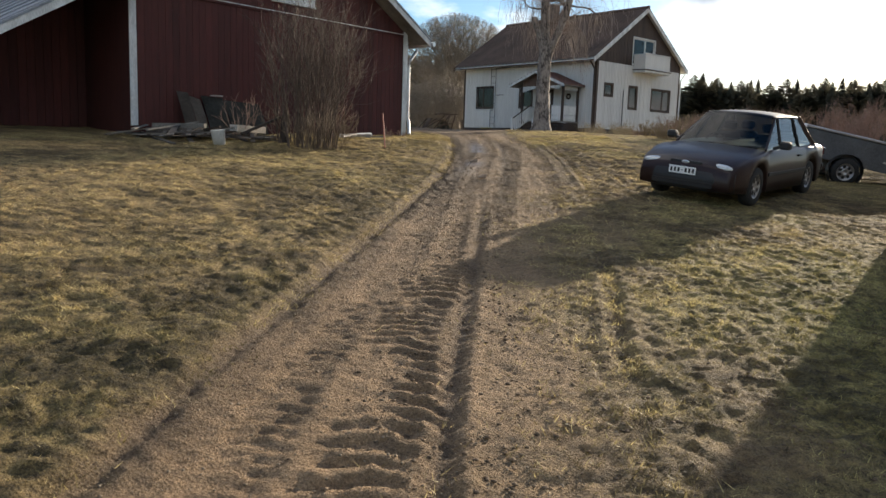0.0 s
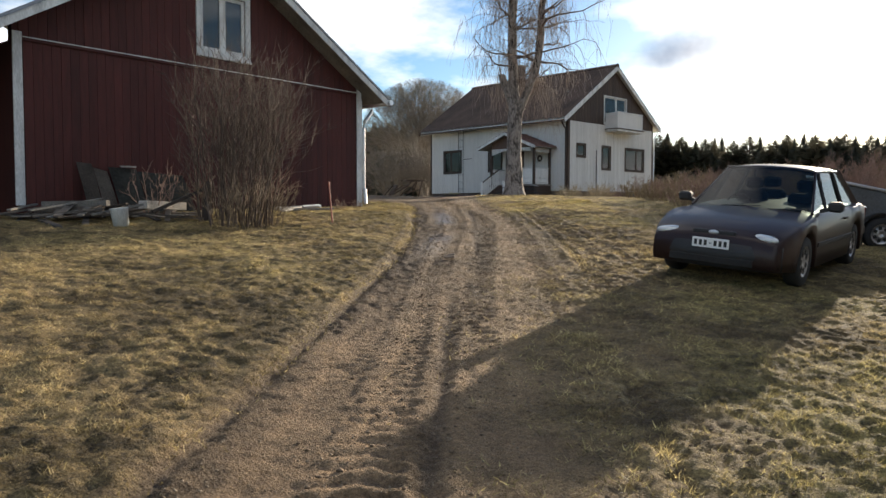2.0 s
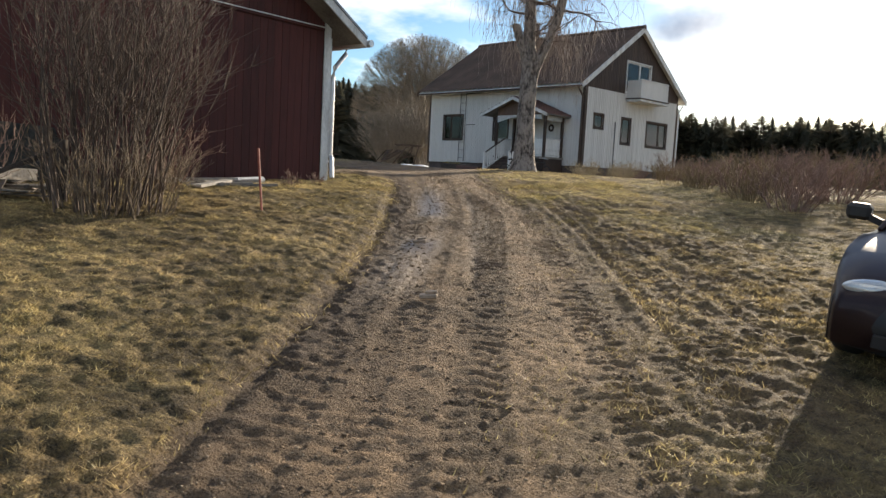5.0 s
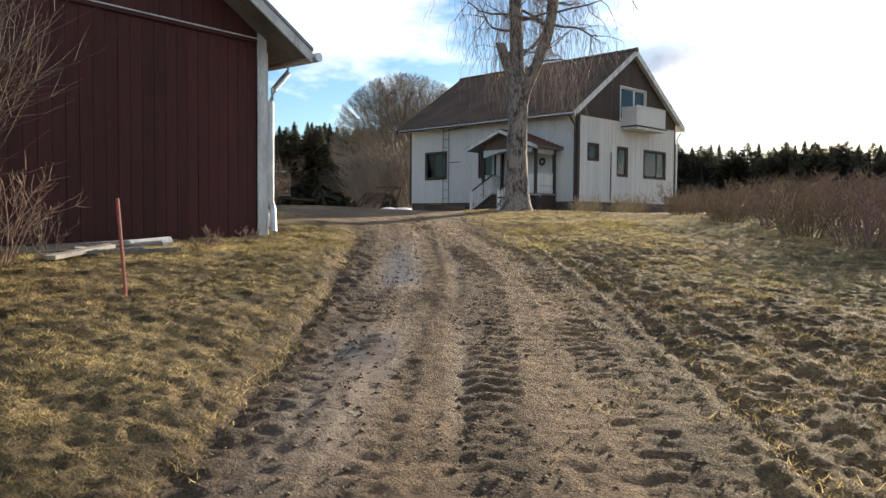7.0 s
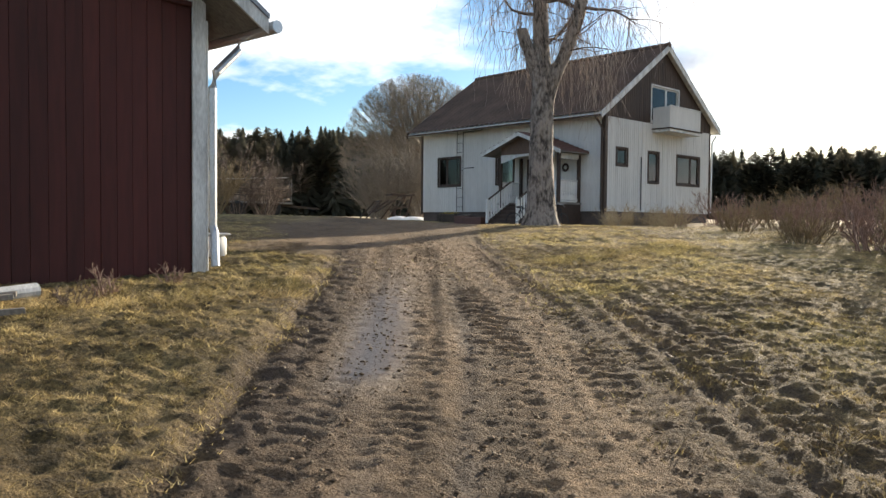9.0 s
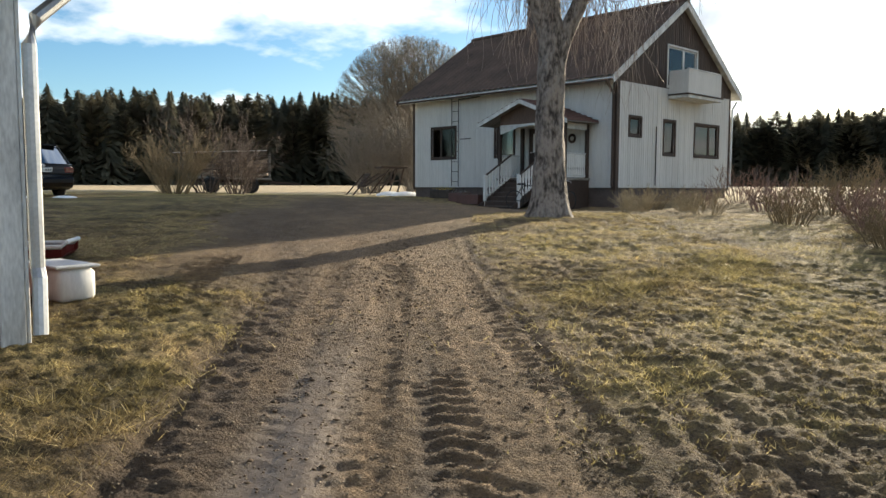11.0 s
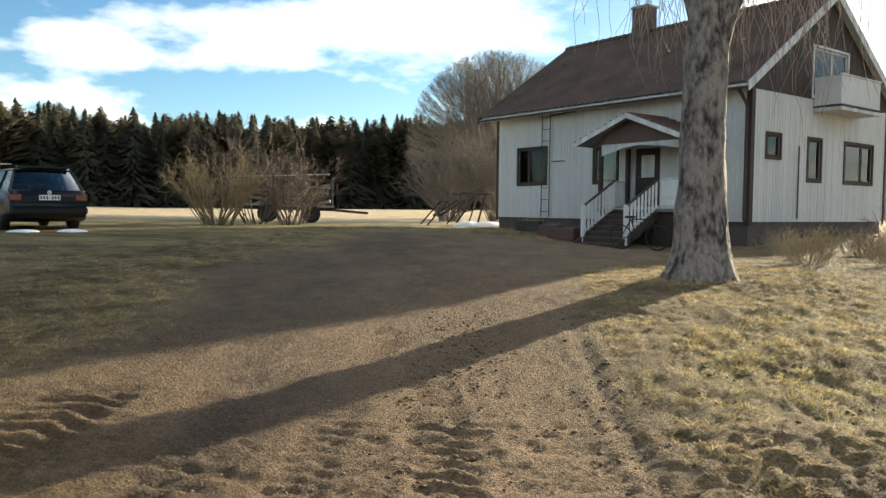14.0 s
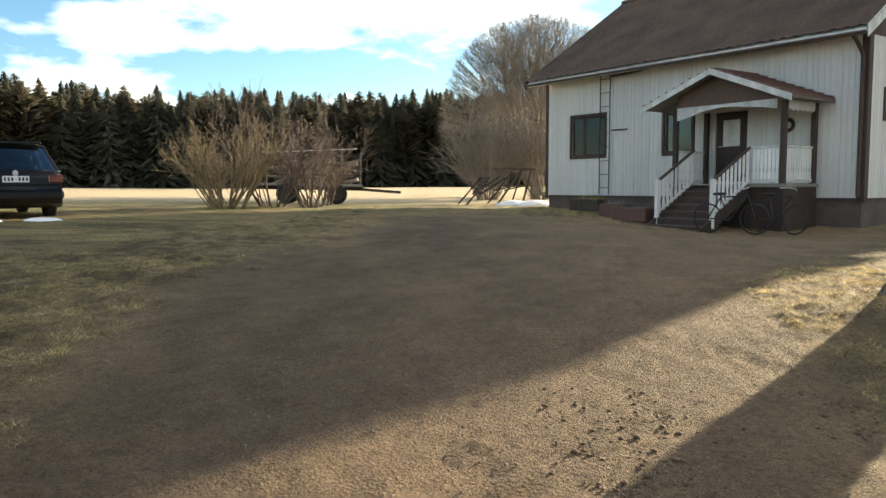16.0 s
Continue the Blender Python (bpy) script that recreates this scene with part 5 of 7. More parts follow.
    # added panel closes the open gable, coloured like the dark ceiling behind
    part("gable_panel", prism([(-31.1, 6.265), (-28.3, 6.265), (-28.3, 6.28), (pk, 7.03), (-31.1, 6.66)], "y", py - 0.02, py + 0.02), M_REDWOOD, t, "reddish brown panel standing in for the open gable's dark ceiling")
    # scalloped white valances
    lower = [(-28.3, 6.03), (-28.75, 6.10), (-29.4, 6.17), (-29.75, 6.18), (-30.2, 6.14), (-30.7, 6.02), (-31.1, 5.93)]
    part("valance", prism([(-31.1, 6.26), (-28.3, 6.26), *lower], "y", py - 0.03, py), M_OLDWHITE, t, "white cut-out valance")
    sc = [(HY0 - 0.2 - 0.105 * i, 6.03 - (0.05 if i % 2 else 0.0)) for i in range(12)]
    part("valance", prism([(py + 0.15, 6.22), (HY0 - 0.2, 6.22), *sc], "x", px1 - 0.03, px1), M_OLDWHITE, t, "white scalloped valance")
    # railings
    def rail(a, b, name, n, h=0.86, foot=0.08):
        a, b = Vector(a), Vector(b)
        r = part(name, beam(a + Vector((0, 0, h)), b + Vector((0, 0, h)), 0.07, 0.05, 0.006), M_BROWN if abs(b.z - a.z) > 0.1 else M_OLDWHITE, t, "white picket railing")
        part("rail_foot", beam(a + Vector((0, 0, foot)), b + Vector((0, 0, foot)), 0.05, 0.05), M_OLDWHITE, r)
        d = (b - a)
        for i in range(n):
            p = a + d * ((i + 0.5) / n)
            q = Vector((d.x, d.y, 0)).normalized() * 0.042
            w = Vector((-q.y, q.x, 0)).normalized() * 0.009
            bm = bmesh.new()
            prof = [(-1, 0.02), (1, 0.02), (1, 0.25), (0.55, 0.32), (1, 0.40), (1, h - 0.03), (-1, h - 0.03), (-1, 0.40), (-0.55, 0.32), (-1, 0.25)]
            r0 = [bm.verts.new(p + q * u + Vector((0, 0, v)) + w) for u, v in prof]
            r1 = [bm.verts.new(p + q * u + Vector((0, 0, v)) - w) for u, v in prof]
            for k in range(len(prof)):
                bm.faces.new((r0[k], r0[(k + 1) % len(prof)], r1[(k + 1) % len(prof)], r1[k]))
            bm.faces.new(r0); bm.faces.new(r1[::-1])
            part("picket", bm, M_WHITE, r)
    sx0, sx1 = -30.56, -28.98
    rail((sx1 + 0.05, py + 0.05, pf), (px1 - 0.14, py + 0.05, pf), "front_railing", 7)
    rail((px1 - 0.05, py + 0.15, pf), (px1 - 0.05, HY0 - 0.2, pf), "side_railing", 10)
    rail((px0 + 0.05, py + 0.15, pf), (px0 + 0.05, HY0 - 0.2, pf), "side_railing", 10)
    yb, zb = 34.15, 3.51
    rail((sx1, py, pf), (sx1, yb, zb), "stair_railing", 9)
    rail((sx0, py, pf), (sx0, yb, zb), "stair_railing", 9)
    for u in (sx0, sx1):
        part("newel", boxm(u - 0.045, u + 0.045, yb - 0.06, yb + 0.03, zb - 0.25, zb + 0.9, bevel=0.006), M_WHITE, t)
        part("stringer", beam((u, py, pf - 0.16), (u, 33.6, 3.06), 0.05, 0.24), M_BROWN, t)
    n = 7
    for i in range(n):
        part("step", boxm(sx0 + 0.03, sx1 - 0.03, py - 0.1 - 0.27 * (i + 1), py - 0.1 - 0.27 * i + 0.03, pf - 0.165 * (i + 1) - 0.04, pf - 0.165 * (i + 1), bevel=0.006), M_STEP, t)
        part("riser", boxm(sx0 + 0.03, sx1 - 0.03, py - 0.1 - 0.27 * i, py - 0.1 - 0.27 * i + 0.02, pf - 0.165 * (i + 1), pf - 0.165 * i - 0.04), M_BROWN, t)
    return t


house()

# ---- cars ----
def wheel(t, x, y, r, side, rim=None):
    m = Matrix.Translation((x, y, r)) @ Matrix.Rotation(radians(90), 4, "X")
    w = part("wheel", lathe([(r * 0.62, -0.09), (r * 0.93, -0.095), (r, -0.06), (r, 0.06), (r * 0.93, 0.095), (r * 0.62, 0.09)], 28, m), M_TYRE, t, smooth=True)
    part("rim", lathe([(0.001, -0.05 * side), (r * 0.2, -0.075 * side), (r * 0.45, -0.05 * side), (r * 0.60, -0.085 * side), (r * 0.64, -0.085 * side), (r * 0.64, 0.08 * side)], 24, m), rim or M_RIM, w)
    for k in range(7):
        a = k * math.tau / 7
        c = Matrix.Translation((x, y, r)) @ Matrix.Rotation(radians(90), 4, "X") @ Matrix.Rotation(a, 4, "Z")
        part("rim_slot", boxm(r * 0.28, r * 0.5, -0.03, 0.03, -0.078 * side - 0.004, -0.078 * side + 0.004, bevel=0.004, m=c), M_BLACK, w)


def car(m, paint, label, L=4.5, W=1.75, H=1.40, wagon=False, rear_lamps=False):
    t = thing("car", label, "car", m)
    hl, hw = L / 2, W / 2
    ax_f, ax_r, rw = hl - 0.90, -hl + 0.92, 0.31
    xs = sorted({*np.linspace(-hl, hl, 25), *np.linspace(ax_f - 0.4, ax_f + 0.4, 13), *np.linspace(ax_r - 0.4, ax_r + 0.4, 13), hl - 0.06, -hl + 0.06, hl - 0.15, -hl + 0.15})
    belt = 0.88
    bm = bmesh.new()
    rings = []
    for x in xs:
        f = (x + hl) / L
        nose = max(0.0, (x - (hl - 0.75)) / 0.75)
        tail = max(0.0, ((-hl + 0.55) - x) / 0.55)
        w = hw * (1 - 0.16 * nose ** 2.2 - 0.10 * tail ** 2.2)
        if x > 0.55:
            top = belt + 0.02 - 0.22 * ((x - 0.55) / (hl - 0.55)) ** 1.7 - 0.10 * nose ** 4
        elif x < -hl + 0.85 and not wagon:
            top = belt + 0.06 - 0.05 * ((-hl + 0.85 - x) / 0.85)
        else:
            top = belt + 0.03
        zb = 0.20 + 0.06 * nose + 0.10 * tail
        arch = zb
        for ax in (ax_f, ax_r):
            d = abs(x - ax)
            if d < 0.37:
                arch = max(arch, 0.30 + math.sqrt(max(0, 0.37 ** 2 - d * d)))
        half = [(0.0, zb), (w * 0.55, zb), (w * 0.60, max(zb, arch - 0.02)), (w * 0.985, arch), (w, arch + (top - arch) * 0.25 + 0.001), (w * 1.0, arch + (top - arch) * 0.55), (w * 0.975, top - 0.10 * min(1, (top - arch))), (w * 0.93, top - 0.03), (w * 0.80, top), (w * 0.4, top + 0.022), (0.0, top + 0.028)]
        ring = [bm.verts.new((x, y, z)) for y, z in half] + [bm.verts.new((x, -y, z)) for y, z in half[-2:0:-1]]
        rings.append(ring)
    k = len(rings[0])
    for r0, r1 in zip(rings, rings[1:]):
        for i in range(k):
            bm.faces.new((r0[i], r0[(i + 1) % k], r1[(i + 1) % k], r1[i]))
    bm.faces.new(rings[0]); bm.faces.new(rings[-1][::-1])
    bmesh.ops.recalc_face_normals(bm, faces=bm.faces)
    part("body", bm, paint, t, smooth=True)
    # cabin
    if wagon:
        belt_x, roof_x = (0.80, 0.12, -0.92, -hl + 0.16), (0.10, -0.05, -1.0, -hl + 0.52)
    else:
        belt_x, roof_x = (0.95, 0.22, -0.72, -1.62), (0.22, 0.05, -0.72, -1.05)
    wb, wr = hw * 0.90, hw * 0.66
    zb, zr = belt - 0.02, H - 0.04
    rf = bmesh.new()
    grid = []
    for i, x in enumerate(np.linspace(roof_x[0] + 0.05, roof_x[3] - 0.05, 9)):
        e = math.sin(math.pi * (0.06 + 0.88 * i / 8)) ** 0.5
        grid.append([rf.verts.new((x, wr * 1.03 * math.sin(q), zr - 0.05 + (0.02 + 0.07 * e) * math.cos(q * 0.92))) for q in np.linspace(-1.5, 1.5, 11)])
    for g0, g1 in zip(grid, grid[1:]):
        for i in range(10):
            rf.faces.new((g0[i], g0[i + 1], g1[i + 1], g1[i]))
    bmesh.ops.recalc_face_normals(rf, faces=rf.faces)
    bmesh.ops.solidify(rf, geom=rf.faces[:], thickness=0.03)
    part("roof", rf, paint, t, smooth=True)
    for s in (-1, 1):
        for a, b, wd in ((0, 0, 0.07), (1, 1, 0.05), (2, 2, 0.07), (3, 3, 0.14)):
            part("pillar", beam((belt_x[a], s * wb * 0.985, zb), (roof_x[b] - (0.06 if a == 0 else 0), s * wr * 1.0, zr - 0.045), 0.035, wd * 0.8, 0.008), paint if a in (0, 3) else M_BLACK, t)
        for a in (0, 1, 2):
            q = bmesh.new()
            pts = [(belt_x[a], s * wb * 0.98, zb), (belt_x[a + 1], s * wb * 0.98, zb), (roof_x[a + 1], s * wr * 0.995, zr - 0.04), (roof_x[a], s * wr * 0.995, zr - 0.04)]
            q.faces.new([q.verts.new(p) for p in pts])
            part("side_window", q, M_CARGLASS, t)
        mr = part("mirror", boxm(0.60, 0.74, s * (hw + 0.02), s * (hw + 0.20), 0.90, 1.03, bevel=0.03) if s > 0 else boxm(0.60, 0.74, s * (hw + 0.20), s * (hw + 0.02), 0.90, 1.03, bevel=0.03), M_BLACK, t)
        part("mirror_arm", beam((0.72, s * hw * 0.92, 0.90), (0.68, s * (hw + 0.06), 0.94), 0.05, 0.05), M_BLACK, mr)
        part("door_handle", boxm(-0.62, -0.44, min(s * hw * 0.985, s * (hw + 0.02)), max(s * hw * 0.985, s * (hw + 0.02)), 0.74, 0.77, bevel=0.004), M_BLACK, t)
        part("side_strip", boxm(-1.0, 0.95, min(s * (hw - 0.003), s * (hw + 0.014)), max(s * (hw - 0.003), s * (hw + 0.014)), 0.46, 0.52, bevel=0.004), M_BLACK, t)
        for a in (ax_f, ax_r):
            wheel(t, a, s * (hw - 0.12), rw, s)
        # seats
        for sx in (-0.25, -1.15):
            st = part("seat", boxm(sx, sx + 0.5, s * 0.36 - 0.24, s * 0.36 + 0.24, 0.35, 0.62, bevel=0.05), M_SEAT, t)
            part("seat_back", boxm(sx - 0.12, sx + 0.02, s * 0.36 - 0.22, s * 0.36 + 0.22, 0.60, 1.06, bevel=0.05), M_SEAT, st)
            part("headrest", boxm(sx - 0.14, sx - 0.04, s * 0.36 - 0.13, s * 0.36 + 0.13, 1.09, 1.25, bevel=0.04), M_SEAT, st)
    for nm, a, b in (("windscreen", 0, 0), ("rear_window", 3, 3)):
        q = bmesh.new()
        cols = []
        for f in np.linspace(-1, 1, 9):
            bow = 0.10 * (1 - f * f) * (1 if a == 0 else -0.6)
            cols.append((q.verts.new((belt_x[a] + bow, f * wb * 0.97, zb + 0.01)), q.verts.new((roof_x[b] + bow * 0.5, f * wr * 0.98, zr + 0.012 * (1 - f * f)))))
        for (p0, p1), (p2, p3) in zip(cols, cols[1:]):
            q.faces.new((p0, p2, p3, p1))
        part(nm, q, M_CARGLASS, t, smooth=True)
    part("dashboard", boxm(0.45, 0.85, -0.62, 0.62, 0.70, 0.86, bevel=0.05), M_BLACK, t)
    part("steering_wheel", lathe([(0.17, -0.012), (0.185, 0.0), (0.17, 0.012), (0.155, 0.0), (0.17, -0.012)], 20, Matrix.Translation((0.30, -0.36, 0.88)) @ Matrix.Rotation(radians(65), 4, "Y")), M_BLACK, t)
    for s in (-0.35, 0.25):
        part("wiper", beam((1.02, s, 0.895), (0.93, s + 0.48, 0.925), 0.02, 0.012), M_BLACK, t)
    # front: lamps, badge, grille, bumper, plate
    for s in (-1, 1):
        bm = bmesh.new()
        bmesh.ops.create_uvsphere(bm, u_segments=20, v_segments=12, radius=1.0, matrix=Matrix.Translation((hl - 0.150, s * hw * 0.60, 0.612)) @ Matrix.Rotation(radians(-s * 20), 4, "Z") @ Matrix.Diagonal((0.095, 0.225, 0.062, 1)))
        part("headlamp", bm, M_LAMP, t, "clear oval headlamp", smooth=True)
        part("fog_lamp", lathe([(0.001, 0.02), (0.05, 0.015), (0.055, 0.0)], 14, Matrix.Translation((hl - 0.10, s * hw * 0.62, 0.36)) @ Matrix.Rotation(radians(90), 4, "Y")), M_LAMP, t)
    part("grille", boxm(hl - 0.075, hl - 0.030, -0.26, 0.26, 0.615, 0.675, bevel=0.012), M_BLACK, t)
    bm = bmesh.new()
    bmesh.ops.create_uvsphere(bm, u_segments=16, v_segments=8, radius=1.0, matrix=Matrix.Translation((hl - 0.03, 0, 0.65)) @ Matrix.Diagonal((0.012, 0.065, 0.026, 1)))
    part("badge", bm, M_METAL, t, "plain oval badge", smooth=True)
    bump = bmesh.new()
    cols = []
    for f in np.linspace(-1, 1, 17):
        xx = hl + 0.035 - 0.17 * abs(f) ** 3.0
        cols.append([bump.verts.new((xx + dx, f * hw * 0.90, z)) for dx, z in ((-0.12, 0.22), (-0.01, 0.24), (0.015, 0.40), (0.0, 0.53), (-0.12, 0.56))])
    for c0, c1 in zip(cols, cols[1:]):
        for i in range(4):
            bump.faces.new((c0[i], c0[i + 1], c1[i + 1], c1[i]))
    part("front_bumper", bump, M_BLACK if not wagon else paint, t, smooth=True)
    part("lower_grille", boxm(hl + 0.02, hl + 0.048, -0.5, 0.5, 0.28, 0.37, bevel=0.01), M_DARKIN, t)
    part("rear_bumper", boxm(-hl - 0.05, -hl + 0.10, -hw * 0.94, hw * 0.94, 0.36, 0.56, bevel=0.05), paint, t)
    for x, z, sgn in ((hl + 0.046, 0.465, 1), (-hl - 0.012 - (0.03 if wagon else 0), 0.70 if wagon else 0.66, -1)):
        x0, x1 = sorted((x, x + sgn * 0.012))
        p = part("number_plate", boxm(x0, x1, -0.221, 0.221, z, z + 0.118, bevel=0.003), M_PLATE, t, "white number plate")
        x2, x3 = sorted((x + sgn * 0.012, x + sgn * 0.015))
        for k in range(7):
            if k == 3:
                part("plate_bar", boxm(x2, x3, -0.015, 0.015, z + 0.05, z + 0.062), M_BLACK, p)
                continue
            yy = -0.178 + 0.0595 * k
            part("plate_bar", boxm(x2, x3, yy - 0.017, yy + 0.017, z + 0.026, z + 0.092), M_BLACK, p)
    # rear lamps
    for s in (-1, 1):
        ya, yb = sorted((s * hw * 0.64, s * hw * 0.93))
        part("tail_lamp", boxm(-hl - 0.025, -hl + 0.09, ya, yb, 0.68, 0.84, bevel=0.02), M_REDLAMP, t, "red tail lamp")
    if wagon:
        bm = prism([(-hl + 0.02, 0.60), (-hl - 0.02, 0.66), (-hl + 0.02, 0.90), (-hl + 0.14, 0.93), (-hl + 0.14, 0.60)], "y", -hw * 0.9, hw * 0.9)
        part("tailgate", bm, paint, t)
        part("roof_spoiler", boxm(-hl + 0.38, -hl + 0.62, -wr * 0.95, wr * 0.95, zr + 0.005, zr + 0.045, bevel=0.015), paint, t)
        part("badge", lathe([(0.001, 0.012), (0.045, 0.008), (0.05, 0.0)], 16, Matrix.Translation((-hl - 0.02, 0, 0.87)) @ Matrix.Rotation(radians(-90), 4, "Y")), M_METAL, t)
    part("aerial", tube([(roof_x[1], 0, zr + 0.05), (roof_x[1] - 0.12, 0, zr + 0.10)], 0.006, 6), M_BLACK, t)
    return t


def on_slope(x, y, rz, half=1.3, lift=0.0):
    """A pose at rest on the land at (x, y), turned by rz degrees about z, with its x and y axes along the slope."""
    a = radians(rz)
    f, s = (math.cos(a), math.sin(a)), (-math.sin(a), math.cos(a))
    zf = land_at(x + f[0] * half, y + f[1] * half) - land_at(x - f[0] * half, y - f[1] * half)
    zs = land_at(x + s[0] * 0.7, y + s[1] * 0.7) - land_at(x - s[0] * 0.7, y - s[1] * 0.7)
    return Matrix.Translation((x, y, land_at(x, y) + lift)) @ Matrix.Rotation(a, 4, "Z") @ Matrix.Rotation(-math.atan2(zf, 2 * half), 4, "Y") @ Matrix.Rotation(math.atan2(zs, 1.4), 4, "X")


car(on_slope(-6.59, 14.22, -83, lift=-0.02) @ Matrix.Scale(0.92, 4), M_PAINT1, "dark maroon hatchback parked on the turf beside the drive", H=1.46)
car(on_slope(-36.45, 20.45, 184.6, lift=-0.02), M_PAINT2, "dark blue-black estate car parked at the yard's edge", L=4.4, W=1.74, H=1.46, wagon=True)


def box_trailer():
    """Grey box trailer, tipped on its axle, behind the hatchback."""
    t = thing("car_trailer", "grey plywood box trailer with a flat lid, tipped on its wheels", "trailer", on_slope(-6.75, 19.1, 40, lift=-0.05) @ Matrix.Scale(0.92, 4))
    tip = Matrix.Translation((0, 0, 0.36)) @ Matrix.Rotation(radians(9), 4, "Y") @ Matrix.Translation((0, 0, -0.36))
    part("box", boxm(-1.25, 1.45, -0.68, 0.68, 0.42, 1.02, bevel=0.015, m=tip), M_TRAILER, t)
    part("lid", boxm(-1.28, 1.48, -0.71, 0.71, 1.02, 1.08, bevel=0.015, m=tip), M_METAL, t, "thin metal-edged lid")
    part("drawbar", beam(tip @ Vector((1.4, 0, 0.42)), tip @ Vector((2.5, 0, 0.34)), 0.07, 0.07), M_METAL, t)
    part("lamp", boxm(1.449, 1.47, -0.6, -0.4, 0.60, 0.66, m=tip), M_LAMP, t)
    part("side_reflector", boxm(0.5, 0.75, -0.70, -0.682, 0.62, 0.66, m=tip), M_LAMP, t)
    for s in (-1, 1):
        wheel(t, -0.25, s * 0.74, 0.30, s)
        part("mudguard", lathe([(0.36, -0.10), (0.37, 0.10)], 20, Matrix.Translation((-0.25, s * 0.74, 0.32)) @ Matrix.Rotation(radians(90), 4, "X")), M_BLACK, t)
    return t


M_TRAILER = mat("grey_plywood", (0.10, 0.105, 0.11), 0.7, var=0.3, scale=2, fine=30, bump=0.15)
box_trailer()


def shed():
    """Low grey shed beside the parked car, its gable to the drive."""
    t = thing("shed", "low weathered grey shed with an overhanging roof", "shed", pose(0, 0, 0))
    x0, x1, y0, y1 = -3.82, 0.9, 13.45, 19.5
    g = land_at(-1.5, 14) - 0.4
    ex, ez, px, pz = -4.02, 3.86, -1.45, 5.95
    part("wall", boxm(x0, x1, y0, y0 + 0.1, g, 4.05), M_GREYWOOD, t)
    part("wall", boxm(x0, x0 + 0.1, y0 + 0.1, y1, g, 4.05), M_GREYWOOD, t)
    part("wall", boxm(x1 - 0.1, x1, y0 + 0.1, y1, g, 4.05), M_GREYWOOD, t)
    part("wall", boxm(x0, x1, y1, y1 + 0.1, g, 4.05), M_GREYWOOD, t)
    part("gable_wall", prism([(x0, 4.05), (x1, 4.05), (px, pz - 0.1)], "y", y0, y0 + 0.1), M_GREYWOOD, t)
    for a, b in ((px, ex), (px, 2 * px - ex)):
        part("roof", prism([(a, pz), (b, ez), (b, ez + 0.08), (a, pz + 0.08)], "y", 13.1, 19.9), M_ROOFMETAL, t)
        part("verge_board", prism([(a, pz - 0.13), (b, ez - 0.13), (b, ez + 0.05), (a, pz + 0.05)], "y", 13.06, 13.095), M_GREYWOOD, t)
    return t


shed()

# ---- clutter along the barn ----
def bw(u, out, z=None):
    """A place in the barn's frame: u along its wall, out from it."""
    x, y = -16.161 - 0.1201 * u + 0.9928 * out, 7.756 + 0.9928 * u + 0.1201 * out
    return (x, y, land_at(x, y) if z is None else z)


M_PALEWOOD = mat("pale_cracked_wood", (0.36, 0.335, 0.30), 0.9, var=0.35, scale=3, fine=40, bump=0.4, stretch=(0.3, 1, 1), rand=0.25)
M_HEAPWOOD = mat("brown_grey_old_wood", (0.125, 0.105, 0.088), 0.9, var=0.4, scale=3, fine=40, bump=0.4, stretch=(0.3, 1, 1), rand=0.35)
M_ROTWOOD = mat("rotten_dark_wood", (0.055, 0.042, 0.034), 0.95, var=0.4, scale=4, fine=40, bump=0.5, rand=0.2)
M_DARKSHEET = mat("dark_greenish_sheet", (0.055, 0.055, 0.047), 0.8, var=0.4, scale=2, fine=20, bump=0.2)


def plank(a, b, w=0.12, h=0.025, label="weathered grey plank in a loose pile by the barn", name="plank", mat_=None, group="planks by the barn"):
    o = part(name, beam(a, b, w, h, 0.003), mat_ or M_GREYWOOD)
    tagged(o, label, name, group)
    return o


prng = random.Random(5)
# a jumbled heap of old boards, poles and laths at the barn's near corner
for i in range(64):
    u, out = prng.uniform(-0.3, 2.2), prng.uniform(0.5, 1.9)
    ln, an = prng.uniform(0.35, 1.4), prng.uniform(-1.5, 1.5)
    z = land_at(*bw(u, out)[:2]) + 0.04 + 0.20 * math.exp(-((u - 0.5) / 0.8) ** 2) * prng.uniform(0.1, 1)
    a = bw(u - ln / 2 * math.cos(an), out - ln / 2 * math.sin(an), z + prng.uniform(-0.10, 0.06))
    b = bw(u + ln / 2 * math.cos(an), out + ln / 2 * math.sin(an), z + prng.uniform(-0.06, 0.16))
    plank(a, b, prng.uniform(0.035, 0.12), prng.choice((0.02, 0.025, 0.035)), mat_=prng.choice((M_HEAPWOOD, M_HEAPWOOD, M_GREYWOOD, M_ROTWOOD)))
# squared beams stacked at the corner, a short board on top
for k, (o0, o1, zz) in enumerate(((0.35, 1.2, 0.06), (0.50, 1.35, 0.06), (0.40, 1.25, 0.16), (0.45, 1.3, 0.25))):
    zg = land_at(*bw(0.2, 0.8)[:2])
    plank(bw(-0.05 + 0.1 * k, o0, zg + zz), bw(0.75 + 0.05 * k, o1, zg + zz + 0.02), 0.14, 0.09, "weathered squared beam stacked at the barn corner", "beam", M_HEAPWOOD if k < 3 else M_GREYWOOD, "beams at the barn corner")
# pale old beam, a dark plank propped on a leaning stump
zg = bw(2.2, 1.7)[2]
plank(bw(1.25, 1.75, zg + 0.22), bw(2.15, 1.45, zg + 0.20), 0.18, 0.13, "pale cracked beam in the heap by the barn", "beam", M_PALEWOOD, "beams at the barn corner")
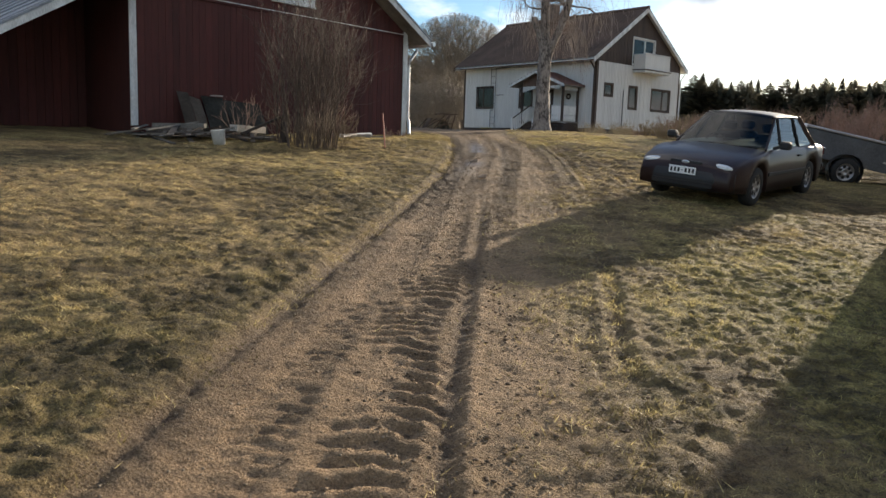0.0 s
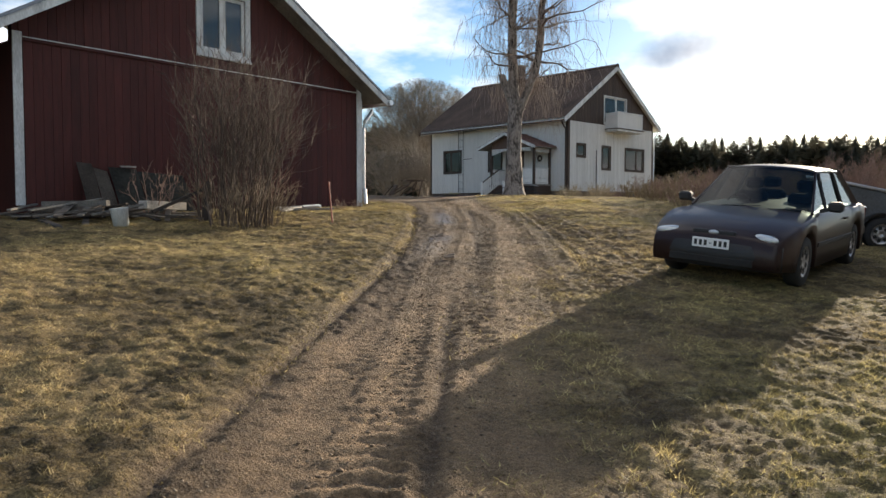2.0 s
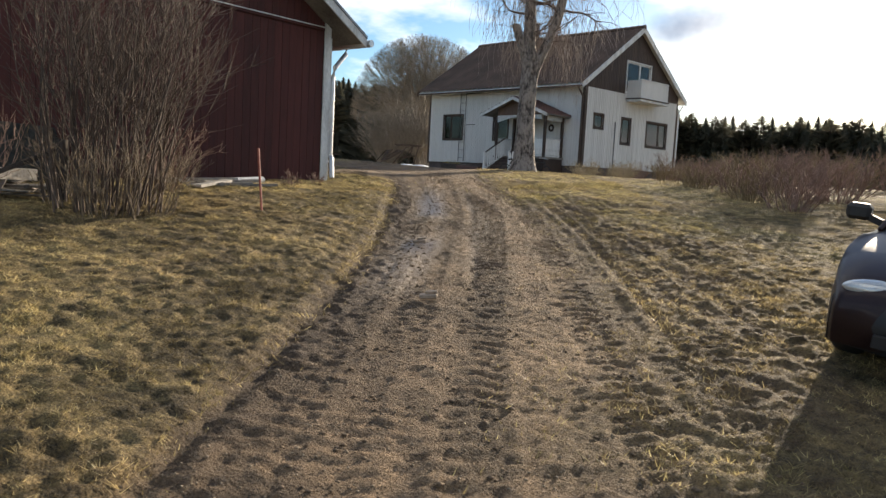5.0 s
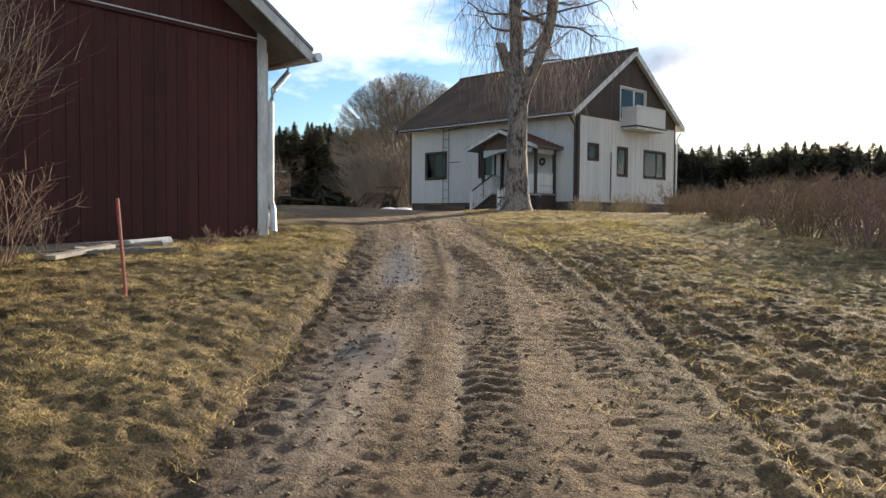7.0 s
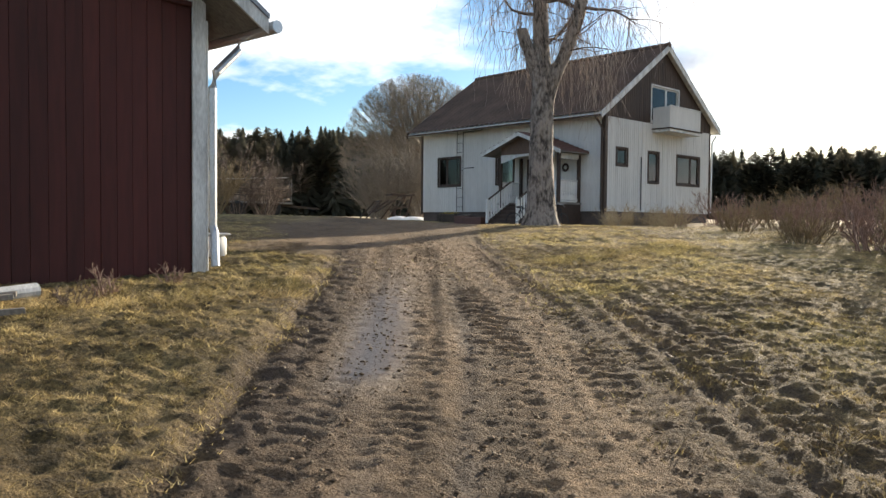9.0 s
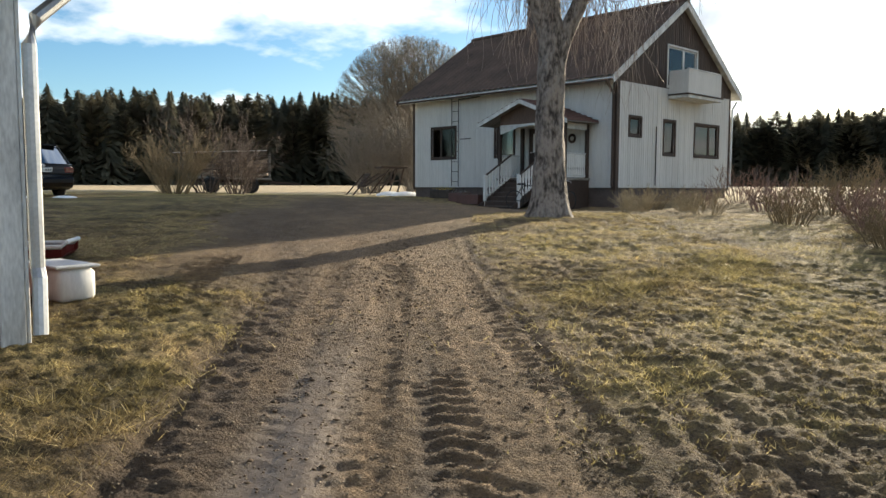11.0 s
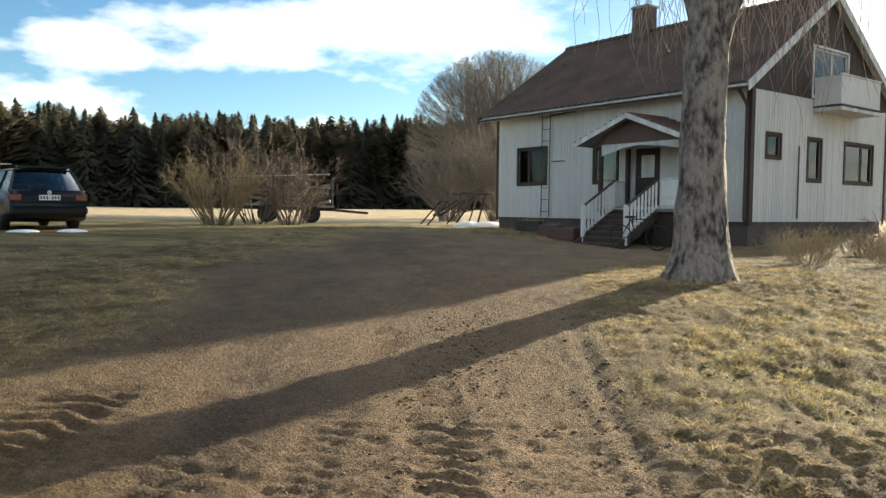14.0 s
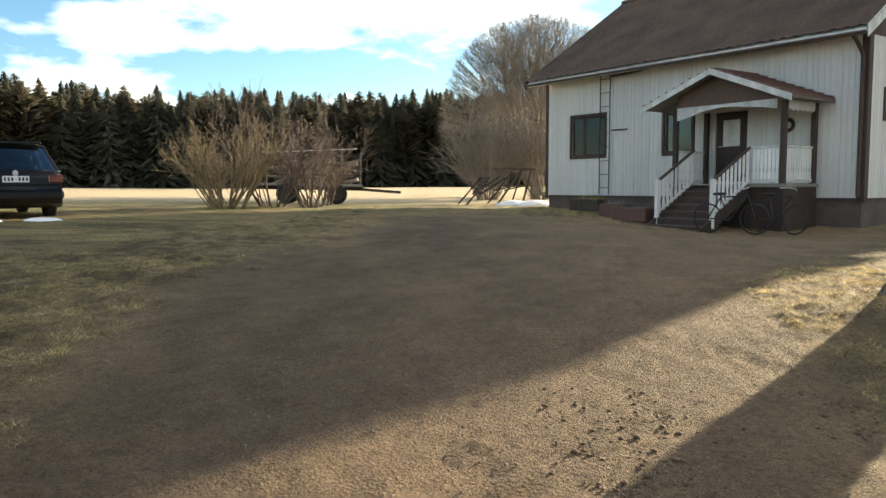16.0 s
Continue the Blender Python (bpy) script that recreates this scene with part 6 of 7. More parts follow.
plank(bw(1.35, 1.6, zg + 0.05), bw(2.7, 1.3, zg + 0.07), 0.16, 0.06, "weathered grey plank in a loose pile by the barn", "plank", M_GREYWOOD)
plank(bw(1.30, 1.95, zg + 0.10), bw(2.08, 2.22, zg + 0.48), 0.10, 0.05, "dark rotten plank propped on the post", "plank", M_ROTWOOD)
pb = bw(2.10, 2.27)
tagged(part("post", trunk_mesh([(pb[0], pb[1], pb[2] - 0.08), (pb[0] + 0.01, pb[1], pb[2] + 0.25), (pb[0] - 0.01, pb[1] + 0.02, pb[2] + 0.45), (pb[0] + 0.02, pb[1] + 0.02, pb[2] + 0.66)], [0.085, 0.075, 0.07, 0.055], 10, 7, 0.3), M_ROTWOOD, smooth=True), "dark rotten stump of a post beside the lilac", "post")
for i in range(10):
    u, out = prng.uniform(3.9, 5.6), prng.uniform(0.5, 1.7)
    z = land_at(*bw(u, out)[:2]) + 0.04
    an = prng.uniform(-1.2, 1.2)
    ln = prng.uniform(0.2, 0.5)
    plank(bw(u - ln * math.cos(an), out - ln * math.sin(an), z), bw(u + ln * math.cos(an), out + ln * math.sin(an), z + prng.uniform(0.0, 0.09)), prng.uniform(0.06, 0.15), 0.04, mat_=prng.choice((M_GREYWOOD, M_PALEWOOD)))
# boards and a dark sheet leaning on the wall
for u0, u1, ztop, tilt, mt, lab in ((0.95, 1.22, 3.66, 0.1, M_HEAPWOOD, "grey warped board leaning against the barn wall"), (1.24, 1.50, 3.58, 0.3, M_HEAPWOOD, "grey warped board leaning against the barn wall"), (1.52, 2.05, 3.60, 0.1, M_DARKSHEET, "dark greenish sheet leaning against the barn wall"), (2.07, 3.0, 3.54, 0.2, M_DARKSHEET, "dark greenish sheet leaning against the barn wall")):
    zb = bw(u0, 0.5)[2] - 0.03
    bm = bmesh.new()
    n = 6
    rows = [[bm.verts.new(bw(ua + 0.05 * f, 0.10 + 0.38 * f + 0.03 * math.sin(3.1 * f), (ztop - tilt * 0.2 * e) * (1 - f) + zb * f)) for e, ua in ((0, u0), (1, u1))] for f in [k / n for k in range(n + 1)]]
    for r0, r1 in zip(rows, rows[1:]):
        bm.faces.new((r0[0], r0[1], r1[1], r1[0]))
    bmesh.ops.solidify(bm, geom=bm.faces[:], thickness=0.028)
    tagged(part("leaning_board", bm, mt), lab, "board", "boards leaning on the barn")
plank(bw(1.72, 0.16, 3.61), bw(2.0, 0.18, 3.615), 0.06, 0.03, "short pale lath lying on the leaning sheet", "lath", M_PALEWOOD, "laths")
bp = bw(0.62, 2.25)
tagged(part("bucket", lathe([(0.001, 0.0), (0.14, 0.0), (0.165, 0.34), (0.175, 0.355), (0.16, 0.345), (0.135, 0.02), (0.001, 0.02)], 24, Matrix.Translation((bp[0], bp[1], bp[2])) @ Matrix.Rotation(radians(7), 4, "X") @ Matrix.Scale(0.80, 4)), M_OLDWHITE, smooth=True), "dented white bucket beside the plank pile", "bucket")
# old sheets and a length of white gutter in the grass
p, q = bw(5.40, 0.78), bw(5.95, 0.70)
tagged(part("gutter_length", tube([(p[0], p[1], p[2] + 0.05), (q[0], q[1], q[2] + 0.06)], 0.06, 12), M_OLDWHITE), "loose length of white gutter pipe lying in the grass", "pipe")
bm = bmesh.new()
cs_ = [bw(4.2, 0.35), bw(5.15, 0.35), bw(5.2, 0.95), bw(4.0, 1.1)]
bm.faces.new([bm.verts.new((c[0], c[1], c[2] + 0.07)) for c in cs_])
bmesh.ops.solidify(bm, geom=bm.faces[:], thickness=0.02)
tagged(part("metal_sheet", bm, M_ROOFMETAL), "grey roofing sheet lying by the barn wall", "metal sheet")
# red marker rod
mx, my = -13.42, 12.12
tagged(part("marker_rod", tube([(mx + 0.02, my, land_at(mx, my) - 0.1), (mx - 0.06, my - 0.03, 3.34)], 0.014, 8), M_ORANGE), "thin faded red marker rod stuck in the turf", "marker rod")
# chip of wood on the drive
for x, y, rz in ((-11.535, 12.96, 55), (-9.683, 11.402, 40)):
    bm = bmesh.new()
    box(bm, -0.07, 0.07, -0.028, 0.028, -0.005, 0.030, bevel=0.008)
    box(bm, -0.02, 0.075, -0.010, 0.022, 0.028, 0.052, bevel=0.006)
    bmesh.ops.transform(bm, matrix=pose(x, y, land_at(x, y) + 0.012, 8, -6, rz), verts=bm.verts)
    tagged(part("wood_chip", bm, M_BIRCHWHITE), "pale splintered chip of wood lying on the drive", "wood chip", "wood chips on the drive")
# white tub by the downpipe
tub = thing("plastic_tub", "white plastic tub standing by the barn corner", "tub", pose(-18.44, 16.20, land_at(-18.44, 16.20) - 0.02, 0, 0, 97) @ Matrix.Scale(0.8, 4))
bm = bmesh.new()
box(bm, -0.20, 0.20, -0.42, 0.42, 0.0, 0.36, bevel=0.06)
part("body", bm, M_WHITE, tub, smooth=True)
part("rim", boxm(-0.225, 0.225, -0.445, 0.445, 0.35, 0.38, bevel=0.012), M_WHITE, tub)
# sled
sled = thing("sled", "faded red plastic sled with a worn white rim", "sled", pose(-21.22, 16.42, land_at(-21.22, 16.42), 0, 0, 242))
bm = bmesh.new()
prof = [(-0.75, 0.34, 0.07), (-0.70, 0.36, 0.02), (0.45, 0.36, 0.02), (0.70, 0.33, 0.05), (0.82, 0.28, 0.11)]
cols = [[bm.verts.new((x, y, z + dz)) for y, dz in ((-w, 0.11), (-w * 0.9, 0.0), (w * 0.9, 0.0), (w, 0.11))] for x, w, z in prof]
for a, b in zip(cols, cols[1:]):
    for i in range(3):
        bm.faces.new((a[i], a[i + 1], b[i + 1], b[i]))
bmesh.ops.solidify(bm, geom=bm.faces[:], thickness=0.012)
part("hull", bm, M_REDPLASTIC, sled)
for s in (-1, 1):
    part("rim", tube([(x, s * w * 1.02, z + 0.115) for x, w, z in prof], 0.026, 8), M_WHITE, sled, "white rim")
part("rim", tube([(-0.75, -0.34, 0.185), (-0.75, 0.34, 0.185)], 0.026, 8), M_WHITE, sled, "white rim")
# wheelbarrow with a sheet of snow, at the barn's far corner
wbx, wby = -23.25, 16.35
wbar = thing("wheelbarrow", "black-handled wheelbarrow with old snow in its tray", "wheelbarrow", pose(wbx, wby, land_at(wbx, wby), 0, 0, 170))
part("tray", prism([(-0.35, 0.55), (0.45, 0.62), (0.35, 0.30), (-0.2, 0.28)], "y", -0.3, 0.3), M_TRAILER, wbar)
for s in (-1, 1):
    part("handle", tube([(0.6, s * 0.18, 0.25), (-0.3, s * 0.26, 0.40), (-1.0, s * 0.30, 0.75)], 0.018, 8), M_BLACK, wbar)
    part("leg", tube([(-0.25, s * 0.25, 0.40), (-0.35, s * 0.27, 0.0)], 0.016, 8), M_BLACK, wbar)
wheel(wbar, 0.65, 0, 0.19, 1)
bm = bmesh.new()
bmesh.ops.create_icosphere(bm, subdivisions=3, radius=0.4, matrix=Matrix.Translation((0.05, 0, 0.60)) @ Matrix.Diagonal((0.9, 0.65, 0.35, 1)))
part("snow", bm, M_SNOW, wbar, smooth=True)

# ---- the yard's far side ----
for i, (x, y, rx, ry) in enumerate(((-33.75, 20.0, 0.35, 0.16), (-33.6, 20.95, 0.4, 0.14), (-39.3, 36.9, 0.5, 0.35), (-38.9, 37.6, 0.6, 0.4))):
    bm = bmesh.new()
    bmesh.ops.create_icosphere(bm, subdivisions=3, radius=1.0, matrix=Matrix.Translation((x, y, land_at(x, y) - 0.01)) @ Matrix.Diagonal((rx * 0.6, ry * 2.2, 0.07 if i < 2 else 0.22, 1)))
    for v in bm.verts:
        v.co += Vector((noise.noise(v.co * 3), noise.noise(v.co * 3 + Vector((5, 0, 0))), 0)) * 0.08
    tagged(part("snow_patch", bm, M_SNOW, smooth=True), "last patch of old snow on the turf", "snow", "snow patches")


def log_wagon(at, rz, label, length=3.6, mesh_side=True, load=1.0, seed=3):
    t = thing("log_trailer", label, "trailer", on_slope(at[0], at[1], rz, lift=0.0))
    rng = random.Random(seed)
    part("bed", boxm(-length / 2, length / 2, -0.75, 0.75, 0.58, 0.66, bevel=0.01), M_GREYWOOD, t)
    for s in (-1, 1):
        part("bed_beam", boxm(-length / 2, length / 2, s * 0.5 - 0.05, s * 0.5 + 0.05, 0.46, 0.58), M_BROWN, t)
        for ax in (-0.3, 0.45):
            wheel(t, ax * length * 0.6, s * 0.72, 0.33, s, M_ROTWOOD)
        for x in np.linspace(-length / 2 + 0.06, length / 2 - 0.06, 4):
            part("stake", tube([(x, s * 0.72, 0.6), (x, s * 0.74, 1.72 if mesh_side else 1.15)], 0.022, 6), M_GREYWOOD, t)
        if mesh_side:
            for z in (0.95, 1.25, 1.6):
                part("side_rail", tube([(-length / 2, s * 0.74, z), (length / 2, s * 0.74, z)], 0.018, 6), M_ROTWOOD, t)
    for x in (-length / 2 + 0.03, length / 2 - 0.03):
        for z in ((0.8, 1.1, 1.4, 1.68) if mesh_side else (0.8, 1.08)):
            part("end_rail", tube([(x, -0.74, z), (x, 0.74, z)], 0.015, 6), M_GREYWOOD, t)
    part("drawbar", beam((length / 2, 0, 0.5), (length / 2 + 1.3, 0, 0.42), 0.09, 0.09), M_BROWN, t)
    k = 0
    for row in range(int(5 * load)):
        for j in range(8):
            r = rng.uniform(0.05, 0.085)
            y, z = -0.6 + j * 0.17 + rng.uniform(-0.03, 0.03), 0.74 + row * 0.15
            a = rng.uniform(-0.16, 0.16)
            if mesh_side:
                x, hl_ = rng.uniform(-length / 2 + 0.5, length / 2 - 0.5), rng.uniform(0.25, 0.5)
                part("log", tube([(x - hl_, max(-0.66, min(0.66, y + rng.uniform(-0.35, 0.35))), z + a), (x + hl_, max(-0.66, min(0.66, y + rng.uniform(-0.35, 0.35))), z - a)], r * 0.8, 7), M_BIRCHWHITE, t)
            else:
                part("log", tube([(-length / 2 + rng.uniform(0.1, 0.4), y, z + a), (length / 2 - rng.uniform(0.1, 0.5), y + rng.uniform(-0.1, 0.1), z - a)], r, 8), M_BIRCHWHITE, t)
    part("board_on_top", beam((-length * 0.6, -0.3, 1.62), (length * 0.45, 0.2, 1.86), 0.18, 0.035), M_OLDWHITE, t)
    return t


log_wagon((-41.6, 29.9), 62, "log trailer with railed sides, half full of firewood poles")
log_wagon((-43.8, 19.4), 100, "low trailer stacked with poles and grey boards", 4.2, False, 0.7, 9)


def garden_swing():
    t = thing("garden_swing", "dark wooden garden swing, its frame sunk askew beside the house", "garden swing", pose(-41.5, 38.0, land_at(-41.5, 38.0), 0, 0, 66))
    for y in (-0.75, 0.75):
        part("leg", beam((-1.45, y, 0.0), (-0.55, y * 0.9, 1.05), 0.06, 0.06), M_BROWN, t)
        part("leg", beam((-0.25, y, 0.0), (0.75, y * 0.8, 1.32), 0.06, 0.06), M_BROWN, t)
        part("leg", beam((0.75, y, 0.0), (1.15, y * 0.8, 1.32), 0.06, 0.06), M_BROWN, t)
        part("side_rail", beam((0.05, y * 0.85, 0.55), (1.0, y * 0.85, 0.75), 0.04, 0.05), M_BROWN, t)
    for x in (0.1, 1.2):
        part("top_beam", beam((x, -0.7, 1.36), (x, 0.7, 1.36), 0.06, 0.07), M_BROWN, t)
    for y in (-0.68, 0.68):
        part("top_rail", beam((0.0, y, 1.40), (1.3, y, 1.36), 0.06, 0.06), M_BROWN, t)
    # the bench hangs tipped on its back
    for k in range(9):
        f = k / 8
        part("seat_slat", beam((-0.85 + 1.0 * f, -0.65, 0.42 + 0.62 * f), (-0.85 + 1.0 * f, 0.65, 0.42 + 0.62 * f), 0.10, 0.022), M_BROWN, t)
    for k in range(5):
        f = k / 4
        part("back_slat", beam((-0.82 + 0.28 * f, -0.65, 0.48 + 0.52 * f), (-0.82 + 0.28 * f, 0.65, 0.48 + 0.52 * f), 0.022, 0.10), M_BROWN, t)
    part("bench_side", beam((-0.9, -0.66, 0.40), (0.2, -0.66, 1.08), 0.05, 0.07), M_BROWN, t)
    part("bench_side", beam((-0.9, 0.66, 0.40), (0.2, 0.66, 1.08), 0.05, 0.07), M_BROWN, t)
    return t


garden_swing()


# ---- by the steps ----
def bicycle(x, y, rz, lean=6):
    t = thing("bicycle", "dark old bicycle leaning by the porch steps", "bicycle", pose(x, y, land_at(x, y), lean, 0, rz))
    for cx in (-0.52, 0.52):
        c = Matrix.Translation((cx, 0, 0.34)) @ Matrix.Rotation(radians(90), 4, "X")
        w = part("wheel", lathe([(0.315, -0.016), (0.34, 0.0), (0.315, 0.016), (0.305, 0.0), (0.315, -0.016)], 28, c), M_TYRE, t)
        for k in range(10):
            a = k * math.tau / 10
            part("spoke", tube([(cx, 0, 0.34), (cx + 0.31 * math.cos(a), 0, 0.34 + 0.31 * math.sin(a))], 0.002, 4), M_BLACK, w)
    pts = {"h": (0.38, 0, 0.85), "b": (-0.05, 0, 0.30), "s": (-0.22, 0, 0.82), "r": (-0.52, 0, 0.34), "f": (0.52, 0, 0.34)}
    for a, b in (("h", "b"), ("h", "s"), ("s", "b"), ("s", "r"), ("b", "r"), ("h", "f")):
        part("frame_tube", tube([pts[a], pts[b]], 0.016, 8), M_BLACK, t)
    part("handlebar", tube([(0.25, -0.28, 1.0), (0.37, -0.1, 1.02), (0.37, 0.1, 1.02), (0.25, 0.28, 1.0)], 0.013, 8), M_METAL, t)
    part("saddle", boxm(-0.38, -0.10, -0.08, 0.08, 0.86, 0.92, bevel=0.025), M_BLACK, t)
    return t


bicycle(-28.3, 33.9, 14)
bicycle(-27.9, 34.9, -8, -7)


def planter(x, y, rz, w=0.9, flowers=None, seed=1, mat_=None, label=""):
    t = thing("planter", label or "red-brown wooden planter box with withered plants", "planter", pose(x, y, land_at(x, y), 0, 0, rz), "planters by the steps")
    part("box", boxm(-w / 2, w / 2, -0.22, 0.22, 0.0, 0.34, bevel=0.012), mat_ or M_REDMETAL, t)
    part("soil", boxm(-w / 2 + 0.03, w / 2 - 0.03, -0.19, 0.19, 0.34, 0.36), M_PLINTH, t)
    rng = np.random.default_rng(seed)
    segs = []
    for k in range(40):
        limb(rng, (rng.uniform(-w / 2.3, w / 2.3), rng.uniform(-0.17, 0.17), 0.35), (rng.normal(0, 0.5), rng.normal(0, 0.5), 1), rng.uniform(0.06, 0.2), 0.006, segs, 3, 0.3)
    v, f = tubes(segs, 3)
    tagged(arrays("stalk_mass", v, f, flowers or M_SHRUB, t), kind="stuff")
    return t


planter(-31.5, 34.35, 8, 1.0, None, 2)
planter(-32.6, 34.9, 5, 0.8, M_GREYWOOD, 3)
planter(-34.9, 36.2, 0, 1.2, M_YELLOW, 4, M_ROTWOOD, "dark wooden planter with yellow spring flowers by the plinth")
wr = thing("wreath", "small dark wreath hanging on the porch wall", "wreath", pose(-28.85, 36.93, 5.75, 90, 0, 0))
part("ring", lathe([(0.13, -0.04), (0.18, 0.0), (0.13, 0.04), (0.08, 0.0), (0.13, -0.04)], 20), M_BROWN, wr)

# ---- bushes ----

bush("lilac_bush", (-13.80, 10.42), 2.35, 3.4, 78, M_LILAC, "tall bare lilac bush in front of the barn wall", 21, 0.20, 2, 5, "", 0.004, 0.012)
bush("bare_bush", (-13.55, 10.45), 0.75, 3.6, 60, M_DRYSTALK2, "ragged dry suckers and grass round the lilac's foot", 27, 0.7, 2, 3, "", 0.004, 0.006)
for i, (u, out, h, st) in enumerate(((1.6, 1.5, 0.8, 12), (2.3, 1.9, 0.75, 16), (3.6, 1.7, 0.8, 18), (4.4, 1.0, 0.6, 12), (6.4, 0.9, 0.22, 14), (5.9, 1.4, 0.2, 12), (7.1, 0.7, 0.2, 12))):
    lu = bw(u, out)
    bush("bare_bush", (lu[0], lu[1]), h, h * 1.2, st, M_SHRUB if i % 2 else M_REDSHRUB, "tangle of dead stalks among the boards by the barn", 130 + i, 0.75, 2, 3, "dead stalks by the barn", 0.004, 0.007)
for i, (x, y, h, w, st, mt) in enumerate(((-37.4, 25.7, 1.75, 2.4, 46, M_SHRUBY), (-37.7, 27.0, 2.7, 1.9, 16, M_SHRUB), (-37.4, 28.1, 2.2, 2.0, 18, M_SHRUB), (-38.4, 28.9, 1.8, 1.8, 14, M_SHRUB))):
    bush("bare_bush", (x, y), h, w, st, mt, "yellowish bare bush at the yard's edge" if mt is M_SHRUBY else "grey-brown bare bush at the yard's edge", 40 + i, 1.0, 2, 6, "bushes at the yard's edge", 0.007, 0.022)
for i, (x, y, h, w) in enumerate(((-17.3, 28.0, 0.8, 1.6), (-15.6, 27.2, 0.9, 1.7), (-14.2, 26.6, 1.2, 2.0), (-13.0, 25.9, 1.1, 2.0), (-11.6, 25.4, 1.5, 2.2), (-15.0, 29.8, 1.5, 2.2), (-16.8, 31.5, 1.4, 2.2), (-20.0, 33.2, 0.9, 2.0), (-22.6, 34.6, 0.9, 1.8), (-12.6, 28.6, 1.7, 2.4), (-10.2, 27.6, 1.7, 2.6), (-8.6, 26.2, 1.7, 2.6), (-18.6, 34.8, 1.3, 2.2), (-14.5, 33.5, 1.8, 2.4), (-11.0, 31.6, 2.0, 2.6), (-24.6, 35.6, 0.8, 1.4), (-8.2, 30.0, 2.2, 2.6), (-6.6, 27.4, 1.8, 2.4), (-12.4, 22.9, 1.15, 2.0), (-11.2, 22.0, 1.35, 2.2), (-13.4, 24.4, 0.9, 1.8), (-14.9, 25.4, 0.75, 1.6), (-12.0, 24.4, 1.35, 2.2), (-16.4, 29.4, 1.1, 2.0), (-18.0, 31.8, 1.2, 2.2), (-21.0, 36.6, 1.3, 2.4), (-23.6, 39.5, 1.6, 2.6), (-20.8, 41.5, 2.0, 3.0), (-17.4, 37.5, 1.9, 2.8), (-13.6, 36.4, 2.1, 3.0), (-10.4, 34.5, 2.2, 3.0))):
    bush("bare_bush", (x, y), h * 0.66, w, 34, M_REDSHRUB if i % 3 else M_SHRUBY, "low reddish bare shrub in dry grass" if i % 3 else "low straw-coloured shrub in dry grass", 160 + i, 0.9, 2, 4, "shrubs in the garden", 0.007, 0.012)
for i, (x, y) in enumerate(((-21.3, 29.3), (-22.0, 30.6), (-20.4, 30.2), (-23.2, 32.2), (-21.6, 32.4), (-24.4, 34.0), (-22.8, 34.2), (-19.4, 29.0))):
    bush("dry_weeds", (x, y), 0.55, 1.3, 40, M_DRYSTALK, "clump of dry straw-coloured weeds in the garden bed", 230 + i, 1.0, 2, 3, "dry weeds by the house", 0.004, 0.005, "weeds")
bush("bare_bush", (-49.0, 43.4), 3.8, 3.4, 60, M_WILLOW, "dense brown bare thicket below the willow", 90, 0.8, 2, 6, "", 0.011, 0.03)
bush("bare_bush", (-47.6, 46.0), 4.4, 3.6, 60, M_WILLOW, "dense brown bare thicket below the willow", 91, 0.8, 2, 6, "", 0.011, 0.03)

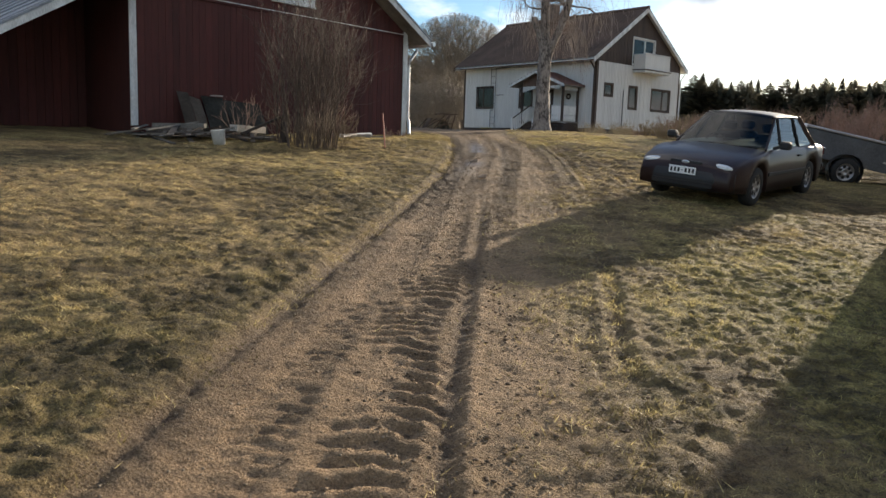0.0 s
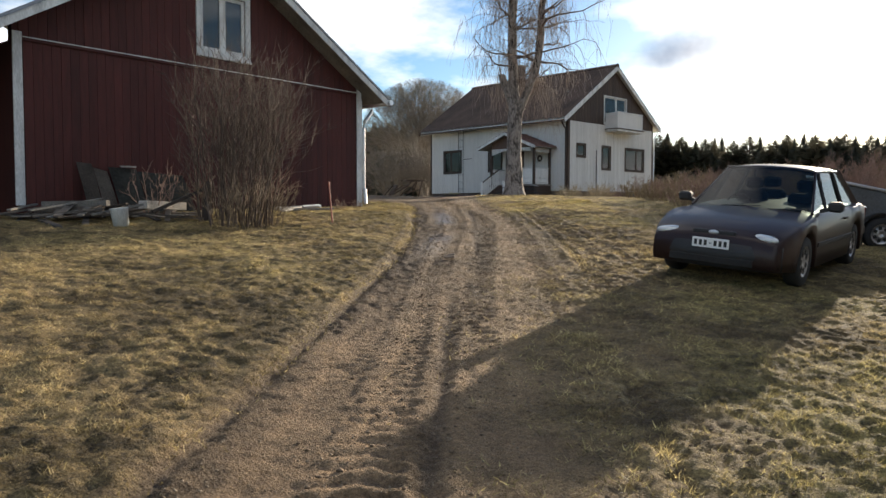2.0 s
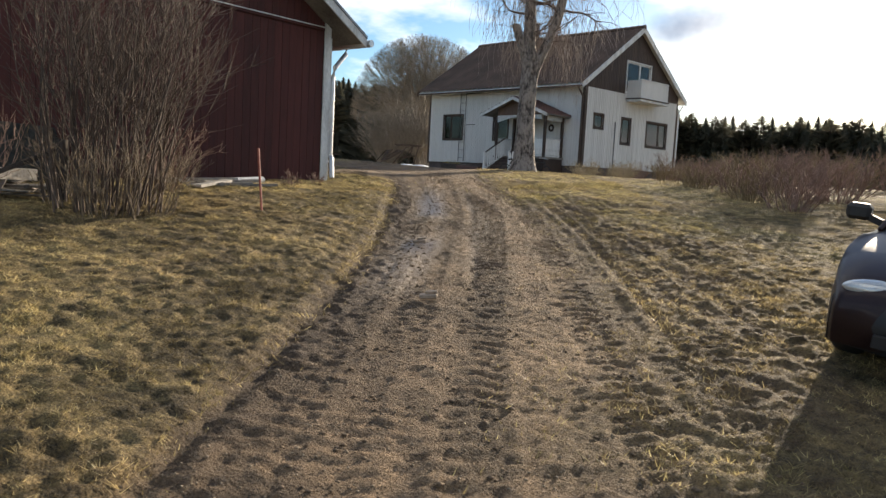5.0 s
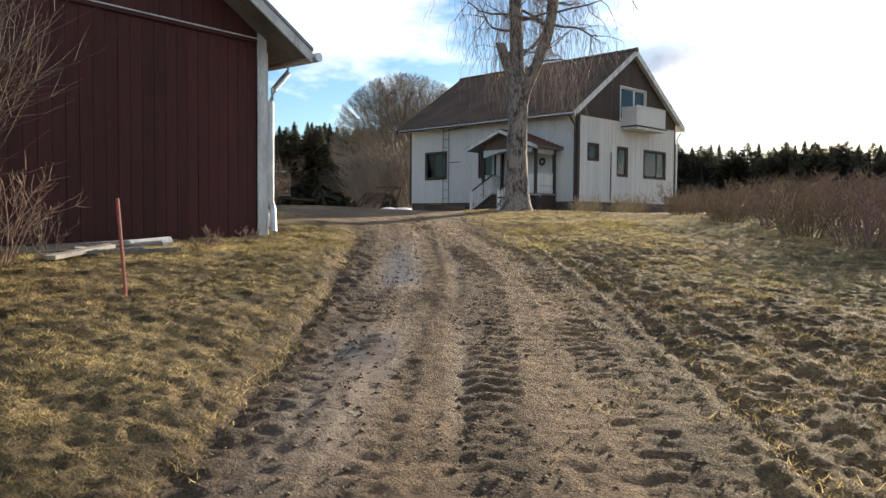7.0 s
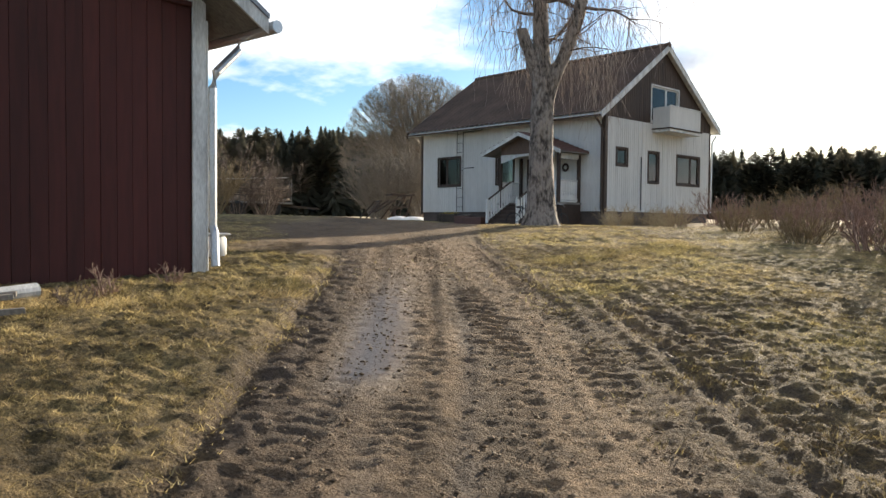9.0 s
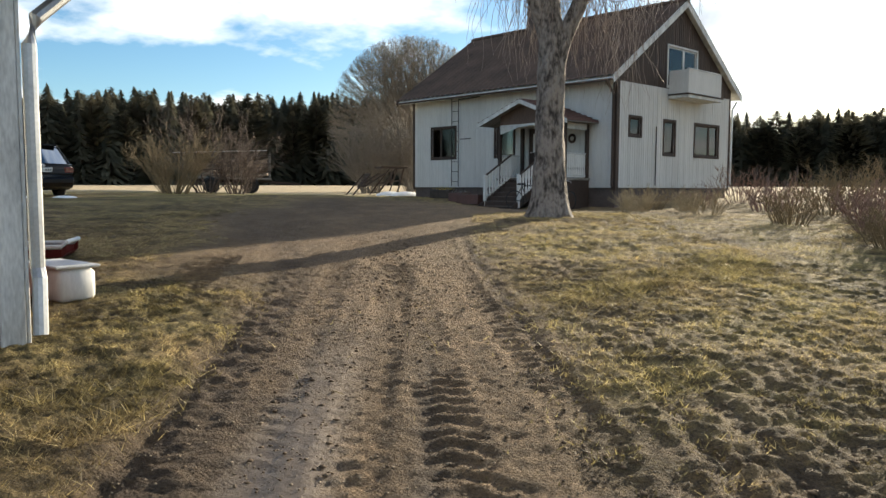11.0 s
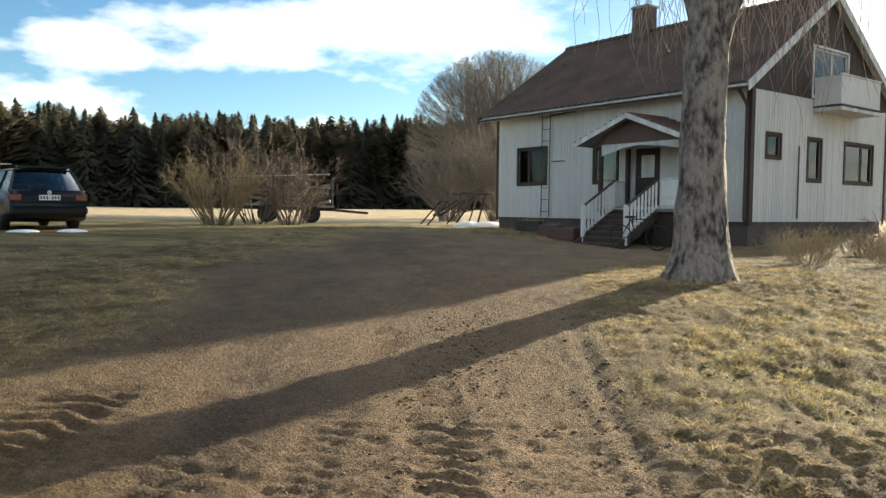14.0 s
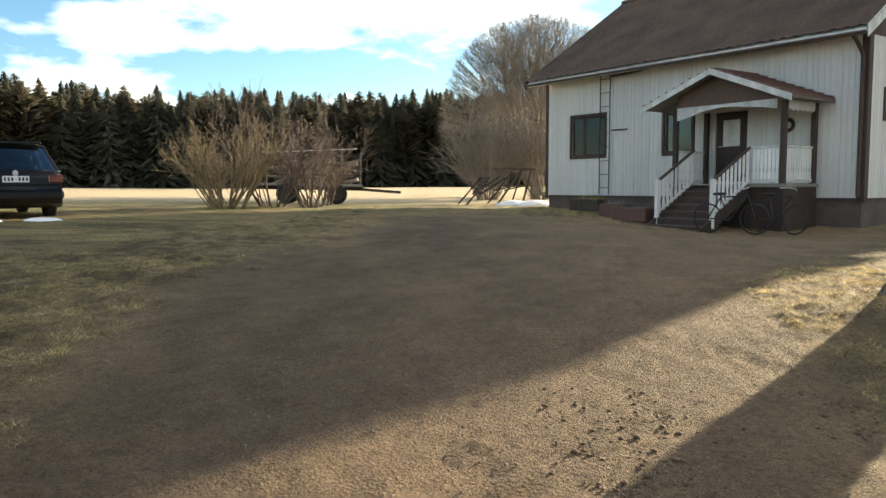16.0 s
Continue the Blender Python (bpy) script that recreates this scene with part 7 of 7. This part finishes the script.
# ---- turf ----
def turf():
    """Short matted blades over the turf near the drive, one joined mass."""
    rng = np.random.default_rng(77)
    n = 1900000
    s = rng.uniform(0.8, 34.5, n)
    c = np.concatenate([rng.uniform(-9.0, 9.5, n // 3), rng.uniform(-4.2, 5.2, n - n // 3)])
    x, y = (c - s) * R2, (s + c) * R2
    l, r = road_edges(s)
    jit = 0.5 * (value_noise(s * 1.7, c * 1.7, 8) - 0.5)
    bare = sig((c - l - 0.06 + jit * 0.3) / 0.05) * sig((r - c + jit * (1.1 - 0.8 * sig((s - 22) / 1))) / (0.22 - 0.14 * sig((s - 22) / 1))) * sig((29 - s) / 1.0)
    worn = np.exp(-((c - r - 0.5) / 0.7) ** 2) * np.clip(value_noise(s * 2.2, c * 2.2, 14) * 2 - 0.55, 0, 1) * 0.8
    worn = np.maximum(worn, 0.45 * churned(s, c))
    tuft = np.clip(value_noise(s * 8, c * 9, 7) * 1.8 - 0.35, 0.2, 1)
    yard = (s > 25.0) & (c > np.maximum(-0.75 - 0.36 * (s - 26), -3.0) - 1.0 * np.exp(-((s - 26.2) / 1.3) ** 2) + 0.8 * (value_noise(s * 3, c * 3, 9) - 0.5)) & (c < np.where(s < 33, 1.9, 1.9 + 0.55 * (s - 33)))
    u, out = (x + 16.161) * -0.1201 + (y - 7.756) * 0.9928, (x + 16.161) * 0.9928 + (y - 7.756) * 0.1201
    inbarn = (out < 0.02) & (u < 8.0)
    inshed = (x > -3.6) & (x < 1.0) & (y > 13.4)
    keep = (rng.uniform(0, 1, n) < (1 - bare) * (1 - worn) * tuft) & ~yard & ~inbarn & ~inshed
    s, c, x, y, tuft = s[keep], c[keep], x[keep], y[keep], tuft[keep]
    m = len(s)
    hump = (value_noise(s * 0.9, c * 0.9, 4) - 0.5) * 0.05
    z = land(x, y) + hump - 0.012 + turf_lumps(s, c)
    near_wall = np.exp(-((x + 15.6) / 0.5) ** 2)
    h = rng.uniform(0.006, 0.029, m) * (0.6 + 0.8 * tuft) * (1 + 1.6 * near_wall)
    a = rng.uniform(0, math.tau, m)
    lean = rng.uniform(0.5, 2.6, m) * h
    w = rng.uniform(0.0016, 0.0042, m)
    dx, dy = np.cos(a), np.sin(a)
    b = rng.uniform(0, math.tau, m)
    px, py = np.cos(b) * w, np.sin(b) * w
    v = np.empty((m, 3, 3))
    v[:, 0] = np.stack([x - px, y - py, z], 1)
    v[:, 1] = np.stack([x + px, y + py, z], 1)
    v[:, 2] = np.stack([x + dx * lean, y + dy * lean, z + h + 0.006], 1)
    f = np.arange(m * 3).reshape(m, 3)
    o = arrays("grass", v.reshape(-1, 3), f, M_GRASS)
    g = np.clip(value_noise(x * 0.22, y * 0.22, 17) * 1.7 - 0.5, 0, 1) * 0.30 + 0.9 * np.exp(-((c - 4.6) / 1.8) ** 2) * sig((9.5 - s) / 2)
    g = np.clip(g, 0, 1) * np.clip(value_noise(s * 1.3, c * 1.3, 18) * 1.6 - 0.1, 0, 1)
    at = o.data.attributes.new("green", "FLOAT", "POINT")
    at.data.foreach_set("value", np.repeat(g, 3).astype(np.float32))
    at = o.data.attributes.new("matted", "FLOAT", "POINT")
    at.data.foreach_set("value", np.repeat(matted_tone(s, c), 3).astype(np.float32))
    tagged(o, "short matted dry grass with green patches beside the drive", "grass", kind="stuff")


turf()


def scatter(name, label, category, n, s0, s1, c_of, size, material, seed, flat=0.7):
    """Small angular lumps strewn over the earth, one joined mass."""
    rng = np.random.default_rng(seed)
    s = rng.uniform(s0, s1, n)
    c = c_of(s, rng, n)
    x, y = (c - s) * R2, (s + c) * R2
    z0, _, _ = relief(s, c)
    z = land(x, y) + z0 + (value_noise(s * 0.9, c * 0.9, 4) - 0.5) * 0.02
    r = size[0] + (size[1] - size[0]) * rng.uniform(0, 1, n) ** 3
    oct_ = np.array([(1, 0, 0), (0, 1, 0), (-1, 0, 0), (0, -1, 0), (0, 0, 1), (0, 0, -1)], float)
    fac = np.array([(0, 1, 4), (1, 2, 4), (2, 3, 4), (3, 0, 4), (1, 0, 5), (2, 1, 5), (3, 2, 5), (0, 3, 5)])
    v = oct_[None] * rng.uniform(0.6, 1.25, (n, 6, 3)) * r[:, None, None]
    v[:, :, 2] *= flat
    a = rng.uniform(0, math.tau, n)
    vx = v[:, :, 0] * np.cos(a)[:, None] - v[:, :, 1] * np.sin(a)[:, None]
    vy = v[:, :, 0] * np.sin(a)[:, None] + v[:, :, 1] * np.cos(a)[:, None]
    v = np.stack([vx + x[:, None], vy + y[:, None], v[:, :, 2] + (z + r * 0.15)[:, None]], -1)
    f = (fac[None] + (np.arange(n) * 6)[:, None, None]).reshape(-1, 3)
    return tagged(arrays(name, v.reshape(-1, 3), f, material), label, category, kind="stuff")


M_CLOD = mat("earth_clods", (0.15, 0.102, 0.062), 0.95, var=0.4, scale=3, fine=40, bump=0.4)
M_PEBBLE = mat("gravel_pebbles", (0.28, 0.215, 0.145), 0.9, var=0.45, scale=3, fine=30, bump=0.3)


def over_drive(s, rng, n):
    l, r = road_edges(s)
    return l + (r - l) * rng.uniform(0.02, 1.12, n)


def along_tracks(s, rng, n):
    rows = (0, 3, 4, 5, 6)
    pick = np.array(rows)[rng.integers(0, len(rows), n)]
    c = np.zeros(n)
    for k in rows:
        c = np.where(pick == k, np.interp(s, TRACKS[k][0], TRACKS[k][1]), c)
    return c + rng.normal(0, 0.16, n)


scatter("gravel", "fine gravel strewn over the earth drive", "gravel", 30000, 0.8, 31.0, over_drive, (0.003, 0.011), M_PEBBLE, 101)
scatter("earth_clods", "dark earth clods thrown up along the wheel tracks", "earth clods", 16000, 0.8, 30.0, along_tracks, (0.004, 0.022), M_CLOD, 102, 0.5)
